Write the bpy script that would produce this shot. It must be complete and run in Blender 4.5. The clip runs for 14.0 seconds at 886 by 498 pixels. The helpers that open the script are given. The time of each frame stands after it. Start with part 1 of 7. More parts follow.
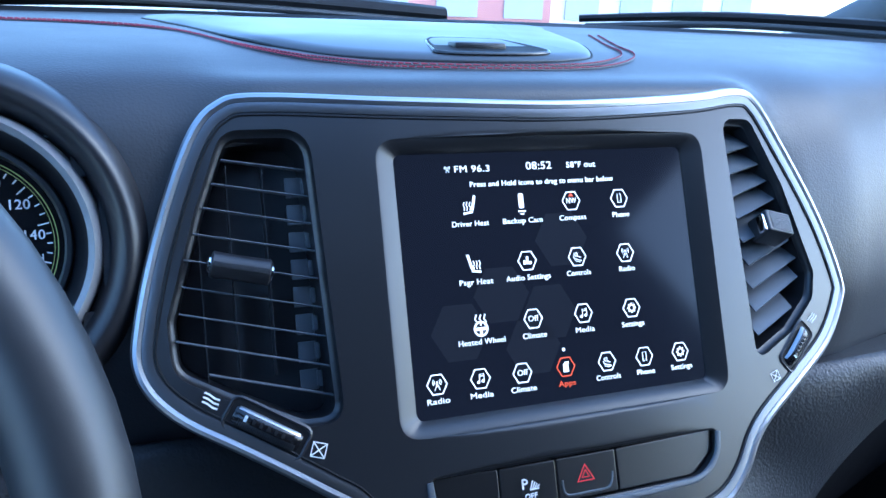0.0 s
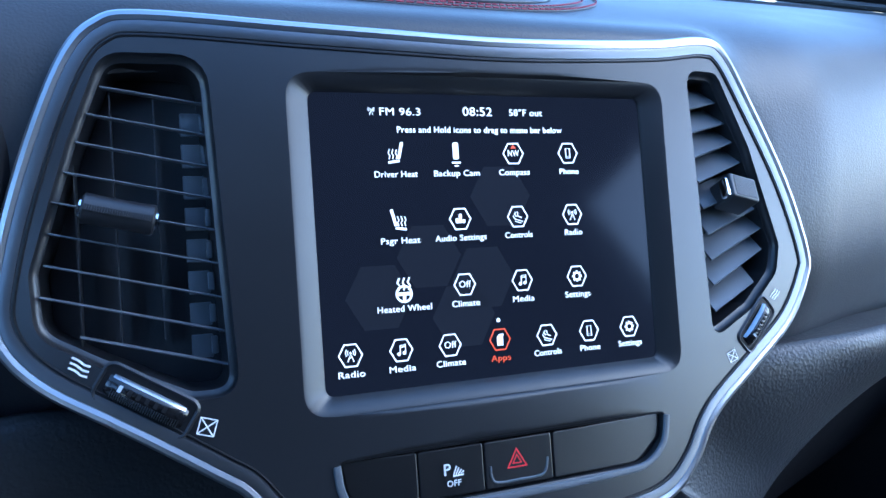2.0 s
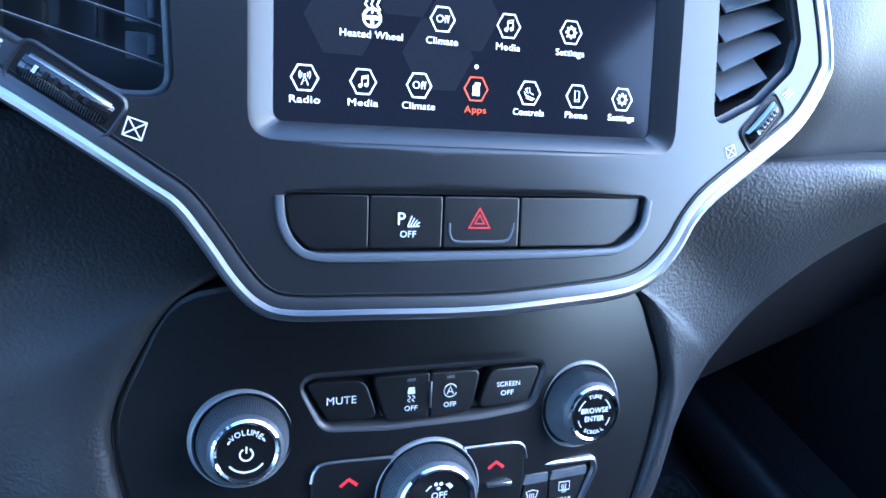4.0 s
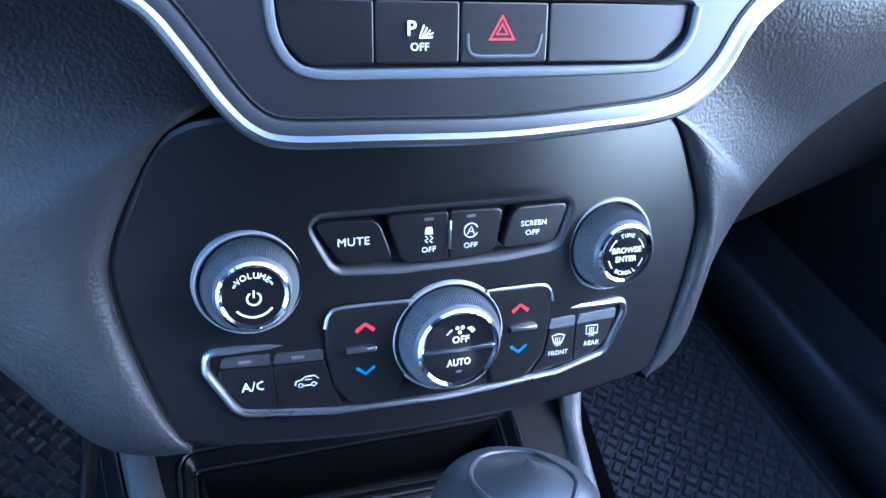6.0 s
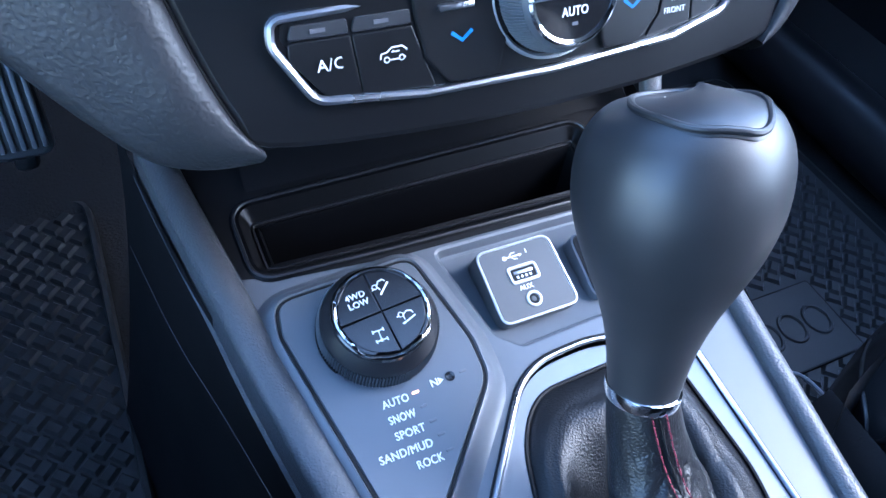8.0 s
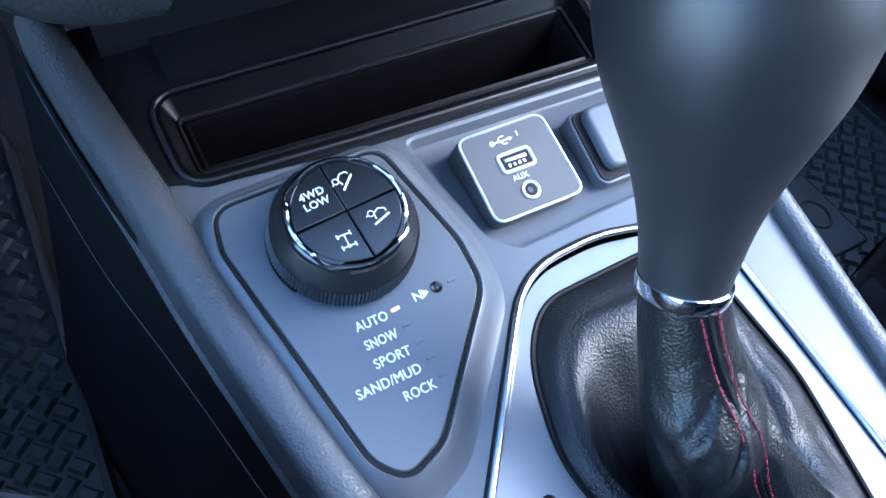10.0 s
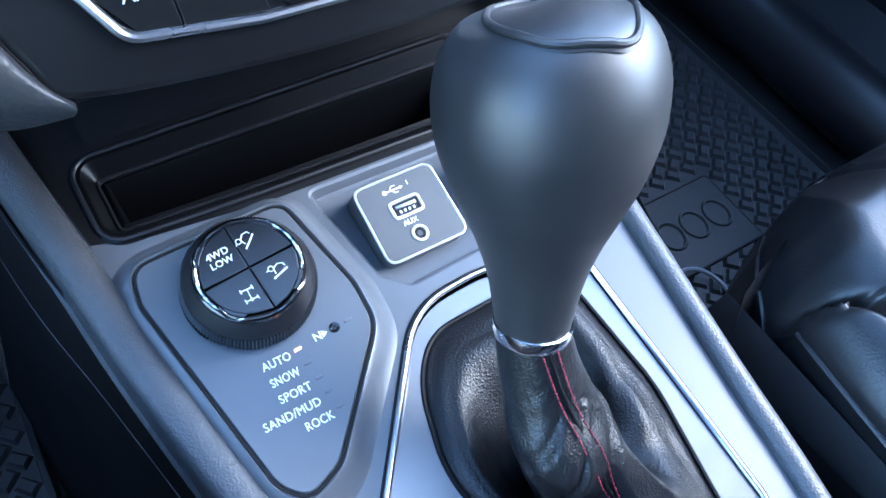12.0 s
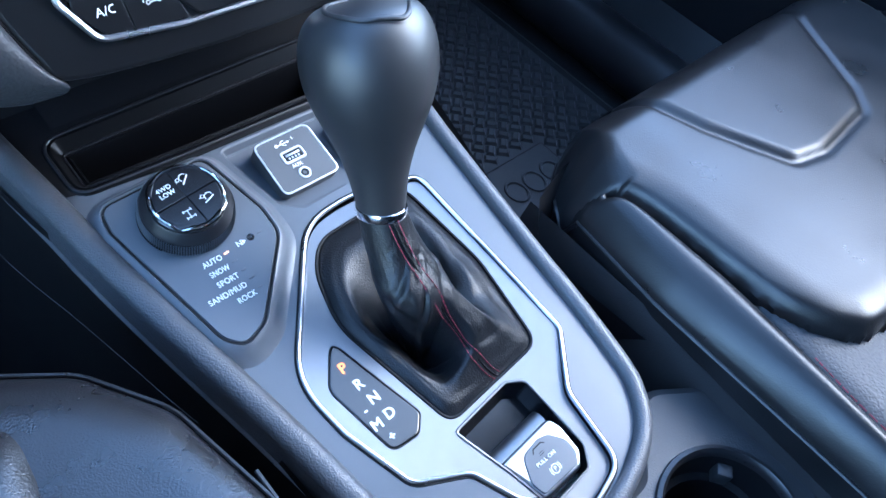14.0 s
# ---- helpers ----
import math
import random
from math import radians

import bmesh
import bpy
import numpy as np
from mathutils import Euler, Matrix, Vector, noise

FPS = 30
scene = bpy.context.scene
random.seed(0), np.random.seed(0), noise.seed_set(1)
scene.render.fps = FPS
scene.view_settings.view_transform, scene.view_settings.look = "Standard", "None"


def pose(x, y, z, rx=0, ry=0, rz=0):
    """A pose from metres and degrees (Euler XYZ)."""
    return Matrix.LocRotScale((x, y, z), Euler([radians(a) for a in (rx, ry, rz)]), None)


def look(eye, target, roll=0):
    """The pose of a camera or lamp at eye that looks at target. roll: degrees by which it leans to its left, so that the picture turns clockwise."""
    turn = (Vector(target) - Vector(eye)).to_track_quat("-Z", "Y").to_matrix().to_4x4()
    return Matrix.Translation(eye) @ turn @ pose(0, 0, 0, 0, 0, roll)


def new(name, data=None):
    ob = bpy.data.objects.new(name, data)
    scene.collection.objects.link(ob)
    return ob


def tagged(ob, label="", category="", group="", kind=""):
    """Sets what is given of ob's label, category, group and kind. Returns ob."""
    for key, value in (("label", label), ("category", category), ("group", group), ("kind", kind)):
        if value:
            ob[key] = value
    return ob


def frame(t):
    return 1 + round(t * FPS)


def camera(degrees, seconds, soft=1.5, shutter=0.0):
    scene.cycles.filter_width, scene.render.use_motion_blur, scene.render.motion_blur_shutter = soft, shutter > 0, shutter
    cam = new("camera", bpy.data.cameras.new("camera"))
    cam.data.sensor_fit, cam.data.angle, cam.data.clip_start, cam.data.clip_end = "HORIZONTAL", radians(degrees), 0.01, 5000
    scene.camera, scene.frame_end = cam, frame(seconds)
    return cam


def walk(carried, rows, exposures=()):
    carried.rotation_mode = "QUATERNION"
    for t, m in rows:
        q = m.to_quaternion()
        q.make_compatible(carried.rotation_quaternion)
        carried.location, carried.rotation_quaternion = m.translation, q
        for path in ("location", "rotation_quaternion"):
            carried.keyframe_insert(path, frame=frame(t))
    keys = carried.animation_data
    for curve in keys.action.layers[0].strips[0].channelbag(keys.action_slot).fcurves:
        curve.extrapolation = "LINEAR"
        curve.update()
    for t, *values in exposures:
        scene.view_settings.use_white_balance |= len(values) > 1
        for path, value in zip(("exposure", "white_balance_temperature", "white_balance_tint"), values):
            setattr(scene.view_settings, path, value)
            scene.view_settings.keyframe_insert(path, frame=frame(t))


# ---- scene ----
from mathutils.bvhtree import BVHTree
cam = camera(61.00, 14.0)
PATH = [
    (0, (-0.1996, -0.3239, 0.9631), (0.1306, 0.5689, 0.6568), 2.24),
    (0.5, (-0.1745, -0.3014, 0.9485), (0.1752, 0.5848, 0.6448), 2.36),
    (1, (-0.1647, -0.2915, 0.9437), (0.1922, 0.5905, 0.6360), 2.60),
    (1.5, (-0.1624, -0.2893, 0.9430), (0.1980, 0.5881, 0.6261), 3.39),
    (2, (-0.1600, -0.2922, 0.9395), (0.2005, 0.5787, 0.6057), 4.68),
    (2.5, (-0.1534, -0.2959, 0.9211), (0.2073, 0.5635, 0.5588), 6.57),
    (3, (-0.1457, -0.2971, 0.9013), (0.2110, 0.5492, 0.5057), 8.41),
    (3.5, (-0.1399, -0.2948, 0.8841), (0.2157, 0.5312, 0.4468), 10.21),
    (3.7, (-0.1373, -0.2940, 0.8775), (0.2164, 0.5248, 0.4253), 10.72),
    (6, (-0.1220, -0.2737, 0.8386), (0.1980, 0.4364, 0.2113), 10.36),
    (6.5, (-0.1346, -0.2687, 0.8173), (0.1851, 0.4122, 0.1584), 9.04),
    (7, (-0.1525, -0.2713, 0.7912), (0.1676, 0.3733, 0.0969), 7.92),
    (7.5, (-0.1677, -0.2699, 0.7601), (0.1568, 0.3305, 0.0292), 7.64),
    (8, (-0.1717, -0.2635, 0.7286), (0.1510, 0.2948, -0.0357), 7.57),
    (8.5, (-0.1647, -0.2593, 0.7018), (0.1565, 0.2679, -0.0849), 7.49),
    (8.7, (-0.1643, -0.2586, 0.6920), (0.1638, 0.2639, -0.0950), 7.49),
    (10.8, (-0.1574, -0.2263, 0.6569), (0.1841, 0.2262, -0.1669), 9.53),
    (11, (-0.1580, -0.2276, 0.6588), (0.1920, 0.2243, -0.1618), 10.06),
    (11.5, (-0.1479, -0.2325, 0.6785), (0.2065, 0.2018, -0.1496), 10.69),
    (12, (-0.1393, -0.2496, 0.7141), (0.2378, 0.1758, -0.1085), 11.26),
    (12.5, (-0.1452, -0.2748, 0.7413), (0.2565, 0.1334, -0.0785), 11.59),
    (13, (-0.1713, -0.3112, 0.7504), (0.2683, 0.0860, -0.0552), 11.64),
    (13.5, (-0.1983, -0.3428, 0.7785), (0.2704, 0.0305, -0.0220), 13.74),
    (14, (-0.2188, -0.3732, 0.8126), (0.2716, -0.0081, 0.0213), 14.59),
]
EXPOSURES = [(0.0, 2.75, 4850, 6), (1.5, 2.65, 4750, 6), (3.5, 3.3, 4700, 6), (6.0, 4.1, 4900, 10), (8.5, 4.15, 5250, 9), (11.0, 4.12, 5350, 6), (12.5, 4.32, 5350, 5), (14.0, 4.0, 5300, 5)]
walk(cam, [(t, look(eye, target, roll)) for t, eye, target, roll in PATH], EXPOSURES)

# ---- world and light ----
SUN_EL, SUN_AZ = 40.0, 112.0
world = bpy.data.worlds.new("sky")
scene.world = world
world.use_nodes = True
wn = world.node_tree
sky = wn.nodes.new("ShaderNodeTexSky")
sky.sky_type, sky.sun_disc = "NISHITA", False
sky.sun_elevation, sky.sun_rotation = radians(SUN_EL), radians(SUN_AZ)
wn.nodes["Background"].inputs["Strength"].default_value = 0.15
wn.links.new(sky.outputs["Color"], wn.nodes["Background"].inputs["Color"])
sun_data = bpy.data.lights.new("sun", "SUN")
sun_data.energy, sun_data.angle, sun_data.color = 0.09, radians(25), (1.0, 0.96, 0.92)
sun = new("sun", sun_data)
az, el = radians(SUN_AZ), radians(SUN_EL)
sun.matrix_world = look((5 * math.sin(az) * math.cos(el), 5 * math.cos(az) * math.cos(el), 5 * math.sin(el)), (0, 0, 0))


# ---- materials ----
def mat(name, color, rough=0.5, metal=0.0, spec=0.5, grain=0.0, grain_size=0.002, bump=0.0, bump_size=0.0015,
        cells=False, vary=0.15, vary_size=0.05, coat=0.0, emit=None, strength=0.0, rough_vary=0.06):
    """A surface with fine grain, slow colour variation, and relief."""
    m = bpy.data.materials.new(name)
    m.use_nodes = True
    t, b = m.node_tree, m.node_tree.nodes["Principled BSDF"]
    b.inputs["Metallic"].default_value = metal
    b.inputs["Specular IOR Level"].default_value = spec
    b.inputs["Coat Weight"].default_value = coat
    b.inputs["Coat Roughness"].default_value = 0.12
    co = t.nodes.new("ShaderNodeTexCoord")
    big = t.nodes.new("ShaderNodeTexNoise")
    big.inputs["Scale"].default_value, big.inputs["Detail"].default_value = 1 / vary_size, 6
    t.links.new(co.outputs["Object"], big.inputs["Vector"])
    ramp = t.nodes.new("ShaderNodeMix")
    ramp.data_type = "RGBA"
    lo, hi = [c * (1 - vary) for c in color], [min(1, c * (1 + vary)) for c in color]
    ramp.inputs["A"].default_value, ramp.inputs["B"].default_value = (*lo, 1), (*hi, 1)
    t.links.new(big.outputs["Fac"], ramp.inputs["Factor"])
    t.links.new(ramp.outputs["Result"], b.inputs["Base Color"])
    mr = t.nodes.new("ShaderNodeMapRange")
    mr.inputs["To Min"].default_value, mr.inputs["To Max"].default_value = max(0.02, rough - rough_vary), min(1, rough + rough_vary)
    t.links.new(big.outputs["Fac"], mr.inputs["Value"])
    t.links.new(mr.outputs["Result"], b.inputs["Roughness"])
    if bump:
        if cells:
            tex = t.nodes.new("ShaderNodeTexVoronoi")
            tex.feature = "SMOOTH_F1"
            tex.inputs["Scale"].default_value = 1 / bump_size
            warp = t.nodes.new("ShaderNodeTexNoise")
            warp.inputs["Scale"].default_value = 0.35 / bump_size
            mix = t.nodes.new("ShaderNodeMix")
            mix.data_type = "RGBA"
            mix.blend_type = "LINEAR_LIGHT"
            mix.inputs["Factor"].default_value = bump_size * 0.8
            t.links.new(co.outputs["Object"], warp.inputs["Vector"])
            t.links.new(co.outputs["Object"], mix.inputs["A"])
            t.links.new(warp.outputs["Color"], mix.inputs["B"])
            t.links.new(mix.outputs["Result"], tex.inputs["Vector"])
            out = tex.outputs["Distance"]
        else:
            tex = t.nodes.new("ShaderNodeTexNoise")
            tex.inputs["Scale"].default_value, tex.inputs["Detail"].default_value = 1 / bump_size, 4
            t.links.new(co.outputs["Object"], tex.inputs["Vector"])
            out = tex.outputs["Fac"]
        bp = t.nodes.new("ShaderNodeBump")
        bp.inputs["Strength"].default_value, bp.inputs["Distance"].default_value = bump, bump_size * 0.5
        t.links.new(out, bp.inputs["Height"])
        t.links.new(bp.outputs["Normal"], b.inputs["Normal"])
    if emit:
        b.inputs["Emission Color"].default_value = (*emit, 1)
        b.inputs["Emission Strength"].default_value = strength
    return m


M_PAD = mat("dash_vinyl", (0.027, 0.028, 0.031), 0.45, spec=0.5, bump=0.25, bump_size=0.0012, cells=True, vary=0.12)
M_KNOB = mat("satin_knob", (0.017, 0.0175, 0.0195), 0.44, spec=0.65, vary=0.1, vary_size=0.02, bump=0.05, bump_size=0.0008)
M_ROLL = mat("grained_soft_pad", (0.025, 0.026, 0.029), 0.46, spec=0.42, bump=0.38, bump_size=0.0019, cells=True, vary=0.12)
M_SEATSIDE = mat("seat_side_cloth", (0.016, 0.016, 0.018), 0.8, bump=0.4, bump_size=0.0015, vary=0.15)
M_LEATHER = mat("black_leather", (0.009, 0.0095, 0.011), 0.38, spec=0.36, bump=0.55, bump_size=0.0010, cells=True, vary=0.15, vary_size=0.03, rough_vary=0.03)
M_SEAT = mat("seat_leather", (0.011, 0.011, 0.012), 0.33, spec=0.42, bump=0.16, bump_size=0.0012, cells=True, vary=0.25, vary_size=0.04, rough_vary=0.14)
M_SCUFFED = mat("scuffed_leather", (0.011, 0.011, 0.012), 0.33, spec=0.42, bump=0.16, bump_size=0.0012, cells=True, vary=0.45, vary_size=0.04, rough_vary=0.16)
M_SEATCLOTH = mat("perforated_leather", (0.032, 0.034, 0.038), 0.55, bump=0.5, bump_size=0.0022, cells=True, vary=0.2)
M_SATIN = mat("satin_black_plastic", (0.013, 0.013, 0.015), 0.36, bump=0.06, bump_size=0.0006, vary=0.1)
M_CONSOLE = mat("grey_satin_plastic", (0.088, 0.096, 0.108), 0.38, bump=0.08, bump_size=0.0006, vary=0.1)
M_USBFACE = mat("matt_grey_plastic", (0.062, 0.065, 0.069), 0.48, spec=0.35, bump=0.08, bump_size=0.0006, vary=0.1)
M_GLOSS = mat("gloss_black_plastic", (0.008, 0.008, 0.009), 0.16, vary=0.1, rough_vary=0.03)
# near black of dark parts; also stands for deep shade in recesses
M_DARK = mat("dark_parts_and_shade", (0.005, 0.005, 0.006), 0.6, spec=0.2, bump=0.1, bump_size=0.001)
M_CHROME = mat("bright_chrome", (0.75, 0.76, 0.78), 0.10, metal=1.0, vary=0.04, rough_vary=0.03)
M_SATCHROME = mat("satin_chrome", (0.36, 0.37, 0.39), 0.33, metal=1.0, vary=0.05, bump=0.04, bump_size=0.0008)
M_SILVER = mat("brushed_silver_trim", (0.155, 0.161, 0.172), 0.38, metal=0.9, vary=0.08, vary_size=0.012, bump=0.10, bump_size=0.0005)
M_RING = mat("satin_grey_ring", (0.25, 0.255, 0.265), 0.40, metal=0.1, vary=0.05, bump=0.04, bump_size=0.0006)
M_TRIM = mat("polished_trim", (0.54, 0.55, 0.575), 0.29, metal=1.0, vary=0.05)
M_RAIL = mat("grained_rail", (0.060, 0.062, 0.068), 0.42, spec=0.6, bump=0.55, bump_size=0.0012, cells=True, vary=0.12)
M_SLAT = mat("vent_slat_plastic", (0.030, 0.031, 0.034), 0.35, bump=0.05, bump_size=0.0006)
M_RUBBER = mat("black_rubber", (0.023, 0.024, 0.026), 0.5, bump=0.3, bump_size=0.001, vary=0.25)
M_CARPET = mat("black_carpet", (0.012, 0.012, 0.013), 0.95, bump=0.9, bump_size=0.003, vary=0.3)
M_WHITE = mat("white_print", (0.75, 0.75, 0.74), 0.5, vary=0.05)
M_REDPRINT = mat("red_print", (0.55, 0.02, 0.03), 0.5, vary=0.05, emit=(0.9, 0.05, 0.06), strength=0.02)
M_BLUEPRINT = mat("blue_print", (0.02, 0.13, 0.38), 0.5, vary=0.05, emit=(0.03, 0.35, 0.8), strength=0.016)
M_STITCH = mat("red_thread", (0.24, 0.022, 0.045), 0.7, bump=0.3, bump_size=0.0004)
M_BOOTSTITCH = mat("dull_red_thread", (0.17, 0.013, 0.028), 0.7, bump=0.3, bump_size=0.0004)
M_GREYSTITCH = mat("grey_thread", (0.10, 0.10, 0.11), 0.7)
M_SCREEN = mat("screen_glass", (0.003, 0.0035, 0.006), 0.10, spec=0.18, vary=0.1, emit=(0.012, 0.014, 0.022), strength=0.12, rough_vary=0.02)
M_LIT = mat("screen_white", (0.8, 0.8, 0.8), 0.5, emit=(1.0, 0.97, 0.90), strength=0.15)
M_LITRED = mat("screen_red", (0.3, 0.03, 0.01), 0.5, emit=(1.0, 0.10, 0.015), strength=0.14)
M_LITDIM = mat("screen_grey", (0.005, 0.0055, 0.008), 0.12, spec=0.18, emit=(0.020, 0.023, 0.033), strength=0.12)
M_LED = mat("amber_led", (0.9, 0.5, 0.3), 0.4, emit=(1.0, 0.36, 0.14), strength=0.16)
M_LEDOFF = mat("dim_led", (0.10, 0.10, 0.11), 0.4)
# gloss black tray, darkened further for the shade of the overhanging dash
M_TRAY = mat("gloss_tray_in_shade", (0.003, 0.003, 0.0035), 0.32, spec=0.16, vary=0.1)
M_BORDER = mat("pale_border", (0.55, 0.56, 0.58), 0.38, metal=0.3, vary=0.05)
M_DIALTOP = mat("dial_button_plastic", (0.006, 0.006, 0.007), 0.24, vary=0.1, bump=0.03, bump_size=0.0005)
M_BEZEL = mat("charcoal_bezel", (0.014, 0.0145, 0.0165), 0.34, bump=0.06, bump_size=0.0006, vary=0.1)
# black vent cavity, its colour raised to imitate pale lens haze
M_VENTDARK = mat("hazy_vent_plastic", (0.014, 0.0145, 0.017), 0.5, bump=0.1, bump_size=0.001)
M_FASCIA = mat("black_fascia", (0.007, 0.007, 0.008), 0.30, bump=0.04, bump_size=0.0006, vary=0.1)
M_KEY = mat("black_key_plastic", (0.006, 0.006, 0.007), 0.36, bump=0.04, bump_size=0.0005)
M_BAND = mat("satin_silver_band", (0.13, 0.134, 0.144), 0.36, metal=0.9, vary=0.05, bump=0.03, bump_size=0.0006)
M_LID = mat("smooth_lid_vinyl", (0.028, 0.029, 0.032), 0.30, bump=0.06, bump_size=0.001, vary=0.1)
M_WORN = mat("shiny_worn_leather", (0.014, 0.014, 0.016), 0.29, spec=0.75, bump=0.30, bump_size=0.0011, cells=True, vary=0.3, vary_size=0.03, rough_vary=0.10)
M_HEAD = mat("grey_headliner", (0.10, 0.10, 0.105), 0.9, bump=0.3, bump_size=0.002)


# ---- building helpers ----
def put(name, bm, material, parent=None, label="", smooth=True, sharp=35):
    """Links a bmesh as one mesh object."""
    bmesh.ops.recalc_face_normals(bm, faces=bm.faces)
    me = bpy.data.meshes.new(name)
    bm.to_mesh(me)
    bm.free()
    me.materials.append(material)
    if smooth:
        me.shade_smooth()
        me.set_sharp_from_angle(angle=radians(sharp))
    ob = new(name, me)
    ob.parent = parent
    if label:
        ob["label"] = label
    return ob


part = put


def thing(name, label, category, group="", kind="", at=(0, 0, 0)):
    ob = new(name)
    ob.empty_display_size = 0.02
    tagged(ob, label, category, group, kind)
    return ob


def frame_of(origin, tilt):
    """Local frame on a surface that leans back by tilt degrees: x right, y up the face, z out of it."""
    s, c = math.sin(radians(tilt)), math.cos(radians(tilt))
    m = Matrix(((1, 0, 0, origin[0]), (0, s, -c, origin[1]), (0, c, s, origin[2]), (0, 0, 0, 1)))
    return m


BZ = frame_of((0, 0, 0.76), 23.0)
CL = frame_of((0, -0.0096, 0.6142), 21.3)


def bez_w(u):
    return 0.010 - 0.45 * u * u


def cli_w(u):
    return -0.55 * u * u


def spline(pts, n=6, closed=True):
    """Catmull-Rom through points of any dimension."""
    out, k = [], len(pts)
    P = [np.array(p, float) for p in pts]
    for i in range(k if closed else k - 1):
        if closed:
            a, b, c, d = P[i - 1], P[i], P[(i + 1) % k], P[(i + 2) % k]
        else:
            a, b, c, d = P[max(i - 1, 0)], P[i], P[i + 1], P[min(i + 2, k - 1)]
        for j in range(n):
            s = j / n
            out.append(0.5 * (2 * b + (c - a) * s + (2 * a - 5 * b + 4 * c - d) * s * s + (3 * b - a - 3 * c + d) * s ** 3))
    if not closed:
        out.append(P[-1])
    return out


def fillet(pts, r, seg=5):
    """Closed polygon with rounded corners; a point may carry its own radius."""
    out, k = [], len(pts)
    for i in range(k):
        p = np.array(pts[i][:2], float)
        rr = pts[i][2] if len(pts[i]) > 2 else r
        a, b = np.array(pts[i - 1][:2], float) - p, np.array(pts[(i + 1) % k][:2], float) - p
        la, lb = np.linalg.norm(a), np.linalg.norm(b)
        a, b = a / la, b / lb
        half = math.acos(max(-1, min(1, a @ b))) / 2
        if half > 1.5:
            out.append(p)
            continue
        dist = min(rr / math.tan(half), la * 0.49, lb * 0.49)
        q0, q1 = p + a * dist, p + b * dist
        for j in range(seg + 1):
            s = j / seg
            out.append((1 - s) ** 2 * q0 + 2 * s * (1 - s) * p + s * s * q1)
    return out


def offset(loop, d):
    """Closed 2D loop moved inwards by d (outwards if minus)."""
    P = [np.array(p[:2], float) for p in loop]
    area = sum(P[i - 1][0] * P[i][1] - P[i][0] * P[i - 1][1] for i in range(len(P)))
    sg = 1 if area > 0 else -1
    out = []
    for i in range(len(P)):
        t = P[(i + 1) % len(P)] - P[i - 1]
        t = t / (np.linalg.norm(t) + 1e-12)
        out.append(P[i] + sg * d * np.array((-t[1], t[0])))
    return out


def rings(bm, loops, closed=True, cap0=False, cap1=False):
    """Skins a row of loops of equal length."""
    vs = [[bm.verts.new(p) for p in lp] for lp in loops]
    n = len(vs[0])
    for a, b in zip(vs, vs[1:]):
        for i in range(n if closed else n - 1):
            j = (i + 1) % n
            bm.faces.new((a[i], a[j], b[j], b[i]))
    if cap0:
        bm.faces.new(vs[0])
    if cap1:
        bm.faces.new(vs[-1])
    return vs


def on(M, loop, w):
    """2D loop to world points at height w (number or function of u) above the frame M."""
    return [M @ Vector((p[0], p[1], w(p[0]) if callable(w) else w)) for p in loop]


def plate(loop, M, w0, w1, b=0.0008, bm=None, seg=2):
    """Solid plate with a rounded upper edge. w0 and w1 may be functions of u."""
    bm = bm or bmesh.new()
    f0, f1 = (w0 if callable(w0) else (lambda u: w0)), (w1 if callable(w1) else (lambda u: w1))
    loops = [on(M, loop, f0)]
    for k in range(seg + 1):
        a = k / seg * math.pi / 2
        lp = offset(loop, b * (1 - math.cos(a)))
        loops.append(on(M, lp, lambda u, a=a: f1(u) - b * (1 - math.sin(a))))
    loops.append(on(M, offset(loop, b + 0.00012), f1))
    rings(bm, loops, cap0=True, cap1=True)
    return bm


def face_with_holes(M, outer, holes, w, max_edge=0.012, bm=None):
    """A curved sheet with openings."""
    bm = bm or bmesh.new()
    edges = []
    for lp in (outer, *holes):
        vs = [bm.verts.new((p[0], p[1], 0)) for p in lp]
        edges += [bm.edges.new((vs[i], vs[(i + 1) % len(vs)])) for i in range(len(vs))]
    bmesh.ops.triangle_fill(bm, edges=edges, use_beauty=True, use_dissolve=False)
    for _ in range(4):
        long = [e for e in bm.edges if e.calc_length() > max_edge and len(e.link_faces) == 2]
        if not long:
            break
        bmesh.ops.subdivide_edges(bm, edges=long, cuts=1)
        bmesh.ops.triangulate(bm, faces=bm.faces[:])
    for v in bm.verts:
        v.co = M @ Vector((v.co.x, v.co.y, w(v.co.x)))
    return bm


def tube(pts, r, closed=False, seg=8, bm=None, squash=1.0, up=None):
    """A round bar along points; r may be a list."""
    bm = bm or bmesh.new()
    P = [Vector(p) for p in pts]
    n = len(P)
    loops = []
    prev = None
    for i in range(n):
        t = (P[(i + 1) % n] - P[i - 1]) if closed else (P[min(i + 1, n - 1)] - P[max(i - 1, 0)])
        t.normalize()
        if up is not None:
            a = (Vector(up) - t * t.dot(Vector(up))).normalized()
        elif prev is None:
            a = t.orthogonal().normalized()
        else:
            a = (prev - t * t.dot(prev)).normalized()
        prev = a
        b = t.cross(a)
        rr = r[i] if isinstance(r, (list, tuple)) else r
        loops.append([P[i] + a * (rr * squash * math.cos(k * 2 * math.pi / seg)) + b * (rr * math.sin(k * 2 * math.pi / seg)) for k in range(seg)])
    if closed:
        loops.append(loops[0])
        rings(bm, loops)
        bmesh.ops.remove_doubles(bm, verts=bm.verts, dist=1e-6)
    else:
        rings(bm, loops, cap0=True, cap1=True)
    return bm


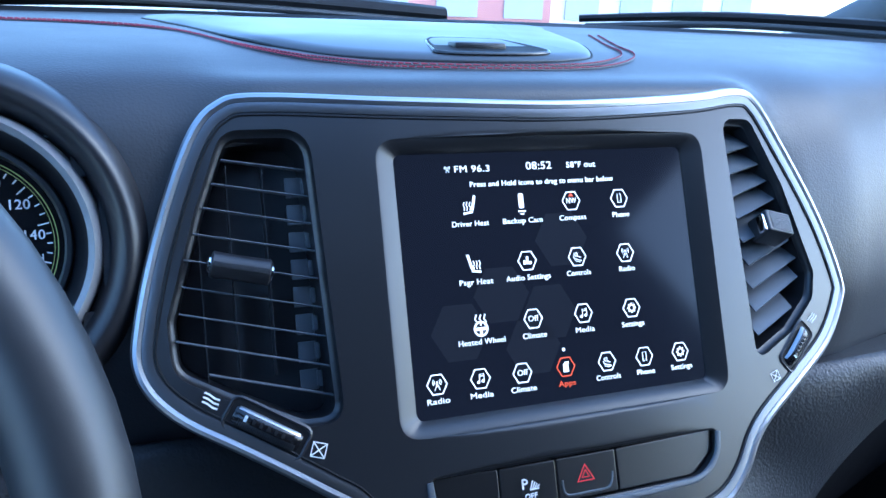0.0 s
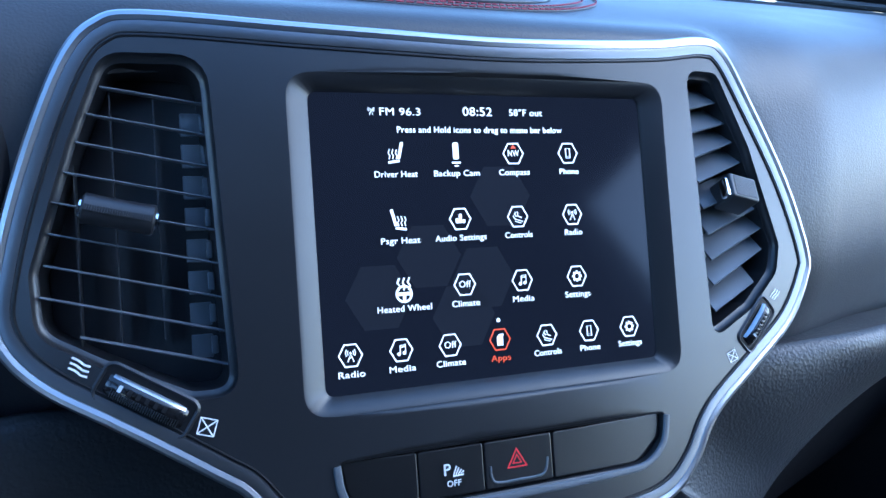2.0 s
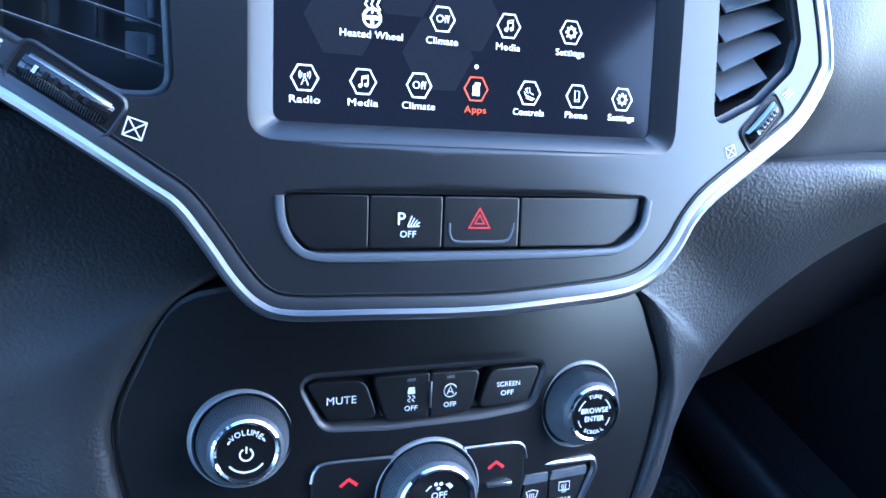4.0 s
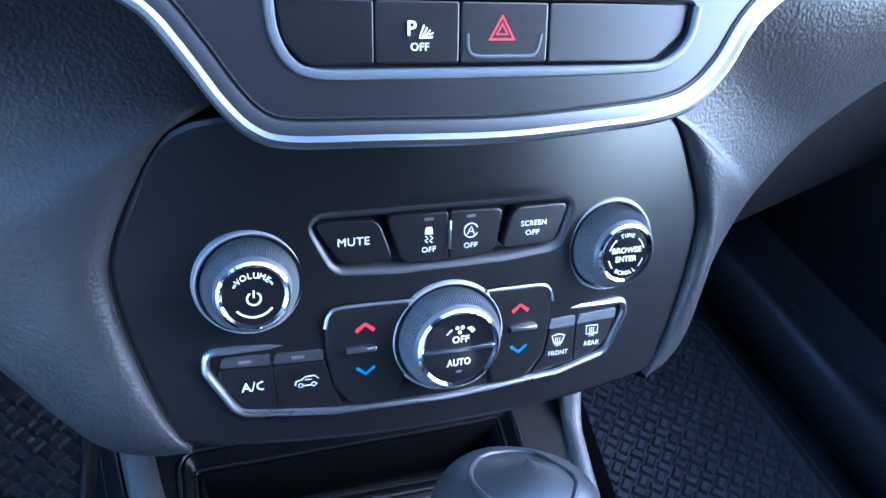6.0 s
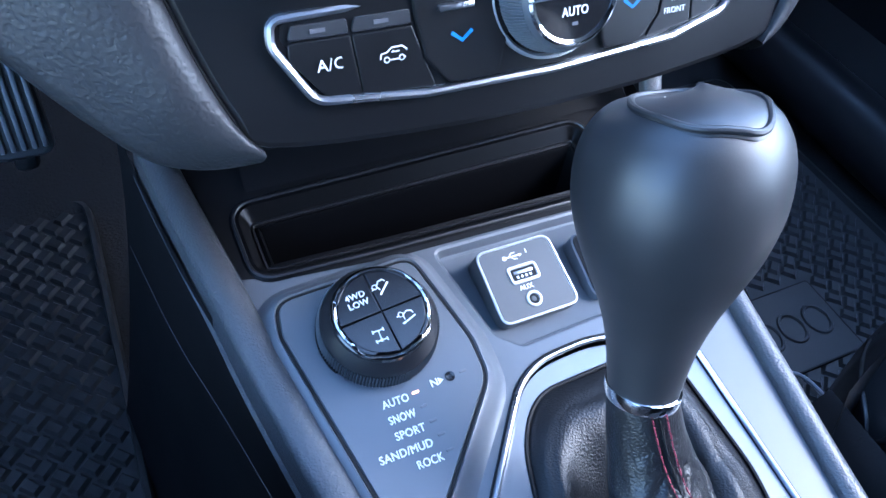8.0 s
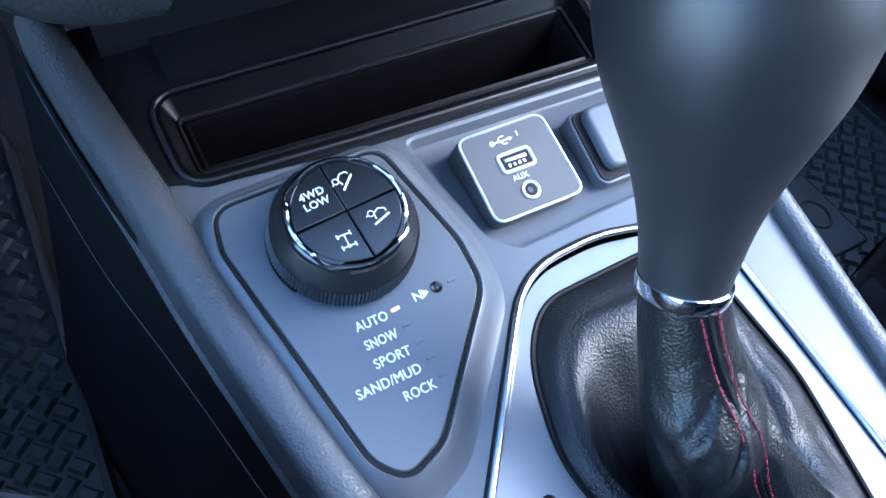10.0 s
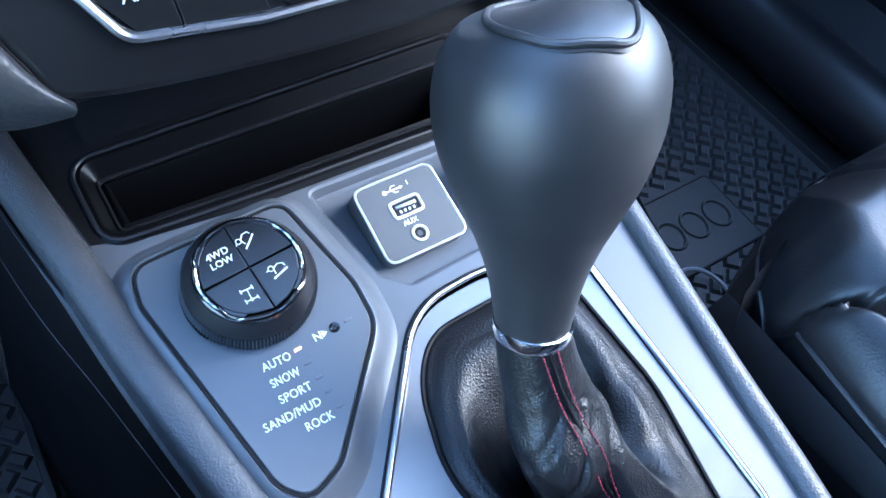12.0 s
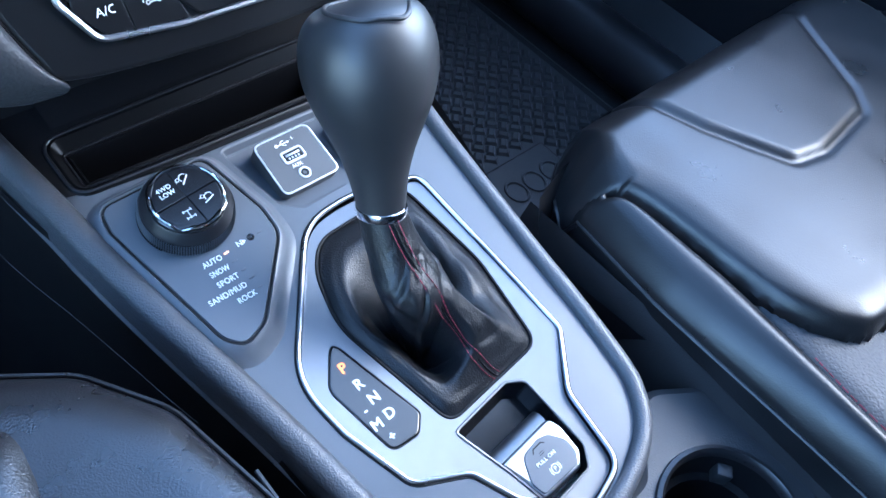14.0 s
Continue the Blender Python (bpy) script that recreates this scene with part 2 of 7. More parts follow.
def lathe(profile, M, seg=48, bm=None, cap=True):
    """Turned shape: profile of (radius, height) about the z of M."""
    bm = bm or bmesh.new()
    loops = [[M @ Vector((r * math.cos(k * 2 * math.pi / seg), r * math.sin(k * 2 * math.pi / seg), h)) for k in range(seg)] for r, h in profile]
    rings(bm, loops, cap0=cap, cap1=cap)
    return bm


def box(M, x0, x1, y0, y1, z0, z1, b=0.0, bm=None):
    bm = bm or bmesh.new()
    start = len(bm.verts)
    c = bmesh.ops.create_cube(bm, size=1)["verts"]
    for v in c:
        v.co = Vector((x0 + (v.co.x + 0.5) * (x1 - x0), y0 + (v.co.y + 0.5) * (y1 - y0), z0 + (v.co.z + 0.5) * (z1 - z0)))
    if b:
        es = list({e for v in c for e in v.link_edges})
        bmesh.ops.bevel(bm, geom=es, offset=b, segments=2, affect="EDGES", profile=0.5)
    bm.verts.ensure_lookup_table()
    for v in bm.verts[start:]:
        v.co = M @ v.co
    return bm


def grid(fn, nu, nv, bm=None):
    """A sheet from fn(s, t) with s and t from 0 to 1."""
    bm = bm or bmesh.new()
    rows = [[fn(i / nu, j / nv) for i in range(nu + 1)] for j in range(nv + 1)]
    rings(bm, rows, closed=False)
    return bm


def lettering(text, size, M, material, parent, name="label", bold=0.0, align="CENTER", width=None, depth=0.00015):
    """Words as a thin mesh in the x-y plane of M."""
    cu = bpy.data.curves.new("words", "FONT")
    cu.body, cu.size, cu.align_x, cu.align_y, cu.offset, cu.extrude, cu.resolution_u = text, size, align, "CENTER", 0.0, depth, 4
    cu.space_character = 1.06
    tmp = bpy.data.objects.new("words", cu)
    scene.collection.objects.link(tmp)
    bpy.context.view_layer.update()
    me = bpy.data.meshes.new_from_object(tmp.evaluated_get(bpy.context.evaluated_depsgraph_get()))
    bpy.data.objects.remove(tmp)
    bpy.data.curves.remove(cu)
    if width and len(me.vertices):
        xs = [v.co.x for v in me.vertices]
        k = width / (max(xs) - min(xs))
        for v in me.vertices:
            v.co.x *= k
    if bold:
        co = [v.co.copy() for v in me.vertices]
        fs = [tuple(p.vertices) for p in me.polygons]
        vs, pf = [], []
        for k, (dx, dy) in enumerate(((-1, 0), (1, 0), (0, 0.8), (0, -0.8))):
            pf += [tuple(i + len(vs) for i in f) for f in fs]
            vs += [(c.x + dx * bold, c.y + dy * bold, c.z + k * 6e-6) for c in co]
        me.clear_geometry()
        me.from_pydata(vs, [], pf)
    me.transform(M)
    me.materials.clear()
    me.materials.append(material)
    ob = new(name, me)
    ob.parent = parent
    return ob


def at(M, u, v, w=0.0, turn=0.0):
    """A frame at a place of frame M, turned in its plane."""
    return M @ Matrix.Translation((u, v, w)) @ Matrix.Rotation(radians(turn), 4, "Z")


# ---- flat signs: strokes, rings and discs ----
def stroke(pts, width, closed=False):
    """Quads along a line."""
    P = [np.array(p, float) for p in pts]
    n, out, L, R = len(P), [], [], []
    for i in range(n):
        a = P[i - 1] if (i or closed) else P[i]
        b = P[(i + 1) % n] if (i < n - 1 or closed) else P[i]
        t = b - a
        t = t / (np.linalg.norm(t) + 1e-12)
        nn = np.array((-t[1], t[0])) * width / 2
        L.append(P[i] + nn)
        R.append(P[i] - nn)
    for i in range(n if closed else n - 1):
        j = (i + 1) % n
        out.append([R[i], R[j], L[j], L[i]])
    return out


def arc(cx, cy, r, a0, a1, n=12):
    return [(cx + r * math.cos(radians(a0 + (a1 - a0) * k / n)), cy + r * math.sin(radians(a0 + (a1 - a0) * k / n))) for k in range(n + 1)]


def disc(cx, cy, r, n=14):
    return [arc(cx, cy, r, 0, 360, n)[:-1]]


def rect(x0, y0, x1, y1):
    return [[(x0, y0), (x1, y0), (x1, y1), (x0, y1)]]


def sign(name, polys, M, material, parent, size=1.0, label=""):
    """Flat polygons in the plane of M as one mesh."""
    bm = bmesh.new()
    for k, p in enumerate(polys):
        bm.faces.new([bm.verts.new(M @ Vector((q[0] * size, q[1] * size, 0.00002 * (k % 5)))) for q in p])
    return put(name, bm, material, parent, label, smooth=False)


HEX = [(1.0, 0), (0.5, 0.9), (-0.5, 0.9), (-1.0, 0), (-0.5, -0.9), (0.5, -0.9)]
HEXLINE = stroke([(0.9 * x, 0.9 * y) for x, y in HEX], 0.13, True)
GEAR = stroke(arc(0, 0, 0.30, 0, 360, 16)[:-1], 0.16, True) + [q for k in range(8) for q in stroke([(0.34 * math.cos(k * math.pi / 4), 0.34 * math.sin(k * math.pi / 4)), (0.50 * math.cos(k * math.pi / 4), 0.50 * math.sin(k * math.pi / 4))], 0.17)]
NOTE = disc(-0.22, -0.30, 0.15) + disc(0.22, -0.22, 0.15) + stroke([(-0.10, -0.30), (-0.10, 0.36), (0.34, 0.46), (0.34, -0.22)], 0.09) + stroke([(-0.10, 0.2), (0.34, 0.3)], 0.09)
MAST = stroke([(-0.24, -0.5), (0, 0.15), (0.24, -0.5)], 0.09) + stroke([(-0.16, -0.26), (0.14, -0.1), (-0.08, 0.0)], 0.06) + disc(0, 0.2, 0.09) + \
    [q for r in (0.24, 0.40) for s in (0, 180) for q in stroke(arc(0, 0.2, r, s - 40, s + 40, 6), 0.07)]
HANDSET = stroke([(-0.2, -0.42), (0.2, -0.42), (0.2, 0.42), (-0.2, 0.42)], 0.1, True) + rect(-0.07, -0.3, 0.07, -0.24)
HEAT = [q for k in range(3) for q in stroke([(-0.32 + 0.3 * k, -0.35), (-0.22 + 0.3 * k, -0.12), (-0.36 + 0.3 * k, 0.06), (-0.24 + 0.3 * k, 0.32)], 0.10)]
CHAIR = stroke([(0.48, 0.75), (0.22, -0.28)], 0.2) + stroke([(0.27, -0.4), (-0.45, -0.5)], 0.16)
HEATSEAT = CHAIR + [[(x * 0.75 - 0.16, y * 0.9 + 0.02) for x, y in p] for p in HEAT]
PASSSEAT = [[(-x, y) for x, y in reversed(p)] for p in HEATSEAT]
CONTROL = stroke([(-0.45, 0.1), (-0.3, -0.2), (0.45, -0.42)], 0.09) + stroke([(-0.35, 0.3), (-0.12, -0.02)], 0.09) + stroke([(-0.02, 0.42), (0.02, 0.05), (0.35, -0.1)], 0.1) + stroke([(-0.3, -0.38), (0.3, -0.55)], 0.07) + disc(-0.2, 0.34, 0.07)
EQ = rect(-0.42, -0.35, -0.16, 0.05) + rect(-0.12, -0.35, 0.14, 0.42) + rect(0.18, -0.35, 0.44, -0.05)
WHEEL = stroke(arc(0, -0.3, 0.48, 0, 360, 22)[:-1], 0.14, True) + stroke([(-0.45, -0.3), (0.45, -0.3)], 0.22) + stroke([(0, -0.3), (0, -0.75)], 0.2) + [[(x * 1.1, y * 1.15 + 0.32) for x, y in p] for p in HEAT]
CARTOP = [fillet([(-0.2, -0.35), (0.2, -0.35), (0.2, 0.75), (-0.2, 0.75)], 0.15, 3)] + stroke([(-0.3, -0.55), (0.3, -0.55)], 0.12) + stroke([(-0.14, -0.75), (0.14, -0.75)], 0.1)
PHONE_IN = HANDSET

# ---- upper centre stack ----
BEZEL_OUT = spline([(-0.160, 0.1700), (-0.10, 0.166), (-0.05, 0.1635), (0, 0.162), (0.05, 0.1635), (0.10, 0.167), (0.134, 0.1715), (0.150, 0.1665),
    (0.168, 0.140), (0.196, 0.092), (0.2115, 0.050), (0.2085, 0.034), (0.190, 0.010), (0.160, -0.010), (0.130, -0.029), (0.117, -0.041),
    (0.107, -0.056), (0.093, -0.069), (0.075, -0.0755), (0.043, -0.0785), (0, -0.081), (-0.05, -0.0805), (-0.083, -0.080), (-0.096, -0.076),
    (-0.106, -0.066), (-0.116, -0.051), (-0.127, -0.036), (-0.138, -0.028), (-0.160, -0.013), (-0.180, 0.000), (-0.202, 0.014), (-0.216, 0.028),
    (-0.222, 0.043), (-0.2205, 0.060), (-0.213, 0.091), (-0.201, 0.127), (-0.189, 0.154), (-0.177, 0.1665)], 4)
SCREEN_OUT = fillet([(-0.101, -0.009), (0.102, -0.009), (0.102, 0.146), (-0.101, 0.146)], 0.012, 6)
SCREEN_IN = fillet([(-0.0895, -0.0005), (0.0895, -0.0005), (0.0895, 0.138), (-0.0895, 0.138)], 0.004, 6)
SWITCH_OUT = fillet([(-0.086, -0.056, 0.014), (0.074, -0.0555, 0.016), (0.088, -0.043, 0.008), (0.088, -0.0285, 0.005), (-0.089, -0.0285, 0.005)], 0.008, 6)
VENT_L = fillet([(-0.174, 0.151), (-0.137, 0.150, 0.012), (-0.131, 0.008, 0.009), (-0.147, 0.008), (-0.181, 0.025), (-0.2035, 0.038, 0.012), (-0.2045, 0.062), (-0.188, 0.115)], 0.009, 5)
VENT_R = fillet([(0.124, 0.152), (0.143, 0.152), (0.164, 0.112), (0.184, 0.055), (0.180, 0.040, 0.010), (0.158, 0.022), (0.129, 0.009, 0.004)], 0.006, 5)

VENT_L, VENT_R = offset(VENT_L, -0.0034), offset(VENT_R, -0.0028)
bezel = thing("centre_stack", "satin black upper centre stack framed by a chrome strip", "dashboard panel")
face_out = offset(BEZEL_OUT, 0.004)
bm = face_with_holes(BZ, face_out, [SCREEN_OUT, SWITCH_OUT, VENT_L, VENT_R], bez_w)
rings(bm, [on(BZ, face_out, bez_w), on(BZ, BEZEL_OUT, lambda u: bez_w(u) - 0.004), on(BZ, BEZEL_OUT, lambda u: bez_w(u) - 0.045)])
rings(bm, [on(BZ, SCREEN_OUT, bez_w), on(BZ, offset(SCREEN_OUT, 0.002), lambda u: bez_w(u) - 0.0007), on(BZ, offset(SCREEN_IN, -0.001), 0.0004), on(BZ, SCREEN_IN, -0.003)])
for lp, d in ((VENT_L, 0.030), (VENT_R, 0.030)):
    rings(bm, [on(BZ, lp, bez_w)] + [on(BZ, offset(lp, 0.0042 * (1 - math.cos(q))), lambda u, q=q: bez_w(u) - 0.0050 * math.sin(q)) for q in (0.35, 0.7, 1.05, 1.35)] + [on(BZ, offset(lp, 0.0042), lambda u, d=d: bez_w(u) - d)])
for lp, d in ((SWITCH_OUT, 0.006),):
    rings(bm, [on(BZ, lp, bez_w), on(BZ, offset(lp, 0.0012), lambda u: bez_w(u) - 0.0008), on(BZ, offset(lp, 0.0018), lambda u: bez_w(u) - 0.003), on(BZ, offset(lp, 0.0022), lambda u, d=d: bez_w(u) - d)])
part("bezel_face", bm, M_BEZEL, bezel)
chrome = on(BZ, BEZEL_OUT, lambda u: bez_w(u) - 0.001)
part("chrome_strip", tube(chrome, 0.0031, True, 10, up=BZ.col[2].xyz), M_SATCHROME, bezel, "satin chrome outer strip")
bm = bmesh.new()
rings(bm, [on(BZ, offset(BEZEL_OUT, d), lambda u, w=w: bez_w(u) + w) for d, w in ((0.0012, -0.0008), (0.0022, 0.0011), (0.0045, 0.0013), (0.0070, 0.0007), (0.0076, -0.0004))])
part("satin_band", bm, M_BAND, bezel, "satin silver band inside the strip")
part("inner_groove", tube(on(BZ, offset(BEZEL_OUT, 0.0085), lambda u: bez_w(u) + 0.0001), 0.0006, True, 6), M_DARK, bezel)

# ---- touch screen ----
screen = thing("touchscreen", "lit infotainment touch screen showing white app icons", "touch screen")
SC = BZ
part("glass", plate(fillet([(-0.0905, -0.0015), (0.0905, -0.0015), (0.0905, 0.139), (-0.0905, 0.139)], 0.004, 4), SC, -0.004, -0.0005, 0.0003), M_SCREEN, screen, "dark glossy screen glass")
TXT = -0.0001


def app(u, v, words, lab_v, width, icon, hexed=True, material=None, h=0.0062, size=0.0042):
    m = material or M_LIT
    F = at(SC, u, v, TXT)
    if hexed:
        sign("icon_frame", HEXLINE, F, m, screen, h)
    if isinstance(icon, str):
        lettering(icon, 0.0046, F, m, screen, "icon", width=0.0062)
    elif icon:
        sign("icon", icon, at(SC, u, v, TXT + 0.0001), M_LIT, screen, h * (0.95 if hexed else 1.25))
    lettering(words, size, at(SC, u, lab_v, TXT), m, screen, "caption", width=width, bold=0.00002)


cols, rows_v, labs_v = (-0.0500, -0.0187, 0.0127, 0.0443), (0.1093, 0.0773, 0.0452), (0.0997, 0.0680, 0.0359)
table = ((("Driver Heat", 0.0215, HEATSEAT, False), ("Backup Cam", 0.0240, CARTOP, False), ("Compass", 0.0170, "NW", True), ("Phone", 0.0112, PHONE_IN, True)),
         (("Psgr Heat", 0.0195, PASSSEAT, False), ("Audio Settings", 0.0270, EQ, True), ("Controls", 0.0152, CONTROL, True), ("Radio", 0.0102, MAST, True)),
         (("Heated Wheel", 0.0270, WHEEL, False), ("Climate", 0.0145, "Off", True), ("Media", 0.0118, NOTE, True), ("Settings", 0.0148, GEAR, True)))
for r in range(3):
    for c in range(4):
        words, width, icon, hexed = table[r][c]
        app(cols[c], rows_v[r], words, labs_v[r], width, icon, hexed)
for u, words, width, icon in ((-0.0777, "Radio", 0.0125, MAST), (-0.0532, "Media", 0.0130, NOTE), (-0.0285, "Climate", 0.0150, "Off"),
                              (0.0244, "Controls", 0.0155, CONTROL), (0.0492, "Phone", 0.0118, PHONE_IN), (0.0739, "Settings", 0.0145, GEAR)):
    app(u, 0.0166, words, 0.0078, width, icon)
app(-0.0019, 0.0168, "Apps", 0.0076, 0.0105, rect(-0.28, -0.5, 0.28, 0.28) + rect(-0.12, 0.3, 0.34, 0.46), True, M_LITRED)
sign("page_dot", disc(0, 0, 0.0010), at(SC, -0.0021, 0.0264, TXT), M_LIT, screen)
sign("compass_needle", [[(-0.0016, 0), (0.0016, 0), (0, 0.0022)]], at(SC, 0.0127, 0.1118, TXT + 0.0002), M_LITRED, screen)
sign("signal_icon", MAST, at(SC, -0.0604, 0.1300, TXT), M_LIT, screen, 0.0038)
lettering("FM 96.3", 0.0052, at(SC, -0.0460, 0.1297, TXT), M_LIT, screen, "status_text", width=0.0205, bold=0.00002)
lettering("08:52", 0.0062, at(SC, -0.0055, 0.1302, TXT), M_LIT, screen, "clock_text", width=0.0158, bold=0.00002)
lettering("58\u00b0F out", 0.0048, at(SC, 0.0213, 0.1300, TXT), M_LIT, screen, "status_text", width=0.0188, bold=0.00002)
lettering("Press and Hold icons to drag to menu bar below", 0.0042, at(SC, -0.0034, 0.1211, TXT), M_LIT, screen, "hint_text", width=0.0897, bold=0.00005)
# faint wallpaper hexagons behind the icons
for u, v, s in ((-0.036, 0.060, 0.0165), (-0.008, 0.048, 0.0165), (0.004, 0.088, 0.0165), (-0.062, 0.042, 0.0165), (-0.020, 0.030, 0.0165)):
    sign("wallpaper_shape", [[(x * s, y * s) for x, y in HEX]], at(SC, u, v, TXT - 0.0003, 0), M_LITDIM, screen)

# ---- air vents ----
def slat(M, p0, p1, depth, thick, droop):
    """A louvre from p0 to p1 on frame M, with a rounded nose, going back by depth and up by droop."""
    a, b = np.array(p0), np.array(p1)
    prof = []
    for w, h in ((0.0, -0.5), (0.0006, 0.0), (0.0, 0.5), (-depth, 0.4), (-depth, -0.4)):
        prof.append((w, h * thick + (droop * (-w / depth) if w < 0 else 0)))
    loops = [[M @ Vector((q[0], q[1] + h, (q[2] if len(q) > 2 else -0.004) + w)) for w, h in prof] for q in (p0, p1)]
    bm = bmesh.new()
    rings(bm, loops, cap0=True, cap1=True)
    return bm


def vent_box(loop, parent, depth=0.034):
    bm = bmesh.new()
    lp = offset(loop, 0.0018)
    rings(bm, [on(BZ, lp, lambda u: bez_w(u) - 0.004), on(BZ, lp, lambda u: bez_w(u) - depth)], cap1=True)
    return part("housing", bm, M_VENTDARK, parent)


def roller_grip(M, u0, u1, v, w, r, parent, tilt):
    """The sliding grip on a louvre: a waisted bar with a notched top edge and bright end caps."""
    F = at(M, (u0 + u1) / 2, v, w, tilt) @ Matrix.Rotation(math.pi / 2, 4, "Y")
    L = (u1 - u0) / 2
    prof = [(r * k, L * h) for k, h in ((0.45, -1.0), (0.85, -0.99), (1.0, -0.93), (0.96, -0.5), (0.95, 0.0), (0.96, 0.5), (1.0, 0.93), (0.85, 0.99), (0.45, 1.0))]
    g = part("grip", lathe(prof, F, 28), M_SATIN, parent)
    for k in range(26):
        x = L * (-0.86 + 1.72 * k / 25)
        part("rib", box(F, -r * 1.06, -r * 0.80, -0.0012, 0.0012, x - 0.0003, x + 0.0003), M_SLAT, g)
    for e in (-1, 1):
        part("end_cap", lathe([(r * 0.62, e * L * 0.98), (r * 0.62, e * (L + 0.0008)), (r * 0.40, e * (L + 0.0016)), (r * 0.15, e * (L + 0.0018))], F, 18), M_CHROME, g, "small bright end cap")
    return g


def block_grip(M, u, v, w, parent, turn):
    """A wedge-shaped louvre grip with a ribbed face and one bright edge."""
    F = at(M, u, v, w, turn) @ Matrix.Rotation(radians(-24), 4, "X")
    lp = fillet([(-0.0095, -0.0078), (0.0098, -0.0078), (0.0098, 0.0078), (-0.0095, 0.0078)], 0.0022, 5)
    g = part("grip", plate(lp, F, -0.012, 0.004, 0.0014, seg=3), M_SLAT, parent)
    for k in range(13):
        y = -0.0058 + 0.0116 * k / 12
        part("rib", box(F, -0.0068, 0.0080, y - 0.00022, y + 0.00022, 0.0036, 0.0045), M_CONSOLE, g)
    part("end_cap", box(F, -0.0122, -0.0098, -0.0074, 0.0040, -0.003, 0.0030, 0.0008), M_CHROME, g, "bright chrome grip edge")
    return g


vent_l = thing("air_vent", "black dashboard air vent with thin level louvres", "air vent", "dashboard vents")
vent_box(VENT_L, vent_l)
left_ends = ((-0.1751, 0.1402), (-0.1808, 0.1287), (-0.1858, 0.1169), (-0.1908, 0.1043), (-0.1961, 0.0919), (-0.1979, 0.0788), (-0.2001, 0.0656), (-0.2024, 0.0525), (-0.1879, 0.0348))
right_ends = ((-0.1331, 0.1328), (-0.1329, 0.1189), (-0.1320, 0.1047), (-0.1313, 0.0906), (-0.1311, 0.0764), (-0.1305, 0.0616), (-0.1302, 0.0467), (-0.1303, 0.0319), (-0.1307, 0.0174))
for (a, b), (c, d) in zip(left_ends, right_ends):
    part("louvre", slat(BZ, (a - 0.002, b, bez_w(a) - 0.003), (c + 0.001, d, bez_w(c) - 0.008), 0.005, 0.0010, 0.0003), M_CONSOLE, vent_l)
for u in (-0.1562, -0.1744, -0.190):
    part("rear_vane", box(BZ, u - 0.0003, u + 0.0003, 0.030, 0.140, -0.032, -0.020), M_SLAT, vent_l)
for k in range(8):
    v = 0.1265 - 0.0143 * k
    part("deflector_plate", box(BZ, -0.1455, -0.1362, v - 0.0055, v + 0.0050, -0.0180, -0.0165, 0.0006), M_CONSOLE, vent_l)
    part("deflector_clip", box(BZ, -0.1372, -0.1345, v - 0.004, v + 0.004, -0.0165, -0.0140, 0.0005), M_CONSOLE, vent_l)
roller_grip(BZ, -0.1865, -0.1575, 0.0850, 0.0000, 0.0066, vent_l, -13)

vent_r = thing("air_vent", "black dashboard air vent with angled louvres", "air vent", "dashboard vents")
vent_box(VENT_R, vent_r)
for (a, b), (c, d) in zip(((0.1238, 0.1345), (0.1264, 0.1215), (0.1277, 0.1075), (0.1302, 0.0936), (0.1322, 0.0789), (0.1345, 0.0643), (0.1353, 0.0497), (0.1355, 0.0354), (0.1351, 0.0207)),
                          ((0.1490, 0.1409), (0.1550, 0.1290), (0.1600, 0.1180), (0.1660, 0.1065), (0.1700, 0.0900), (0.1760, 0.0790), (0.1790, 0.0670), (0.1770, 0.0540), (0.1680, 0.0350))):
    part("louvre", slat(BZ, (a - 0.002, b - 0.001, bez_w(a) - 0.004), (c + 0.002, d - 0.001, bez_w(c) - 0.008), 0.0120, 0.0013, 0.0120), M_CONSOLE, vent_r)
block_grip(BZ, 0.1535, 0.0870, 0.002, vent_r, -14)


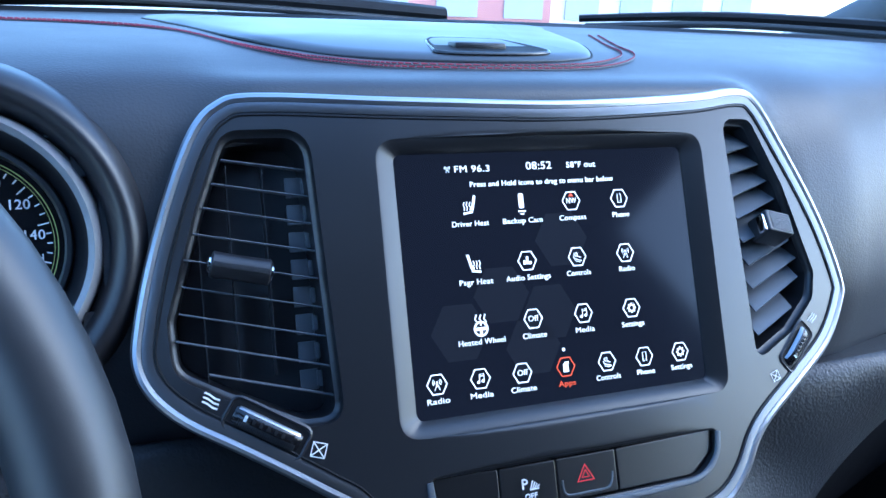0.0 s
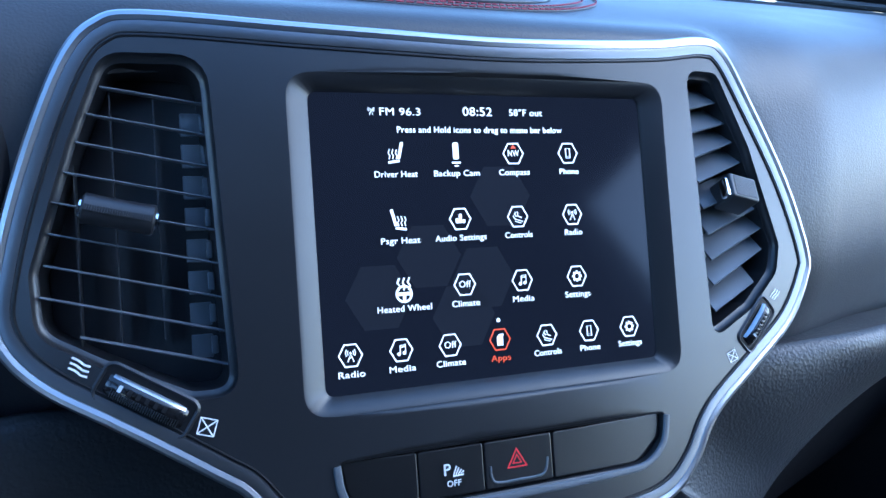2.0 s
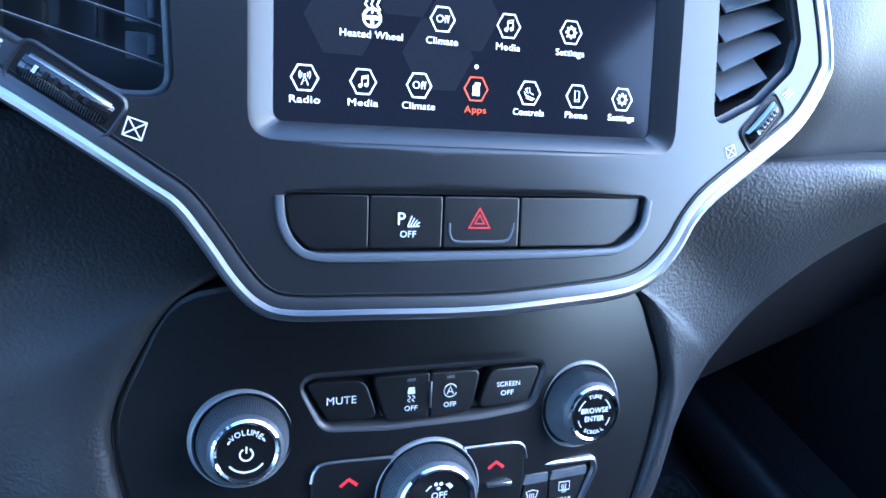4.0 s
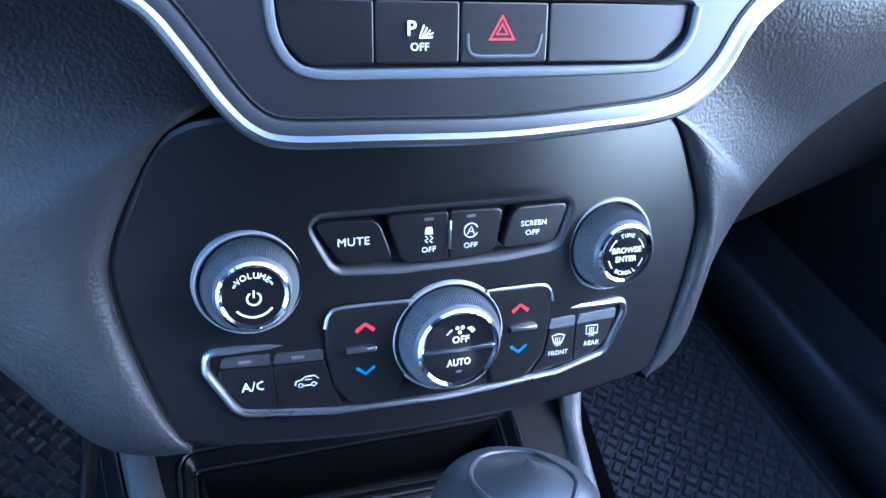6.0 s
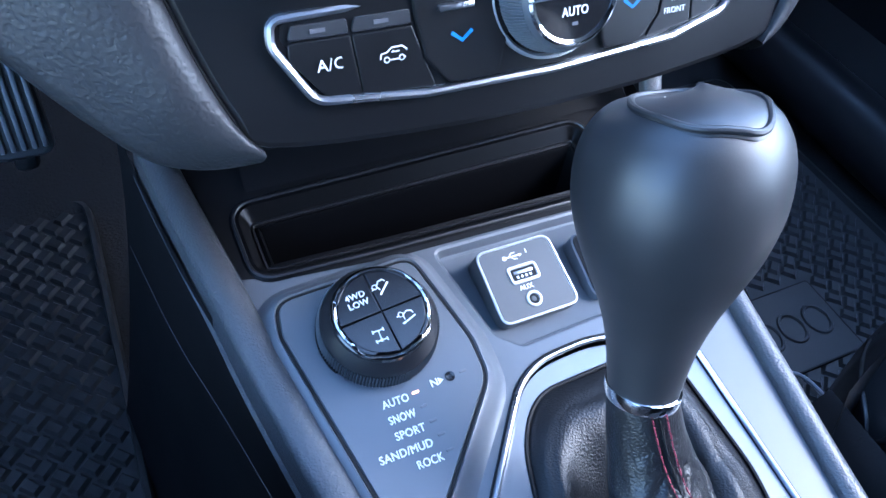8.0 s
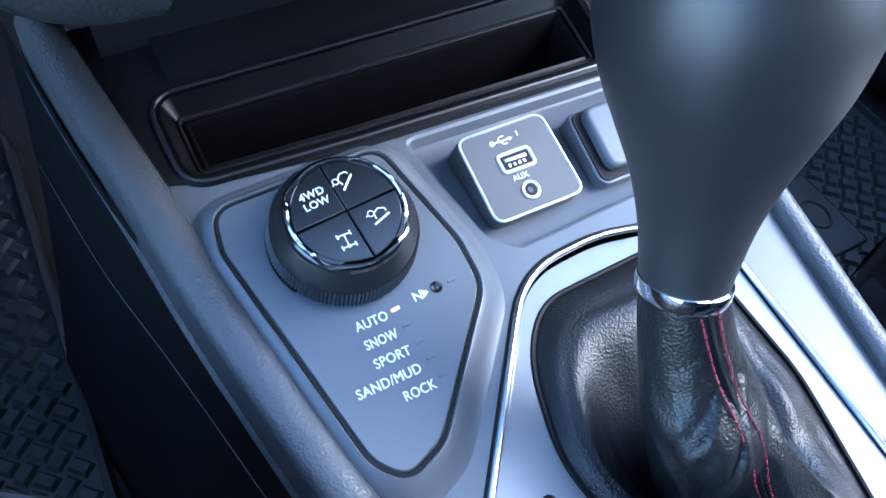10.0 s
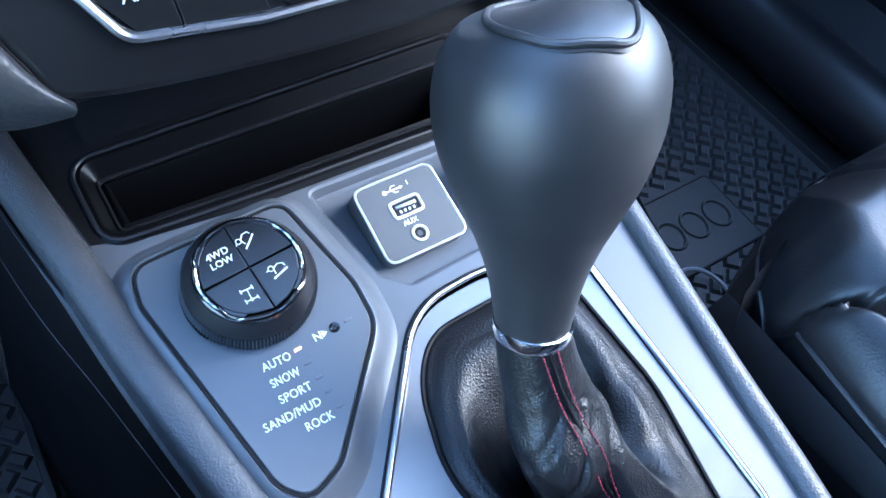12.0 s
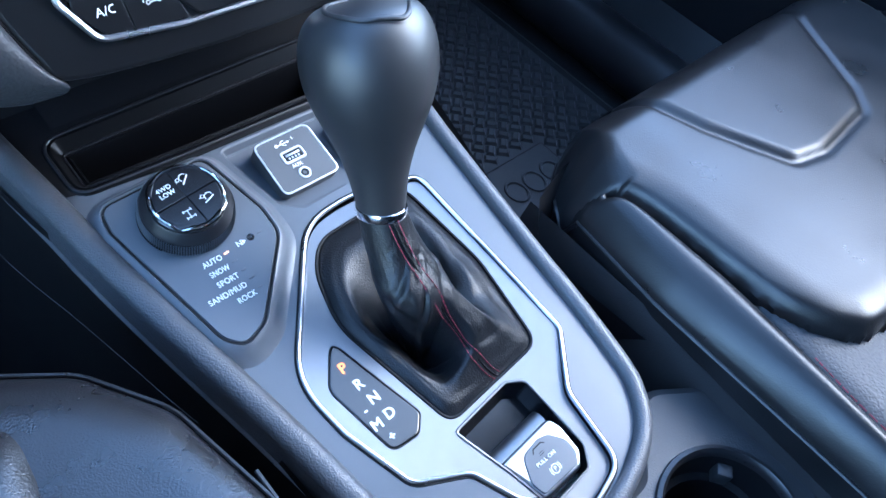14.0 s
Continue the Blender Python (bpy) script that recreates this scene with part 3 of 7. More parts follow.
# ---- vent thumbwheels and their marks ----
def thumbwheel(u, v, length, width, turn, label):
    wheel = thing("vent_thumbwheel", label, "thumbwheel", "vent thumbwheels")
    F = at(BZ, u, v, bez_w(u)) @ Matrix.Rotation(math.atan(0.9 * u), 4, "Y") @ Matrix.Rotation(radians(turn), 4, "Z")
    L, W = length / 2, width / 2
    rim = fillet([(-L, -W), (L, -W), (L, W), (-L, W)], W * 0.5, 6)
    bm = bmesh.new()
    rings(bm, [on(F, offset(rim, -0.0018), 0.0001), on(F, offset(rim, -0.0008), 0.0010), on(F, rim, 0.0006), on(F, offset(rim, 0.0008), -0.004)])
    part("surround", bm, M_SATIN, wheel)
    part("well", plate(offset(rim, -0.0002), F, -0.006, 0.0003, 0.0002), M_DARK, wheel)
    lw = L * 0.88

    def roll(s, t):
        a = radians(-80 + 160 * t)
        q = 1 - 0.55 * abs(2 * s - 1) ** 4
        return F @ Vector((-lw + 2 * lw * s, W * 0.72 * math.sin(a) * (0.8 + 0.2 * q), -0.0016 + 0.0058 * math.cos(a) * q))
    part("roller", grid(roll, 24, 14), M_GLOSS, wheel, sharp=80)
    part("chrome_band", grid(lambda s, t: roll(0.04 + 0.92 * s, 0.74 + 0.16 * t) + F.col[2].xyz * 0.0003, 18, 3), M_SATCHROME, wheel, "satin chrome band")
    for k in range(30):
        s = 0.10 + 0.84 * k / 29
        part("rib", grid(lambda a, b: roll(s - 0.007 + 0.014 * a, 0.12 + 0.30 * b) + F.col[2].xyz * 0.0004, 1, 4), M_SLAT, wheel)
    for k in range(5):
        part("grip_pip", grid(lambda a, b: roll(0.28 + 0.11 * k + 0.05 * a, 0.46 + 0.18 * b) + F.col[2].xyz * 0.0006, 1, 2), M_DARK, wheel)
    part("mark", grid(lambda a, b: roll(0.16 + 0.045 * a, 0.44 + 0.2 * b) + F.col[2].xyz * 0.0008, 1, 2), M_BORDER, wheel)


thumbwheel(-0.1655, 0.0065, 0.0400, 0.0155, -32, "black ribbed thumbwheel with a chrome band")
thumbwheel(0.1610, 0.0100, 0.0315, 0.0132, 43, "small black ribbed thumbwheel beside a vent")


def vent_marks(u, v, turn, u2, v2, turn2, s):
    marks = thing("vent_marks", "pale airflow and shut-off marks printed on the bezel", "printed mark", "vent marks")
    wave = [q for k in (-1, 0, 1) for q in stroke([(-0.004, 0.0022 * k + 0.001), (-0.0015, 0.0022 * k + 0.0006), (0.0015, 0.0022 * k - 0.0008), (0.004, 0.0022 * k - 0.001)], 0.0009)]
    sign("airflow_mark", wave, at(BZ, u, v, bez_w(u) + 0.0008, turn), M_WHITE, marks, s)
    box_mark = stroke([(-0.0035, -0.0035), (0.0035, -0.0035), (0.0035, 0.0035), (-0.0035, 0.0035)], 0.0007, True) + stroke([(-0.0035, -0.0035), (0.0035, 0.0035)], 0.0006) + stroke([(-0.0035, 0.0035), (0.0035, -0.0035)], 0.0006)
    sign("shut_mark", box_mark, at(BZ, u2, v2, bez_w(u2) + 0.0008, turn2), M_WHITE, marks, s)


vent_marks(-0.1903, 0.0229, -20, -0.1420, -0.0069, -18, 1.0)
vent_marks(0.1785, 0.0259, 60, 0.1391, -0.0057, 20, 0.8)

# ---- switch row under the screen ----
switches = thing("switch_row", "row of four black dashboard buttons in a rounded recess", "button row")
back = fillet([(-0.083, -0.054, 0.012), (0.071, -0.0535, 0.014), (0.084, -0.042, 0.008), (0.0845, -0.0295, 0.004), (-0.0855, -0.0295, 0.004)], 0.008, 5)
part("well", plate(offset(back, -0.004), BZ, -0.004, 0.0030, 0.0002), M_DARK, switches)
edge = fillet([(-0.084, -0.0535), (-0.072, -0.0570, 0.02), (0.072, -0.0560, 0.02), (0.0885, -0.042)], 0.010, 4)


def button_loop(u0, u1, left=False, right=False):
    a = [(u0, -0.0305), (u0, -0.0530), (u1, -0.0530), (u1, -0.0305)]
    if left:
        a = [(-0.0862, -0.0300), (-0.0838, -0.0450, 0.006), (-0.0760, -0.0535, 0.008), (u1, -0.0530), (u1, -0.0305)]
    if right:
        a = [(u0, -0.0305), (u0, -0.0530), (0.0690, -0.0532, 0.010), (0.0835, -0.0420, 0.006), (0.0860, -0.0300)]
    return fillet(a, 0.0015, 4)


for lp in (button_loop(-0.085, -0.0512, left=True), button_loop(-0.0506, -0.0183), button_loop(-0.0177, 0.0186), button_loop(0.0192, 0.084, right=True)):
    part("button", plate(lp, BZ, 0.0, lambda u: bez_w(u) - 0.0028, 0.0007), M_KEY, switches)
BW = 0.0072
lettering("P", 0.0075, at(BZ, -0.0372, -0.0405, BW), M_WHITE, switches, "parking_mark", bold=0.0001)
sign("sensor_mark", [q for k in range(4) for q in stroke([(0.0004 + 0.0012 * k, -0.0024 + 0.0002 * k), (0.0022 + 0.0012 * k, 0.0020 - 0.0009 * k)], 0.0006)] + stroke([(0.0002, -0.0026), (0.0056, -0.0024)], 0.0007), at(BZ, -0.0345, -0.0410, BW), M_WHITE, switches)
lettering("OFF", 0.0040, at(BZ, -0.0340, -0.0470, BW), M_WHITE, switches, "caption", bold=0.00005)
tri = [(0, 0.0052), (-0.0050, -0.0034), (0.0050, -0.0034)]
sign("hazard_mark", stroke(tri, 0.0013, True) + stroke([(0.45 * x, 0.45 * y) for x, y in tri], 0.0010, True), at(BZ, -0.0008, -0.0408, BW), M_REDPRINT, switches, 1.0, "red hazard triangle")
part("hazard_edge", tube([BZ @ Vector((p[0], p[1], 0.0070)) for p in spline([(-0.0150, -0.0420), (-0.0146, -0.0475), (-0.0115, -0.0503), (0.0, -0.0505), (0.0115, -0.0503), (0.0148, -0.0475), (0.0160, -0.0420)], 5, False)], 0.0007, False, 6), M_CONSOLE, switches)
part("lower_trim", tube([BZ @ Vector((p[0], p[1], bez_w(p[0]) - 0.0002)) for p in spline([(-0.0885, -0.0310), (-0.0872, -0.0425), (-0.0820, -0.0520), (-0.0730, -0.0563), (-0.05, -0.0568), (0.0, -0.0566), (0.055, -0.0560), (0.0740, -0.0540), (0.0855, -0.0445), (0.0885, -0.0310)], 5, False)], 0.0019, False, 8, squash=0.7, up=BZ.col[2].xyz), M_CONSOLE, switches, "grey lower edge trim")

# ---- climate control panel ----
CLIM_OUT = spline([(-0.126, 0.054), (-0.1455, 0.022), (-0.155, -0.003), (-0.1545, -0.025), (-0.148, -0.056), (-0.138, -0.086), (-0.127, -0.1005), (-0.060, -0.106), (0, -0.107),
    (0.060, -0.106), (0.127, -0.1005), (0.138, -0.086), (0.148, -0.056), (0.1545, -0.025), (0.155, -0.003), (0.1455, 0.022), (0.126, 0.054), (0.08, 0.062), (0, 0.064), (-0.08, 0.062)], 4)
climate = thing("climate_panel", "satin black climate and audio panel with chrome-ringed knobs", "control panel")
ROW_IN = fillet([(-0.0690, 0.0120), (0.0680, 0.0125), (0.0600, -0.0110, 0.008), (0.0300, -0.0135), (-0.0250, -0.0145), (-0.0560, -0.0130, 0.008)], 0.006, 5)
ROW_POCKET = offset(ROW_IN, -0.0034)
STRIP = fillet([(-0.1185, -0.0500, 0.006), (-0.1195, -0.0600, 0.008), (-0.1060, -0.0835, 0.010), (-0.0600, -0.0880), (0.0, -0.0885), (0.0640, -0.0860), (0.0960, -0.0790, 0.010), (0.1070, -0.0560, 0.006), (0.1050, -0.0490, 0.004)], 0.02, 5)
TEMP_L = fillet([(-0.0630, -0.0320, 0.007), (-0.0200, -0.0320), (-0.0200, -0.0600), (-0.0280, -0.0860), (-0.0500, -0.0860, 0.008), (-0.0600, -0.0740), (-0.0630, -0.0560)], 0.005, 5)
TEMP_R = fillet([(0.0570, -0.0320, 0.006), (0.0200, -0.0315), (0.0200, -0.0600), (0.0240, -0.0850), (0.0440, -0.0850, 0.008), (0.0540, -0.0740), (0.0575, -0.0560)], 0.005, 5)
face_c = offset(CLIM_OUT, 0.003)
bm = face_with_holes(CL, face_c, [ROW_POCKET], cli_w)
rings(bm, [on(CL, face_c, cli_w), on(CL, offset(CLIM_OUT, 0.0008), lambda u: cli_w(u) - 0.001), on(CL, CLIM_OUT, lambda u: cli_w(u) - 0.003), on(CL, CLIM_OUT, lambda u: cli_w(u) - 0.02)])
part("fascia", bm, M_FASCIA, climate)
bm = bmesh.new()
rings(bm, [on(CL, ROW_POCKET, cli_w), on(CL, offset(ROW_POCKET, 0.0010), lambda u: cli_w(u) - 0.0003), on(CL, offset(ROW_POCKET, 0.0032), lambda u: cli_w(u) - 0.0020), on(CL, offset(ROW_POCKET, 0.0048), lambda u: cli_w(u) - 0.0046), on(CL, offset(ROW_POCKET, 0.0052), lambda u: cli_w(u) - 0.0075)], cap1=True)
part("button_pocket", bm, M_SLAT, climate, "satin recess round the upper buttons")
for s in (-1, 1):
    gap_line = sorted([p for p in offset(CLIM_OUT, -0.0004) if s * p[0] > 0.100 and -0.098 < p[1] < 0.055], key=lambda p: p[1])
    part("edge_gap", tube([CL @ Vector((p[0], p[1], cli_w(p[0]) - 0.0018)) for p in gap_line], 0.0012, False, 6), M_DARK, climate)


def cbutton(loop, name="button", material=None, lift=0.0006, b=0.0010):
    return part(name, plate(loop, CL, lambda u: cli_w(u) - 0.006, lambda u: cli_w(u) + lift, b), material or M_KEY, climate)


def ctext(words, u, v, size, w=0.0009, material=None, width=None, bold=0.00002):
    return lettering(words, size, at(CL, u, v, cli_w(u) + w), material or M_WHITE, climate, "caption", width=width, bold=bold)


# upper row: mute, traction and stop-start, screen off
cbutton(fillet([(-0.0675, 0.0108), (-0.0365, 0.0105, 0.008), (-0.0290, -0.0104, 0.004), (-0.0545, -0.0108, 0.006)], 0.004, 6), "mute_button")
cbutton(fillet([(-0.0330, 0.0118, 0.004), (-0.0016, 0.0122), (-0.0014, -0.0125), (-0.0250, -0.0125, 0.007)], 0.0020, 6), "traction_button")
cbutton(fillet([(-0.0010, 0.0122), (0.0275, 0.0118, 0.004), (0.0230, -0.0115, 0.007), (-0.0008, -0.0125)], 0.0020, 6), "stop_start_button")
cbutton(fillet([(0.0330, 0.0112, 0.008), (0.0650, 0.0114), (0.0575, -0.0092, 0.006), (0.0268, -0.0100)], 0.0040, 6), "screen_button")
part("divider", box(CL, -0.0018, -0.0006, -0.0070, 0.0075, 0.0004, 0.0018, 0.0003), M_SATCHROME, climate)
ctext("MUTE", -0.0486, 0.0003, 0.0056, width=0.0152)
ctext("OFF", -0.0118, -0.0065, 0.0038, width=0.0070)
ctext("OFF", 0.0100, -0.0062, 0.0038, width=0.0070)
ctext("SCREEN", 0.0446, 0.0022, 0.0038, width=0.0140)
ctext("OFF", 0.0440, -0.0028, 0.0038, width=0.0076)
skid = [fillet([(-0.0022, 0.0008), (0.0022, 0.0008), (0.0016, 0.0045), (-0.0016, 0.0045)], 0.0006, 3)] + \
    [q for s in (-1, 1) for q in stroke([(s * 0.0012 - 0.0006, 0.0002), (s * 0.0012 + 0.0008, -0.0012), (s * 0.0012 - 0.0008, -0.0024), (s * 0.0012 + 0.0006, -0.0034)], 0.0006)]
sign("traction_mark", skid, at(CL, -0.0118, 0.0005, cli_w(0.0118) + 0.0009), M_WHITE, climate)
sign("stop_start_mark", stroke(arc(0, 0, 0.0036, 20, 340, 20), 0.0006) + stroke([(-0.0018, -0.0020), (0, 0.0022), (0.0018, -0.0020)], 0.0006) + stroke([(-0.001, -0.0006), (0.001, -0.0006)], 0.0005), at(CL, 0.0100, 0.0016, cli_w(0.01) + 0.0009), M_WHITE, climate)
for u in (-0.0118, 0.0100):
    part("indicator", box(CL, u - 0.0022, u + 0.0022, 0.0082, 0.0096, 0.0003, 0.0008), M_LEDOFF, climate)

# lower strip
cbutton(offset(STRIP, 0.0015), "strip_base", M_GLOSS, 0.0002, 0.0004)
part("strip_trim", tube(on(CL, [p for p in STRIP], lambda u: cli_w(u) + 0.0012), 0.0019, True, 8, up=CL.col[2].xyz), M_TRIM, climate, "bright chrome strip outline")


def cell(pts, name):
    return cbutton(fillet(pts, 0.0012, 3), name, M_KEY, 0.0010, 0.0006)


cell([(-0.1130, -0.0600), (-0.0890, -0.0600), (-0.0870, -0.0840), (-0.1010, -0.0830, 0.008), (-0.1140, -0.0660, 0.006)], "ac_button")
cell([(-0.0884, -0.0600), (-0.0640, -0.0600), (-0.0610, -0.0700), (-0.0560, -0.0855), (-0.0864, -0.0845)], "recirculation_button")
cell([(0.0585, -0.0590), (0.0745, -0.0585), (0.0745, -0.0810), (0.0480, -0.0840), (0.0560, -0.0740)], "front_defrost_button")
cell([(0.0751, -0.0585), (0.1010, -0.0575), (0.0965, -0.0720, 0.006), (0.0860, -0.0790), (0.0751, -0.0808)], "rear_defrost_button")
for u0, u1 in ((-0.1130, -0.0896), (-0.0886, -0.0645), (0.0570, 0.0742), (0.0752, 0.1012)):
    # bars on the right get a paler grey that imitates a reflection
    part("indicator_bar", plate(fillet([(u0, -0.0590), (u1, -0.0590), (u1, -0.0535), (u0 + 0.002, -0.0535)], 0.0012, 3), CL, lambda u: cli_w(u) - 0.004, lambda u: cli_w(u) + 0.0012, 0.0004), M_SLAT if u0 < 0 else M_CONSOLE, climate)
    part("indicator", box(CL, (u0 + u1) / 2 - 0.003, (u0 + u1) / 2 + 0.003, -0.0570, -0.0555, cli_w(u0) + 0.0006, cli_w((u0 + u1) / 2) + 0.0016), M_LEDOFF, climate)
ctext("A/C", -0.0980, -0.0700, 0.0066, 0.0013, width=0.0112)
ctext("FRONT", 0.0645, -0.0742, 0.0038, 0.0013, width=0.0118)
ctext("REAR", 0.0862, -0.0722, 0.0038, 0.0013, width=0.0095)
carline = stroke([(-0.0060, -0.0012), (-0.0056, 0.0010), (-0.0030, 0.0014), (-0.0010, 0.0030), (0.0035, 0.0030), (0.0058, 0.0010), (0.0060, -0.0014), (0.0042, -0.0016)], 0.0006) + \
    stroke([(0.0018, -0.0018), (-0.0020, -0.0018)], 0.0006) + stroke(arc(0.0030, -0.0016, 0.0011, 0, 360, 10)[:-1], 0.0005, True) + stroke(arc(-0.0034, -0.0016, 0.0011, 0, 360, 10)[:-1], 0.0005, True) + stroke([(0.0022, 0.0012), (-0.0012, 0.0012), (-0.0004, 0.0018)], 0.0005)
sign("recirculation_mark", carline, at(CL, -0.0725, -0.0700, cli_w(0.0725) + 0.0013), M_WHITE, climate)
shield = stroke([(-0.0030, 0.0026), (0, 0.0034), (0.0030, 0.0026), (0.0018, -0.0010), (-0.0018, -0.0010)], 0.0006, True) + [q for k in (-1, 0, 1) for q in stroke([(0.0010 * k, -0.0024), (0.0010 * k + 0.0003, -0.0010), (0.0010 * k - 0.0003, 0.0006), (0.0010 * k, 0.0018)], 0.0004)]
sign("front_defrost_mark", shield, at(CL, 0.0640, -0.0670, cli_w(0.064) + 0.0013), M_WHITE, climate, 1.25)
pane = stroke([(-0.0028, -0.0010), (-0.0028, 0.0030), (0.0028, 0.0030), (0.0028, -0.0010)], 0.0006, True) + [q for k in (-1, 0, 1) for q in stroke([(0.0010 * k, -0.0024), (0.0010 * k + 0.0003, -0.0010), (0.0010 * k - 0.0003, 0.0008), (0.0010 * k, 0.0020)], 0.0004)]
sign("rear_defrost_mark", pane, at(CL, 0.0858, -0.0650, cli_w(0.0858) + 0.0013), M_WHITE, climate, 1.25)

# temperature rockers
for lp, s in ((TEMP_L, -1), (TEMP_R, 1)):
    cbutton(lp, "temperature_rocker", M_KEY, 0.0022, 0.0012)
    u = -0.0440 if s < 0 else 0.0390
    part("rocker_trim", tube([CL @ Vector((p[0], p[1], cli_w(p[0]) + 0.0022)) for p in
        (spline([(-0.0200, -0.0315), (-0.0540, -0.0318), (-0.0612, -0.0350), (-0.0634, -0.0420)], 6, False) if s < 0 else spline([(0.0190, -0.0312), (0.0480, -0.0316), (0.0555, -0.0345), (0.0580, -0.0420)], 6, False))], 0.0009, False, 6), M_SATCHROME, climate)
    part("rocker_bar", box(CL, u - 0.0075 + 0.002 * s, u + 0.0075 + 0.002 * s, -0.0557, -0.0533, cli_w(u) + 0.001, cli_w(u) + 0.0046, 0.0005), M_TRIM, climate, "chrome divider bar")
    sign("warm_arrow", stroke([(-0.0046, -0.0016), (0, 0.0020), (0.0046, -0.0016)], 0.0020), at(CL, u, -0.0435, cli_w(u) + 0.0026), M_REDPRINT, climate, 1, "red up arrow")
    sign("cool_arrow", stroke([(-0.0046, 0.0016), (0, -0.0020), (0.0046, 0.0016)], 0.0016), at(CL, u, -0.0665, cli_w(u) + 0.0026), M_BLUEPRINT, climate, 1, "blue down arrow")


# ---- rotary knobs ----
def rotary(u, v, r_out, r_base, r_face, h, tilt_x, label):
    """A ribbed knob in a ring, with a chrome-rimmed face."""
    knob = thing("rotary_knob", label, "knob", "climate panel knobs")
    B = at(CL, u, v, cli_w(u))
    T = B @ Matrix.Rotation(radians(tilt_x), 4, "Y")
    part("ring", lathe([(r_base + 0.0004, -0.002), (r_base + 0.0006, 0.0008), ((r_out + r_base) / 2, 0.0022), (r_out - 0.0005, 0.0014), (r_out + 0.0004, -0.002)], B, 56, cap=False), M_RING, knob, "satin grey surround ring")
    part("gap", lathe([(r_base + 0.0006, -0.004), (r_base + 0.0006, -0.0002), (0.001, -0.0002)], B, 40), M_DARK, knob)
    part("body", lathe([(r_base - 0.0012, -0.002), (r_base - 0.0006, 0.001), (r_base - 0.0016, h * 0.5), (r_face + 0.0026, h * 0.92), (r_face + 0.001, h), (r_face - 0.001, h)], T, 64), M_CONSOLE, knob)
    n = 110
    bm = bmesh.new()
    for k in range(n):
        R = T @ Matrix.Rotation(2 * math.pi * k / n, 4, "Z")
        p = [(r_base - 0.0007, 0.0015), (r_base - 0.0017, h * 0.5), (r_face + 0.0030, h * 0.88)]
        hw = math.pi * r_base / n * 0.50
        vs = [(R @ Vector((q[0] + 0.0005 * e, hw * sgn, q[1]))) for q in p for e, sgn in ((0, -1), (1, 0), (0, 1))]
        V = [bm.verts.new(x) for x in vs]
        for a in (0, 3):
            bm.faces.new((V[a], V[a + 1], V[a + 4], V[a + 3]))
            bm.faces.new((V[a + 1], V[a + 2], V[a + 5], V[a + 4]))
    tagged(part("ribs", bm, M_CONSOLE, knob, "fine grip ribs"), kind="stuff")
    part("face_rim", lathe([(r_face + 0.0012, h - 0.0006), (r_face + 0.0014, h + 0.0004), (r_face + 0.0002, h + 0.0013), (r_face - 0.0012, h + 0.0006), (r_face - 0.0014, h - 0.001)], T, 56, cap=False), M_CHROME, knob, "bright chrome rim")
    part("face", lathe([(r_face - 0.0008, h - 0.002), (r_face - 0.0012, h + 0.0001), (r_face * 0.6, h + 0.0004), (0.0004, h + 0.0005)], T, 40), M_GLOSS, knob)
    return knob, T @ Matrix.Translation((0, 0, h + 0.0009))


def around(words, r, mid, size, T, parent, flip=False):
    """Letters along an arc about the face's centre."""
    step = size * 0.74 / r
    for k, ch in enumerate(words):
        a = radians(mid) - (k - (len(words) - 1) / 2) * step * (-1 if flip else 1)
        F = T @ Matrix.Translation((r * math.cos(a), r * math.sin(a), 0)) @ Matrix.Rotation(a - math.pi / 2 + (math.pi if flip else 0), 4, "Z")
        lettering(ch, size, F, M_WHITE, parent, "caption", bold=0.00006)


vol, F = rotary(-0.0965, -0.0165, 0.0256, 0.0226, 0.0148, 0.0165, 0, "black ribbed volume knob with chrome rim")
around("VOLUME", 0.0098, 90, 0.0038, F, vol)
sign("power_mark", stroke(arc(0, -0.001, 0.0030, 120, 420, 16), 0.0009) + stroke([(0, -0.0005), (0, 0.0030)], 0.0009) + stroke(arc(0, 0, 0.0098, 218, 322, 14), 0.0010)
     + stroke(arc(0, 0, 0.0098, 150, 138, 3), 0.0009) + stroke(arc(0, 0, 0.0098, 42, 30, 3), 0.0009), F, M_WHITE, vol)
tune, F = rotary(0.0925, -0.0150, 0.0262, 0.0230, 0.0148, 0.0165, 0, "black ribbed tuning knob with chrome rim")
around("TUNE", 0.0104, 90, 0.0030, F, tune)
around("SCROLL", 0.0104, 270, 0.0030, F, tune, True)
lettering("BROWSE", 0.0042, F @ Matrix.Translation((0, 0.0022, 0)), M_WHITE, tune, "caption", width=0.0170, bold=0.0001)
lettering("ENTER", 0.0042, F @ Matrix.Translation((0, -0.0026, 0)), M_WHITE, tune, "caption", width=0.0120, bold=0.0001)
sign("scale_marks", stroke(arc(0, 0, 0.0104, 165, 128, 6), 0.0007) + stroke(arc(0, 0, 0.0104, 52, 15, 6), 0.0007) + stroke(arc(0, 0, 0.0104, 195, 222, 5), 0.0007) + stroke(arc(0, 0, 0.0104, 318, 345, 5), 0.0007), F, M_WHITE, tune)
fan, F = rotary(-0.0005, -0.0540, 0.0305, 0.0272, 0.0198, 0.0160, 0, "large black ribbed fan knob with chrome rim")
part("face_bar", box(F, -0.0190, 0.0190, -0.0012, 0.0008, -0.001, 0.0006, 0.0003), M_CHROME, fan, "chrome bar across the face")
lettering("OFF", 0.0050, F @ Matrix.Translation((0.0006, 0.0052, 0)), M_WHITE, fan, "caption", width=0.0086, bold=0.00006)
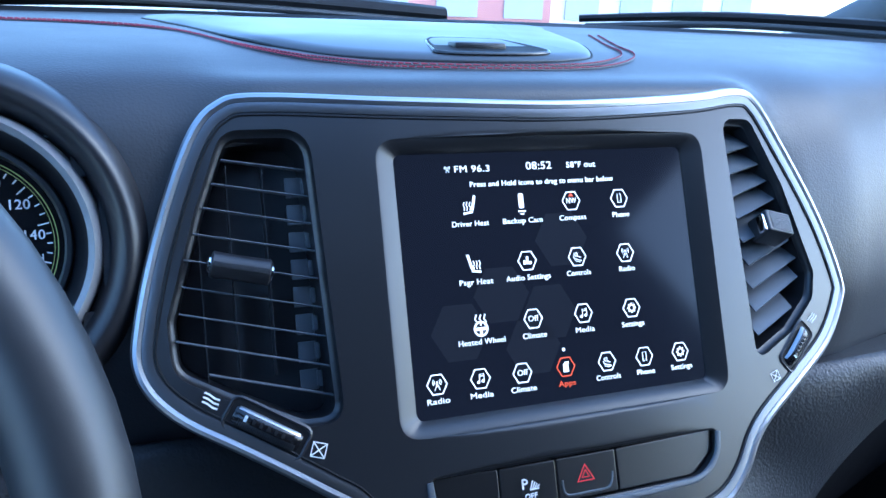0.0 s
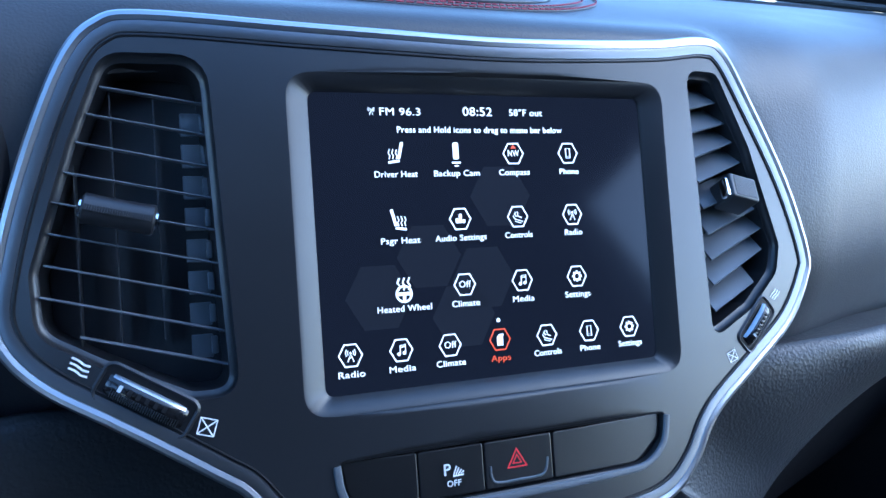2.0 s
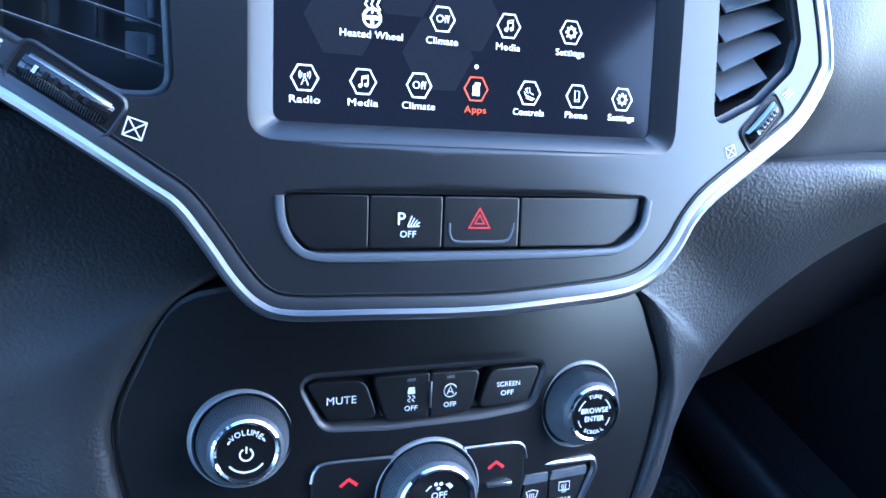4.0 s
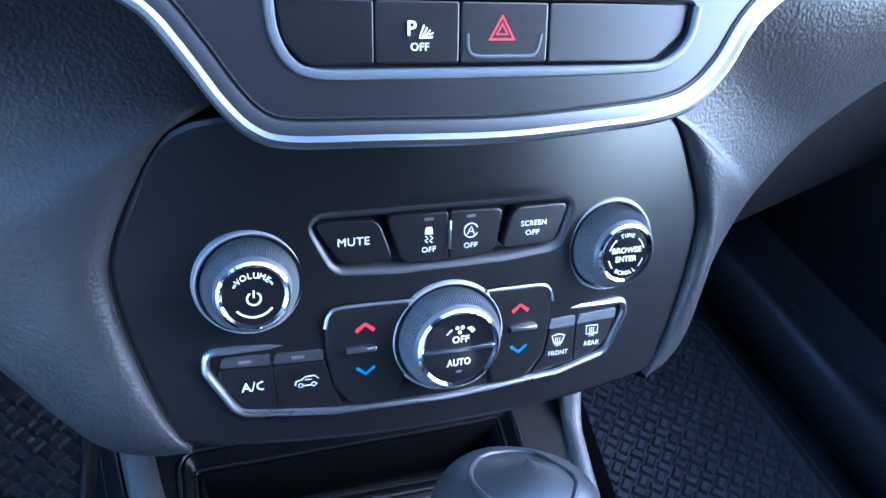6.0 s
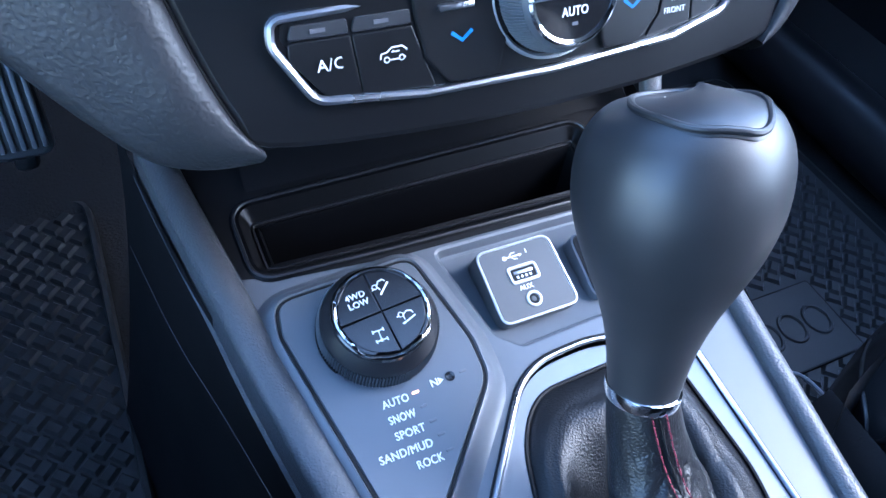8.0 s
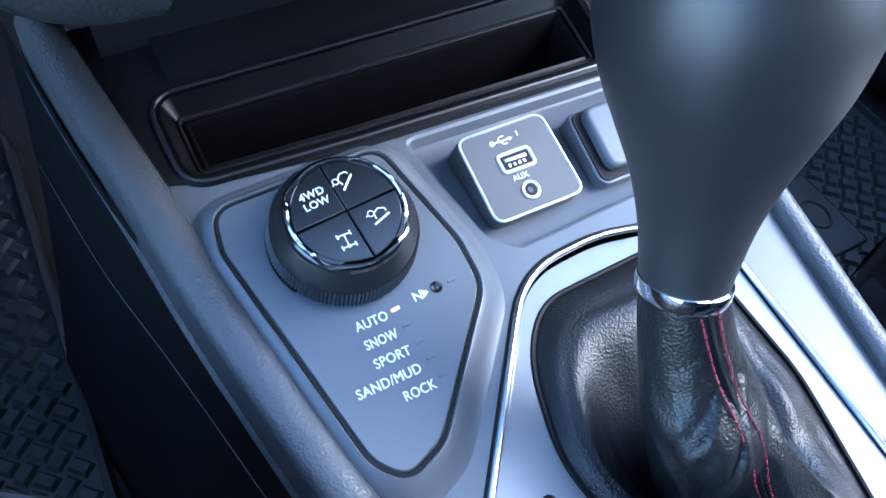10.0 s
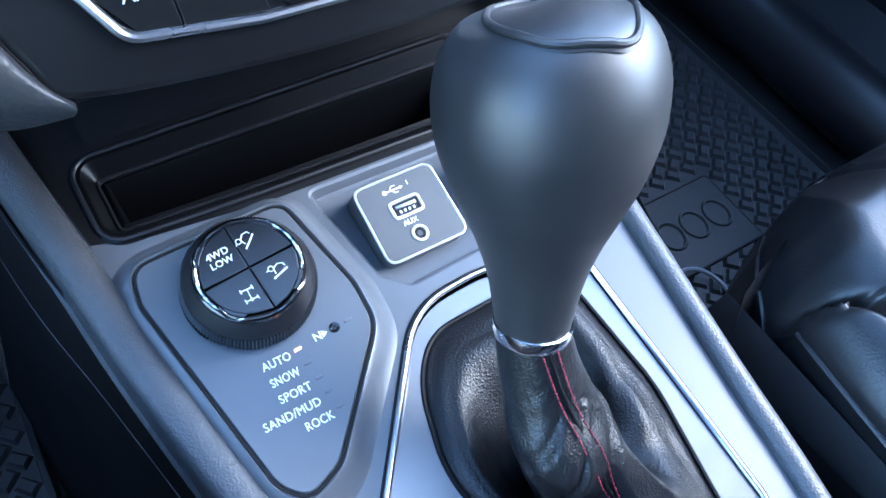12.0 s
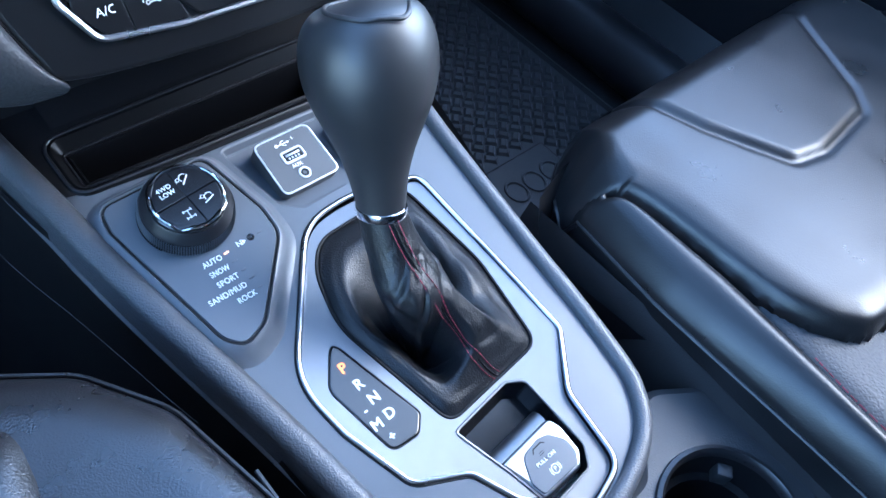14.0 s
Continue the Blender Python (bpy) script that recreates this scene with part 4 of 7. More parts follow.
lettering("AUTO", 0.0052, F @ Matrix.Translation((0.0, -0.0072, 0)), M_WHITE, fan, "caption", width=0.0122, bold=0.00006)
fanm = [q for k in range(3) for q in disc(0.0016 * math.cos(k * 2.094 + 0.5), 0.0108 + 0.0016 * math.sin(k * 2.094 + 0.5), 0.0011, 8)] + stroke([(-0.0068, 0.0086), (-0.0040, 0.0110)], 0.0008) + [[(0.0036, 0.0112), (0.0064, 0.0082), (0.0082, 0.0096), (0.0062, 0.0118)]]
sign("fan_mark", fanm, F, M_WHITE, fan)
sign("auto_light", rect(-0.0014, -0.0128, 0.0014, -0.0114), F, M_LEDOFF, fan)

# ---- centre console ----
CN = Matrix(((1, 0, 0, 0), (0, 1, 0, 0), (0, 0.17, 1, 0.410), (0, 0, 0, 1)))
CUP = Vector((0.086, -0.437))


def zc(y, d=0.0):
    return 0.410 + 0.17 * y + d


console = thing("centre_console", "dark grey satin centre console with leather side rails", "centre console")
L_IN = [(-0.1580, 0.065), (-0.1505, 0.018), (-0.1450, -0.015), (-0.1385, -0.060), (-0.1295, -0.110), (-0.1205, -0.155), (-0.1105, -0.204), (-0.1025, -0.250), (-0.0945, -0.300)]
R_IN = [(0.136, 0.060), (0.128, 0.030), (0.1215, 0.0), (0.1145, -0.045), (0.1095, -0.090), (0.1055, -0.150), (0.1020, -0.210), (0.1000, -0.262), (0.0960, -0.308), (0.0905, -0.331), (0.0745, -0.352), (0.045, -0.366)]
CON_OUT = [tuple(p) for p in spline(L_IN, 4, False)] + [(-0.080, -0.345), (-0.050, -0.372), (0.0, -0.380)] + [tuple(p) for p in reversed(spline(R_IN, 4, False))]
RING = fillet([(0.074, -0.115), (0.018, -0.1025, 0.08), (-0.024, -0.105, 0.06), (-0.0955, -0.196, 0.08), (-0.090, -0.240, 0.03), (-0.0745, -0.289, 0.015), (-0.040, -0.306, 0.015), (-0.026, -0.336, 0.02), (0.010, -0.372, 0.02), (0.049, -0.362, 0.018), (0.0535, -0.306, 0.02), (0.083, -0.268, 0.016), (0.0795, -0.205)], 0.012, 6)
BOOT = fillet([(-0.022, -0.119, 0.035), (0.058, -0.117, 0.012), (0.0675, -0.195, 0.10), (0.0605, -0.266, 0.014), (-0.028, -0.273, 0.012), (-0.050, -0.180, 0.06), (-0.040, -0.140, 0.06)], 0.012, 6)
PRND = fillet([(-0.060, -0.183, 0.006), (-0.0395, -0.256, 0.006), (-0.050, -0.267, 0.008), (-0.0715, -0.266, 0.008), (-0.082, -0.212, 0.014)], 0.008, 6)
BRAKE = fillet([(-0.030, -0.279, 0.003), (0.0215, -0.2735, 0.006), (0.0345, -0.281, 0.008), (0.0385, -0.337, 0.010), (0.0300, -0.351, 0.006), (-0.0085, -0.353, 0.005), (-0.0165, -0.321, 0.03)], 0.005, 5)
POCKET = fillet([(-0.043, -0.026), (-0.036, -0.060), (-0.031, -0.084, 0.008), (-0.018, -0.096, 0.008), (0.060, -0.093, 0.010), (0.085, -0.085, 0.012), (0.092, -0.028)], 0.006, 5)
TRAY = fillet([(-0.1345, -0.0115), (-0.060, -0.0145), (0.082, -0.0175), (0.085, 0.0300), (-0.1355, 0.0285)], 0.009, 6)
bm = face_with_holes(CN, CON_OUT, [RING, POCKET, TRAY], lambda u: 0.0, 0.02)
rings(bm, [on(CN, POCKET, 0.0), on(CN, offset(POCKET, 0.0015), -0.0006), on(CN, offset(POCKET, 0.0035), -0.0045), on(CN, offset(POCKET, 0.005), -0.0050)], cap1=True)
rings(bm, [on(CN, CON_OUT, 0.0), on(CN, CON_OUT, -0.03)])
part("top_panel", bm, M_CONSOLE, console)
bm = bmesh.new()
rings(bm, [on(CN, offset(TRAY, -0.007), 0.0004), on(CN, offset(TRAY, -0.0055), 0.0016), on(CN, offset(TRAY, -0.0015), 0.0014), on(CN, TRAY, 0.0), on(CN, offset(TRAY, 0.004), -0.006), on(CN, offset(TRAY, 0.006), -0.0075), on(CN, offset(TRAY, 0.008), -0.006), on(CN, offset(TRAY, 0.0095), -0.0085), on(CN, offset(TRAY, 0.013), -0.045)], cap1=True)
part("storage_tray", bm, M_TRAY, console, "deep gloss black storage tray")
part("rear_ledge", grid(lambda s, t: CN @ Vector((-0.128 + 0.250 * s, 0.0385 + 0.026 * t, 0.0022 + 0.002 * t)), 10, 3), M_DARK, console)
part("tray_rim", tube(on(CN, offset(TRAY, -0.0045), 0.0012), 0.0012, True, 8), M_SATIN, console)
part("tray_line", tube(on(CN, offset(TRAY, 0.0050), -0.0060), 0.0009, True, 6), M_SATIN, console)
# thin dark sheet laid over the console for the shade under the dash
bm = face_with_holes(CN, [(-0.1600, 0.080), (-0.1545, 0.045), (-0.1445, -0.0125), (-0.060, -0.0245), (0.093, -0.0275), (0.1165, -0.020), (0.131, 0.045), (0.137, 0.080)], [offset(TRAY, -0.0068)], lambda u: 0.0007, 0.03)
part("tray_shade_sheet", bm, M_DARK, console, "black sheet for the shade round the storage tray")
# recess behind the tray, under the climate panel; its shade is in the colour
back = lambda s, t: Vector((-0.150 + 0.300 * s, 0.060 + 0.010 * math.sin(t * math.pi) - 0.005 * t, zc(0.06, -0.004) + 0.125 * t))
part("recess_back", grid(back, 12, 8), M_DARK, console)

# raised dial plate with its groove
PLATE = fillet([(-0.134, -0.036, 0.012), (-0.058, -0.0325, 0.010), (-0.0455, -0.086, 0.03), (-0.046, -0.108, 0.02), (-0.090, -0.157, 0.02), (-0.108, -0.164, 0.012), (-0.118, -0.153, 0.02), (-0.1365, -0.055)], 0.012, 7)
bm = bmesh.new()
rings(bm, [on(CN, offset(PLATE, -d), w) for d, w in ((0.013, -0.0006), (0.010, 0.0008), (0.006, 0.0050), (0.003, 0.0086), (0.0012, 0.0096), (0.0006, 0.0090), (0.0004, 0.006), (-0.0010, 0.006), (-0.0012, 0.0090), (-0.0018, 0.0098))], cap1=True)
part("dial_plate", bm, M_CONSOLE, console, "raised grey dial plate")
part("plate_groove", tube(on(CN, offset(PLATE, 0.0003), 0.0082), 0.0012, True, 6), M_DARK, console)


def rail(path, half, high, name, side, drop, climb=0.0):
    """Padded rail: a rounded bead along the console's edge."""
    P = spline(path, 5, False)
    bm = bmesh.new()
    loops = []
    for i, p in enumerate(P):
        t = P[min(i + 1, len(P) - 1)] - P[max(i - 1, 0)]
        t = t / np.linalg.norm(t)
        nn = np.array((-t[1], t[0])) * side
        q = []
        for k in range(13):
            a = math.pi * k / 12
            w = half * (1 - math.cos(a))
            z = high * math.sin(a) ** 0.8 - (0.006 if k == 0 else 0)
            q.append(CN @ Vector((p[0] + nn[0] * w, p[1] + nn[1] * w, z + climb * max(0.0, p[1] / 0.03) ** 1.5)))
        e = q[-1]
        q += [e + Vector((nn[0] * 0.002, nn[1] * 0.002, -0.02)), e + Vector((nn[0] * 0.004, nn[1] * 0.004, -drop))]
        loops.append(q)
    rings(bm, loops, closed=False)
    return part(name, bm, M_RAIL, console, "grained padded side rail")


rail([(-0.1610, 0.090)] + L_IN + [(-0.086, -0.350), (-0.078, -0.42)], 0.0092, 0.010, "side_rail", -1, 0.022)
rail(R_IN + [(0.010, -0.373), (-0.03, -0.376)], 0.0068, 0.007, "side_rail", 1, 0.03, 0.022)
# lower side walls; the driver's side flares out to the floor and carries a fine seam
LEFT_WALL = ((-0.186, 0.12), (-0.174, 0.03), (-0.160, -0.04), (-0.145, -0.12), (-0.127, -0.22), (-0.112, -0.42), (-0.112, -0.6))
RIGHT_WALL = ((0.165, 0.12), (0.152, -0.04), (0.140, -0.12), (0.132, -0.22), (0.165, -0.40), (0.165, -0.6))


def side_wall(a, t, xs, s, flare):
    p = spline(xs, 8, False)
    x = a * (len(p) - 1)
    k = min(int(x), len(p) - 2)
    q = p[k] + (p[k + 1] - p[k]) * (x - k)
    top = zc(q[1], -0.012 if s < 0 else -0.022)
    return Vector((q[0] + s * flare * t ** 1.3, q[1], top + (0.085 - top) * t))


# driver's wall has its shade put into the near-black colour; the other is satin
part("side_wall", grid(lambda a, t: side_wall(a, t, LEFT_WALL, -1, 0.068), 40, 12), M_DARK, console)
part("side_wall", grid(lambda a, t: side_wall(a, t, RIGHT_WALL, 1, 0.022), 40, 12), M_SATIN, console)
part("side_seam", tube([side_wall(0.02 + 0.55 * k / 24, 0.30 - 0.10 * k / 24, LEFT_WALL, -1, 0.068) + Vector((-0.0004, 0, 0.0002)) for k in range(25)], 0.0003, False, 5), M_GREYSTITCH, console)

# rear surround of the cup holders
cup_loop = [(CUP.x + 0.049 * math.cos(k * math.pi / 20), CUP.y + 0.049 * math.sin(k * math.pi / 20)) for k in range(40)]
CUPM = Matrix.Translation((0, 0, 0.336))
outer = fillet([(-0.075, -0.384), (0.060, -0.384, 0.02), (0.110, -0.340, 0.02), (0.158, -0.372, 0.03), (0.172, -0.62), (-0.075, -0.62)], 0.01, 6)
bm = face_with_holes(CUPM, outer, [cup_loop], lambda u: 0.0, 0.02)
rings(bm, [on(CUPM, outer, 0.0), on(CUPM, offset(outer, -0.006), -0.004), on(CUPM, offset(outer, -0.010), -0.03), on(CUPM, offset(outer, -0.010), -0.22)])
part("rear_deck", bm, M_PAD, console)

cup = thing("cup_holder", "round black cup holder sunk in the console", "cup holder")
CM = Matrix.Translation((CUP.x, CUP.y, 0.336))
part("rim", lathe([(0.0540, -0.001), (0.0530, 0.0030), (0.0500, 0.0040), (0.0475, 0.0010), (0.0470, -0.004)], CM, 48, cap=False), M_SATIN, cup)
part("well", lathe([(0.0475, 0.0), (0.0450, -0.030), (0.0400, -0.032), (0.0390, -0.075), (0.0005, -0.078)], CM, 40, cap=False), M_DARK, cup)
for k in range(3):
    a = k * 2.1 + 0.6
    part("grip_finger", box(CM @ Matrix.Rotation(a, 4, "Z"), 0.036, 0.0462, -0.006, 0.006, -0.026, -0.010, 0.002), M_RUBBER, cup)

# ---- silver shifter surround ----
def silver_w(u):
    return -0.0040 + 0.62 * u * u


trim = thing("shifter_surround", "brushed silver shifter surround edged in chrome", "console trim")
bm = face_with_holes(CN, offset(RING, 0.003), [BOOT, PRND, BRAKE], silver_w, 0.012)
for lp in (BOOT, PRND, BRAKE):
    rings(bm, [on(CN, lp, silver_w), on(CN, offset(lp, 0.0006), lambda u: silver_w(u) - 0.0004), on(CN, offset(lp, 0.0008), -0.012)])
part("plate", bm, M_SILVER, trim, "brushed silver plate")
part("chrome_edge", tube(on(CN, offset(RING, 0.0012), 0.0008), 0.0016, True, 10, up=(0, 0, 1)), M_TRIM, trim, "bright chrome edge")
part("edge_gap", tube(on(CN, offset(RING, -0.0008), 0.0000), 0.0009, True, 6), M_DARK, trim)

# ---- gear indicator ----
prnd = thing("gear_indicator", "gloss black gear indicator panel with park lit orange", "gear indicator")
part("panel", plate(offset(PRND, 0.0009), CN, -0.008, lambda u: silver_w(u) + 0.0004, 0.0010), M_GLOSS, prnd)
part("edge_line", tube(on(CN, offset(PRND, 0.0006), silver_w), 0.0006, True, 6), M_DARK, prnd)
CNF = lambda x, y, d, turn=0: Matrix.Translation((x, y, zc(y, d))) @ Matrix.Rotation(math.atan(0.17), 4, "X") @ Matrix.Rotation(radians(turn), 4, "Z")
M_ORANGE = mat("lit_orange", (0.9, 0.3, 0.1), 0.5, emit=(1.0, 0.22, 0.05), strength=0.14)
for ch, x, y in (("R", -0.0627, -0.2192), ("N", -0.0599, -0.2315), ("-", -0.0696, -0.2352), ("D", -0.0576, -0.2451), ("M", -0.0690, -0.2467), ("+", -0.0655, -0.2579)):
    lettering(ch, 0.0100 if ch.isalpha() else 0.0080, CNF(x, y, silver_w(x) + 0.0008), M_WHITE, prnd, "gear_letter", bold=0.00032)
lettering("P", 0.0100, CNF(-0.0648, -0.2051, silver_w(-0.0648) + 0.0008), M_ORANGE, prnd, "gear_letter", bold=0.00032)["label"] = "orange lit letter P"

# ---- parking brake switch ----
pb = thing("parking_brake_switch", "silver-topped parking brake switch in a dark recess", "parking brake")
bm = bmesh.new()
rings(bm, [on(CN, offset(BRAKE, 0.0008), lambda u: silver_w(u) - 0.0005), on(CN, offset(BRAKE, 0.0014), -0.012), on(CN, offset(BRAKE, 0.004), -0.022)], cap1=True)
part("recess", bm, M_GLOSS, pb)
part("recess_edge", tube(on(CN, offset(BRAKE, 0.0002), lambda u: silver_w(u) + 0.0003), 0.0010, True, 6), M_SILVER, pb)
LEVER = fillet([(-0.0195, -0.3125, 0.003), (0.0305, -0.3090, 0.007), (0.0345, -0.3190, 0.008), (0.0343, -0.3380, 0.007), (0.0270, -0.3465, 0.004), (-0.0080, -0.3465, 0.005)], 0.004, 5)
part("lever", plate(LEVER, CN, -0.020, -0.0036, 0.0030, seg=5), M_TRIM, pb, "satin silver pull lever")


def nose(s, t):
    a = radians(90 * t)
    return CN @ Vector((-0.0198 + 0.049 * s, -0.3130 + 0.0035 * s + 0.0115 * math.sin(a), -0.0160 + 0.0085 * math.cos(a)))


part("finger_edge", grid(nose, 6, 10), M_BAND, pb, "dark silver finger edge")
part("button_face", plate(fillet([(-0.0030, -0.3175, 0.010), (0.0130, -0.3150, 0.006), (0.0215, -0.3170, 0.008), (0.0300, -0.3270, 0.008), (0.0305, -0.3370, 0.006), (0.0262, -0.3440), (-0.0070, -0.3442, 0.003), (-0.0100, -0.3340, 0.010)], 0.004, 5), CN, -0.005, -0.0028, 0.0008), M_CONSOLE, pb, "grey button face")
KBK = CN @ Matrix.Translation((0.009, -0.3275, -0.0068))
sign("finger_slot", stroke([(-0.0055, 0.0062), (-0.0035, 0.0088), (0.0040, 0.0092), (0.0062, 0.0075)], 0.0009), KBK @ Matrix.Translation((0, 0, 0.0045)), M_DARK, pb)
sign("led_frame", stroke([(-0.0018, 0.0030), (0.0018, 0.0032), (0.0018, 0.0046), (-0.0018, 0.0044)], 0.0004, True), KBK @ Matrix.Translation((0, 0, 0.0045)), M_DARK, pb)
lettering("PULL ON", 0.0036, KBK @ Matrix.Translation((0, -0.0008, 0.0045)), M_WHITE, pb, "caption", width=0.0165, bold=0.0001)
sign("brake_mark", stroke(arc(0, 0, 0.0030, 0, 360, 18)[:-1], 0.0006, True) + stroke(arc(0, 0, 0.0043, -35, 35, 6), 0.0006) + stroke(arc(0, 0, 0.0043, 145, 215, 6), 0.0006), KBK @ Matrix.Translation((0.001, -0.0092, 0.0045)), M_WHITE, pb)
lettering("P", 0.0042, KBK @ Matrix.Translation((0.001, -0.0092, 0.0045)), M_WHITE, pb, "caption")

# ---- drive mode dial ----
dial = thing("drive_mode_dial", "black knurled drive mode dial with a chrome-edged button top", "rotary dial")
DB = Matrix.Translation((-0.0900, -0.0668, zc(-0.0668, 0.0100))) @ Matrix.Rotation(math.atan(0.17) + radians(3), 4, "X")
R0 = 0.0300
part("base_shadow_gap", lathe([(R0 + 0.0012, -0.001), (R0 + 0.0012, 0.0006), (R0 - 0.002, 0.0006)], DB, 48), M_DARK, dial)
part("body", lathe([(R0 - 0.001, 0.0), (R0, 0.001), (R0 - 0.0008, 0.0125), (R0 - 0.002, 0.0140), (R0 - 0.0042, 0.0190), (R0 - 0.0062, 0.0215), (0.012, 0.0220)], DB, 72), M_SATIN, dial)
bm = bmesh.new()
for k in range(116):
    Rm = DB @ Matrix.Rotation(2 * math.pi * k / 116, 4, "Z")
    hw = math.pi * R0 / 116 * 0.70
    V = [bm.verts.new(Rm @ Vector(p)) for p in ((R0 - 0.0002, -hw, 0.0015), (R0 + 0.0010, 0, 0.0015), (R0 - 0.0002, hw, 0.0015), (R0 - 0.0010, -hw, 0.0122), (R0 + 0.0002, 0, 0.0122), (R0 - 0.0010, hw, 0.0122))]
    bm.faces.new((V[0], V[1], V[4], V[3])), bm.faces.new((V[1], V[2], V[5], V[4]))
tagged(part("knurl", bm, M_CONSOLE, dial, "vertical grip ribs"), kind="stuff")
DT = DB @ Matrix.Translation((0, 0, 0.0220))
part("crown", lathe([(0.0248, -0.0016), (0.0244, 0.0010), (0.0232, 0.0022), (0.0216, 0.0020), (0.0206, 0.0004)], DT, 56, cap=False), M_GLOSS, dial, "gloss black crown ring")
TURN0 = 5
for k in range(4):
    a0 = TURN0 + 90 * k
    lp = [(0.00035 * math.cos(radians(a0 + 45)), 0.00035 * math.sin(radians(a0 + 45)))] + arc(0, 0, 0.0212, a0 + 0.9, a0 + 89.1, 14)
    part("top_button", plate(lp, DT, -0.001, 0.0022, 0.0005), M_DIALTOP, dial)
# chrome bead that dips below a tab in the middle of each button
bead = []
for k in range(96):
    a = 2 * math.pi * k / 96
    dip = max(0.0, math.cos(4 * (a - radians(TURN0 + 45)))) ** 3
    bead.append(DT @ Vector(((0.0226 + 0.0012 * dip) * math.cos(a), (0.0226 + 0.0012 * dip) * math.sin(a), 0.0020 - 0.0014 * dip)))
part("crown_bead", tube(bead, 0.0010, True, 8), M_CHROME, dial, "wavy bright chrome bead")
for a in (0, 90, 180, 270):
    tab = arc(0, 0, 0.0229, a + TURN0 + 33, a + TURN0 + 57, 8) + list(reversed(arc(0, 0, 0.0208, a + TURN0 + 30, a + TURN0 + 60, 8)))
    part("button_tab", plate(tab, DT, 0.0, 0.0023, 0.0004), M_DIALTOP, dial)
TT = DT @ Matrix.Rotation(radians(5), 4, "Z") @ Matrix.Translation((0, 0, 0.0025))
lettering("4WD\nLOW", 0.0044, TT @ Matrix.Translation((-0.0088, 0.0095, 0)), M_WHITE, dial, "caption", bold=0.00008)
axle = stroke([(-0.0030, 0.0034), (0.0034, 0.0030)], 0.0008) + stroke([(0.0002, 0.0032), (-0.0002, -0.0028)], 0.0007) + stroke([(-0.0034, -0.0030), (0.0032, -0.0034)], 0.0008) + rect(-0.0038, 0.0020, -0.0030, 0.0046) + rect(0.0030, 0.0018, 0.0038, 0.0044) + rect(-0.0040, -0.0044, -0.0032, -0.0018) + rect(0.0030, -0.0048, 0.0038, -0.0022) + disc(-0.0002, -0.0032, 0.0011, 8)
sign("axle_lock_mark", axle, TT @ Matrix.Translation((-0.0062, -0.0110, 0)), M_WHITE, dial, 0.78)
hill = stroke([(-0.0040, -0.0034), (0.0046, -0.0010)], 0.0010) + stroke([(-0.0020, -0.0014), (-0.0018, 0.0016), (0.0010, 0.0030), (0.0036, 0.0020), (0.0038, 0.0004)], 0.0007) + stroke(arc(-0.0030, 0.0020, 0.0014, 0, 360, 10)[:-1], 0.0005, True) + stroke([(-0.0056, 0.0014), (-0.0044, 0.0018)], 0.0006)
sign("hill_mark", hill, TT @ Matrix.Translation((0.0100, -0.0072, 0)), M_WHITE, dial, 0.88)
sign("descent_mark", hill, TT @ Matrix.Translation((0.0050, 0.0120, 0)) @ Matrix.Rotation(radians(25), 4, "Z"), M_WHITE, dial, 0.88)

modes = thing("drive_mode_marks", "white drive mode words with small indicator lights", "printed mark")
for words, x, y, width in (("AUTO", -0.0949, -0.1048, 0.0135), ("SNOW", -0.0947, -0.1130, 0.0135), ("SPORT", -0.0938, -0.1210, 0.0150), ("SAND/MUD", -0.0990, -0.1290, 0.0265), ("ROCK", -0.0900, -0.1368, 0.0130)):
    lettering(words, 0.0056, CNF(x, y, 0.0102), M_WHITE, modes, "mode_word", width=width, bold=0.00012)
lettering("N", 0.0056, CNF(-0.0735, -0.1025, 0.0102), M_WHITE, modes, "mode_word", bold=0.0001)
sign("neutral_arrow", [[(0, -0.0019), (0.0028, 0), (0, 0.0019)]], CNF(-0.0712, -0.1022, 0.0102), M_WHITE, modes)
part("neutral_button", lathe([(0.0026, 0), (0.0024, 0.0006), (0.0012, 0.0004), (0.0010, -0.0006), (0.0001, -0.0006)], CNF(-0.0646, -0.1017, 0.0098), 20), M_GLOSS, modes)
for k, (x, y) in enumerate(((-0.0840, -0.1036), (-0.0827, -0.1112), (-0.0812, -0.1193), (-0.0801, -0.1266), (-0.0791, -0.1348), (-0.0574, -0.1014))):
    part("indicator_light", plate(fillet([(-0.0019, -0.0007), (0.0019, -0.0007), (0.0019, 0.0007), (-0.0019, 0.0007)], 0.0005, 3), CNF(x, y, 0.0098, 5), -0.001, 0.0006, 0.0002), M_LED if k == 0 else M_LEDOFF, modes, "lit amber light" if k == 0 else "")

# ---- usb panel and power outlet ----
usb = thing("usb_panel", "grey square usb and aux panel with a pale border", "usb panel")
tl, tr, br, bl = Vector((-0.0255, -0.0430, zc(-0.043, 0.013))), Vector((0.0205, -0.0430, zc(-0.043, 0.013))), Vector((0.0245, -0.0845, zc(-0.0845, 0.004))), Vector((-0.0250, -0.0855, zc(-0.0855, 0.004)))
uo, ux = (tl + tr + br + bl) / 4, Vector((1, 0, 0))
uy = ((tl + tr) - (bl + br)).normalized()
uz = ux.cross(uy)
UM = Matrix(((ux.x, uy.x, uz.x, uo.x), (ux.y, uy.y, uz.y, uo.y), (ux.z, uy.z, uz.z, uo.z), (0, 0, 0, 1)))
sq = fillet([(-0.0242, -0.0218), (0.0242, -0.0218), (0.0232, 0.0218), (-0.0232, 0.0218)], 0.0065, 6)
part("frame", plate(sq, UM, -0.016, -0.0004, 0.0010), M_USBFACE, usb)
bm = bmesh.new()
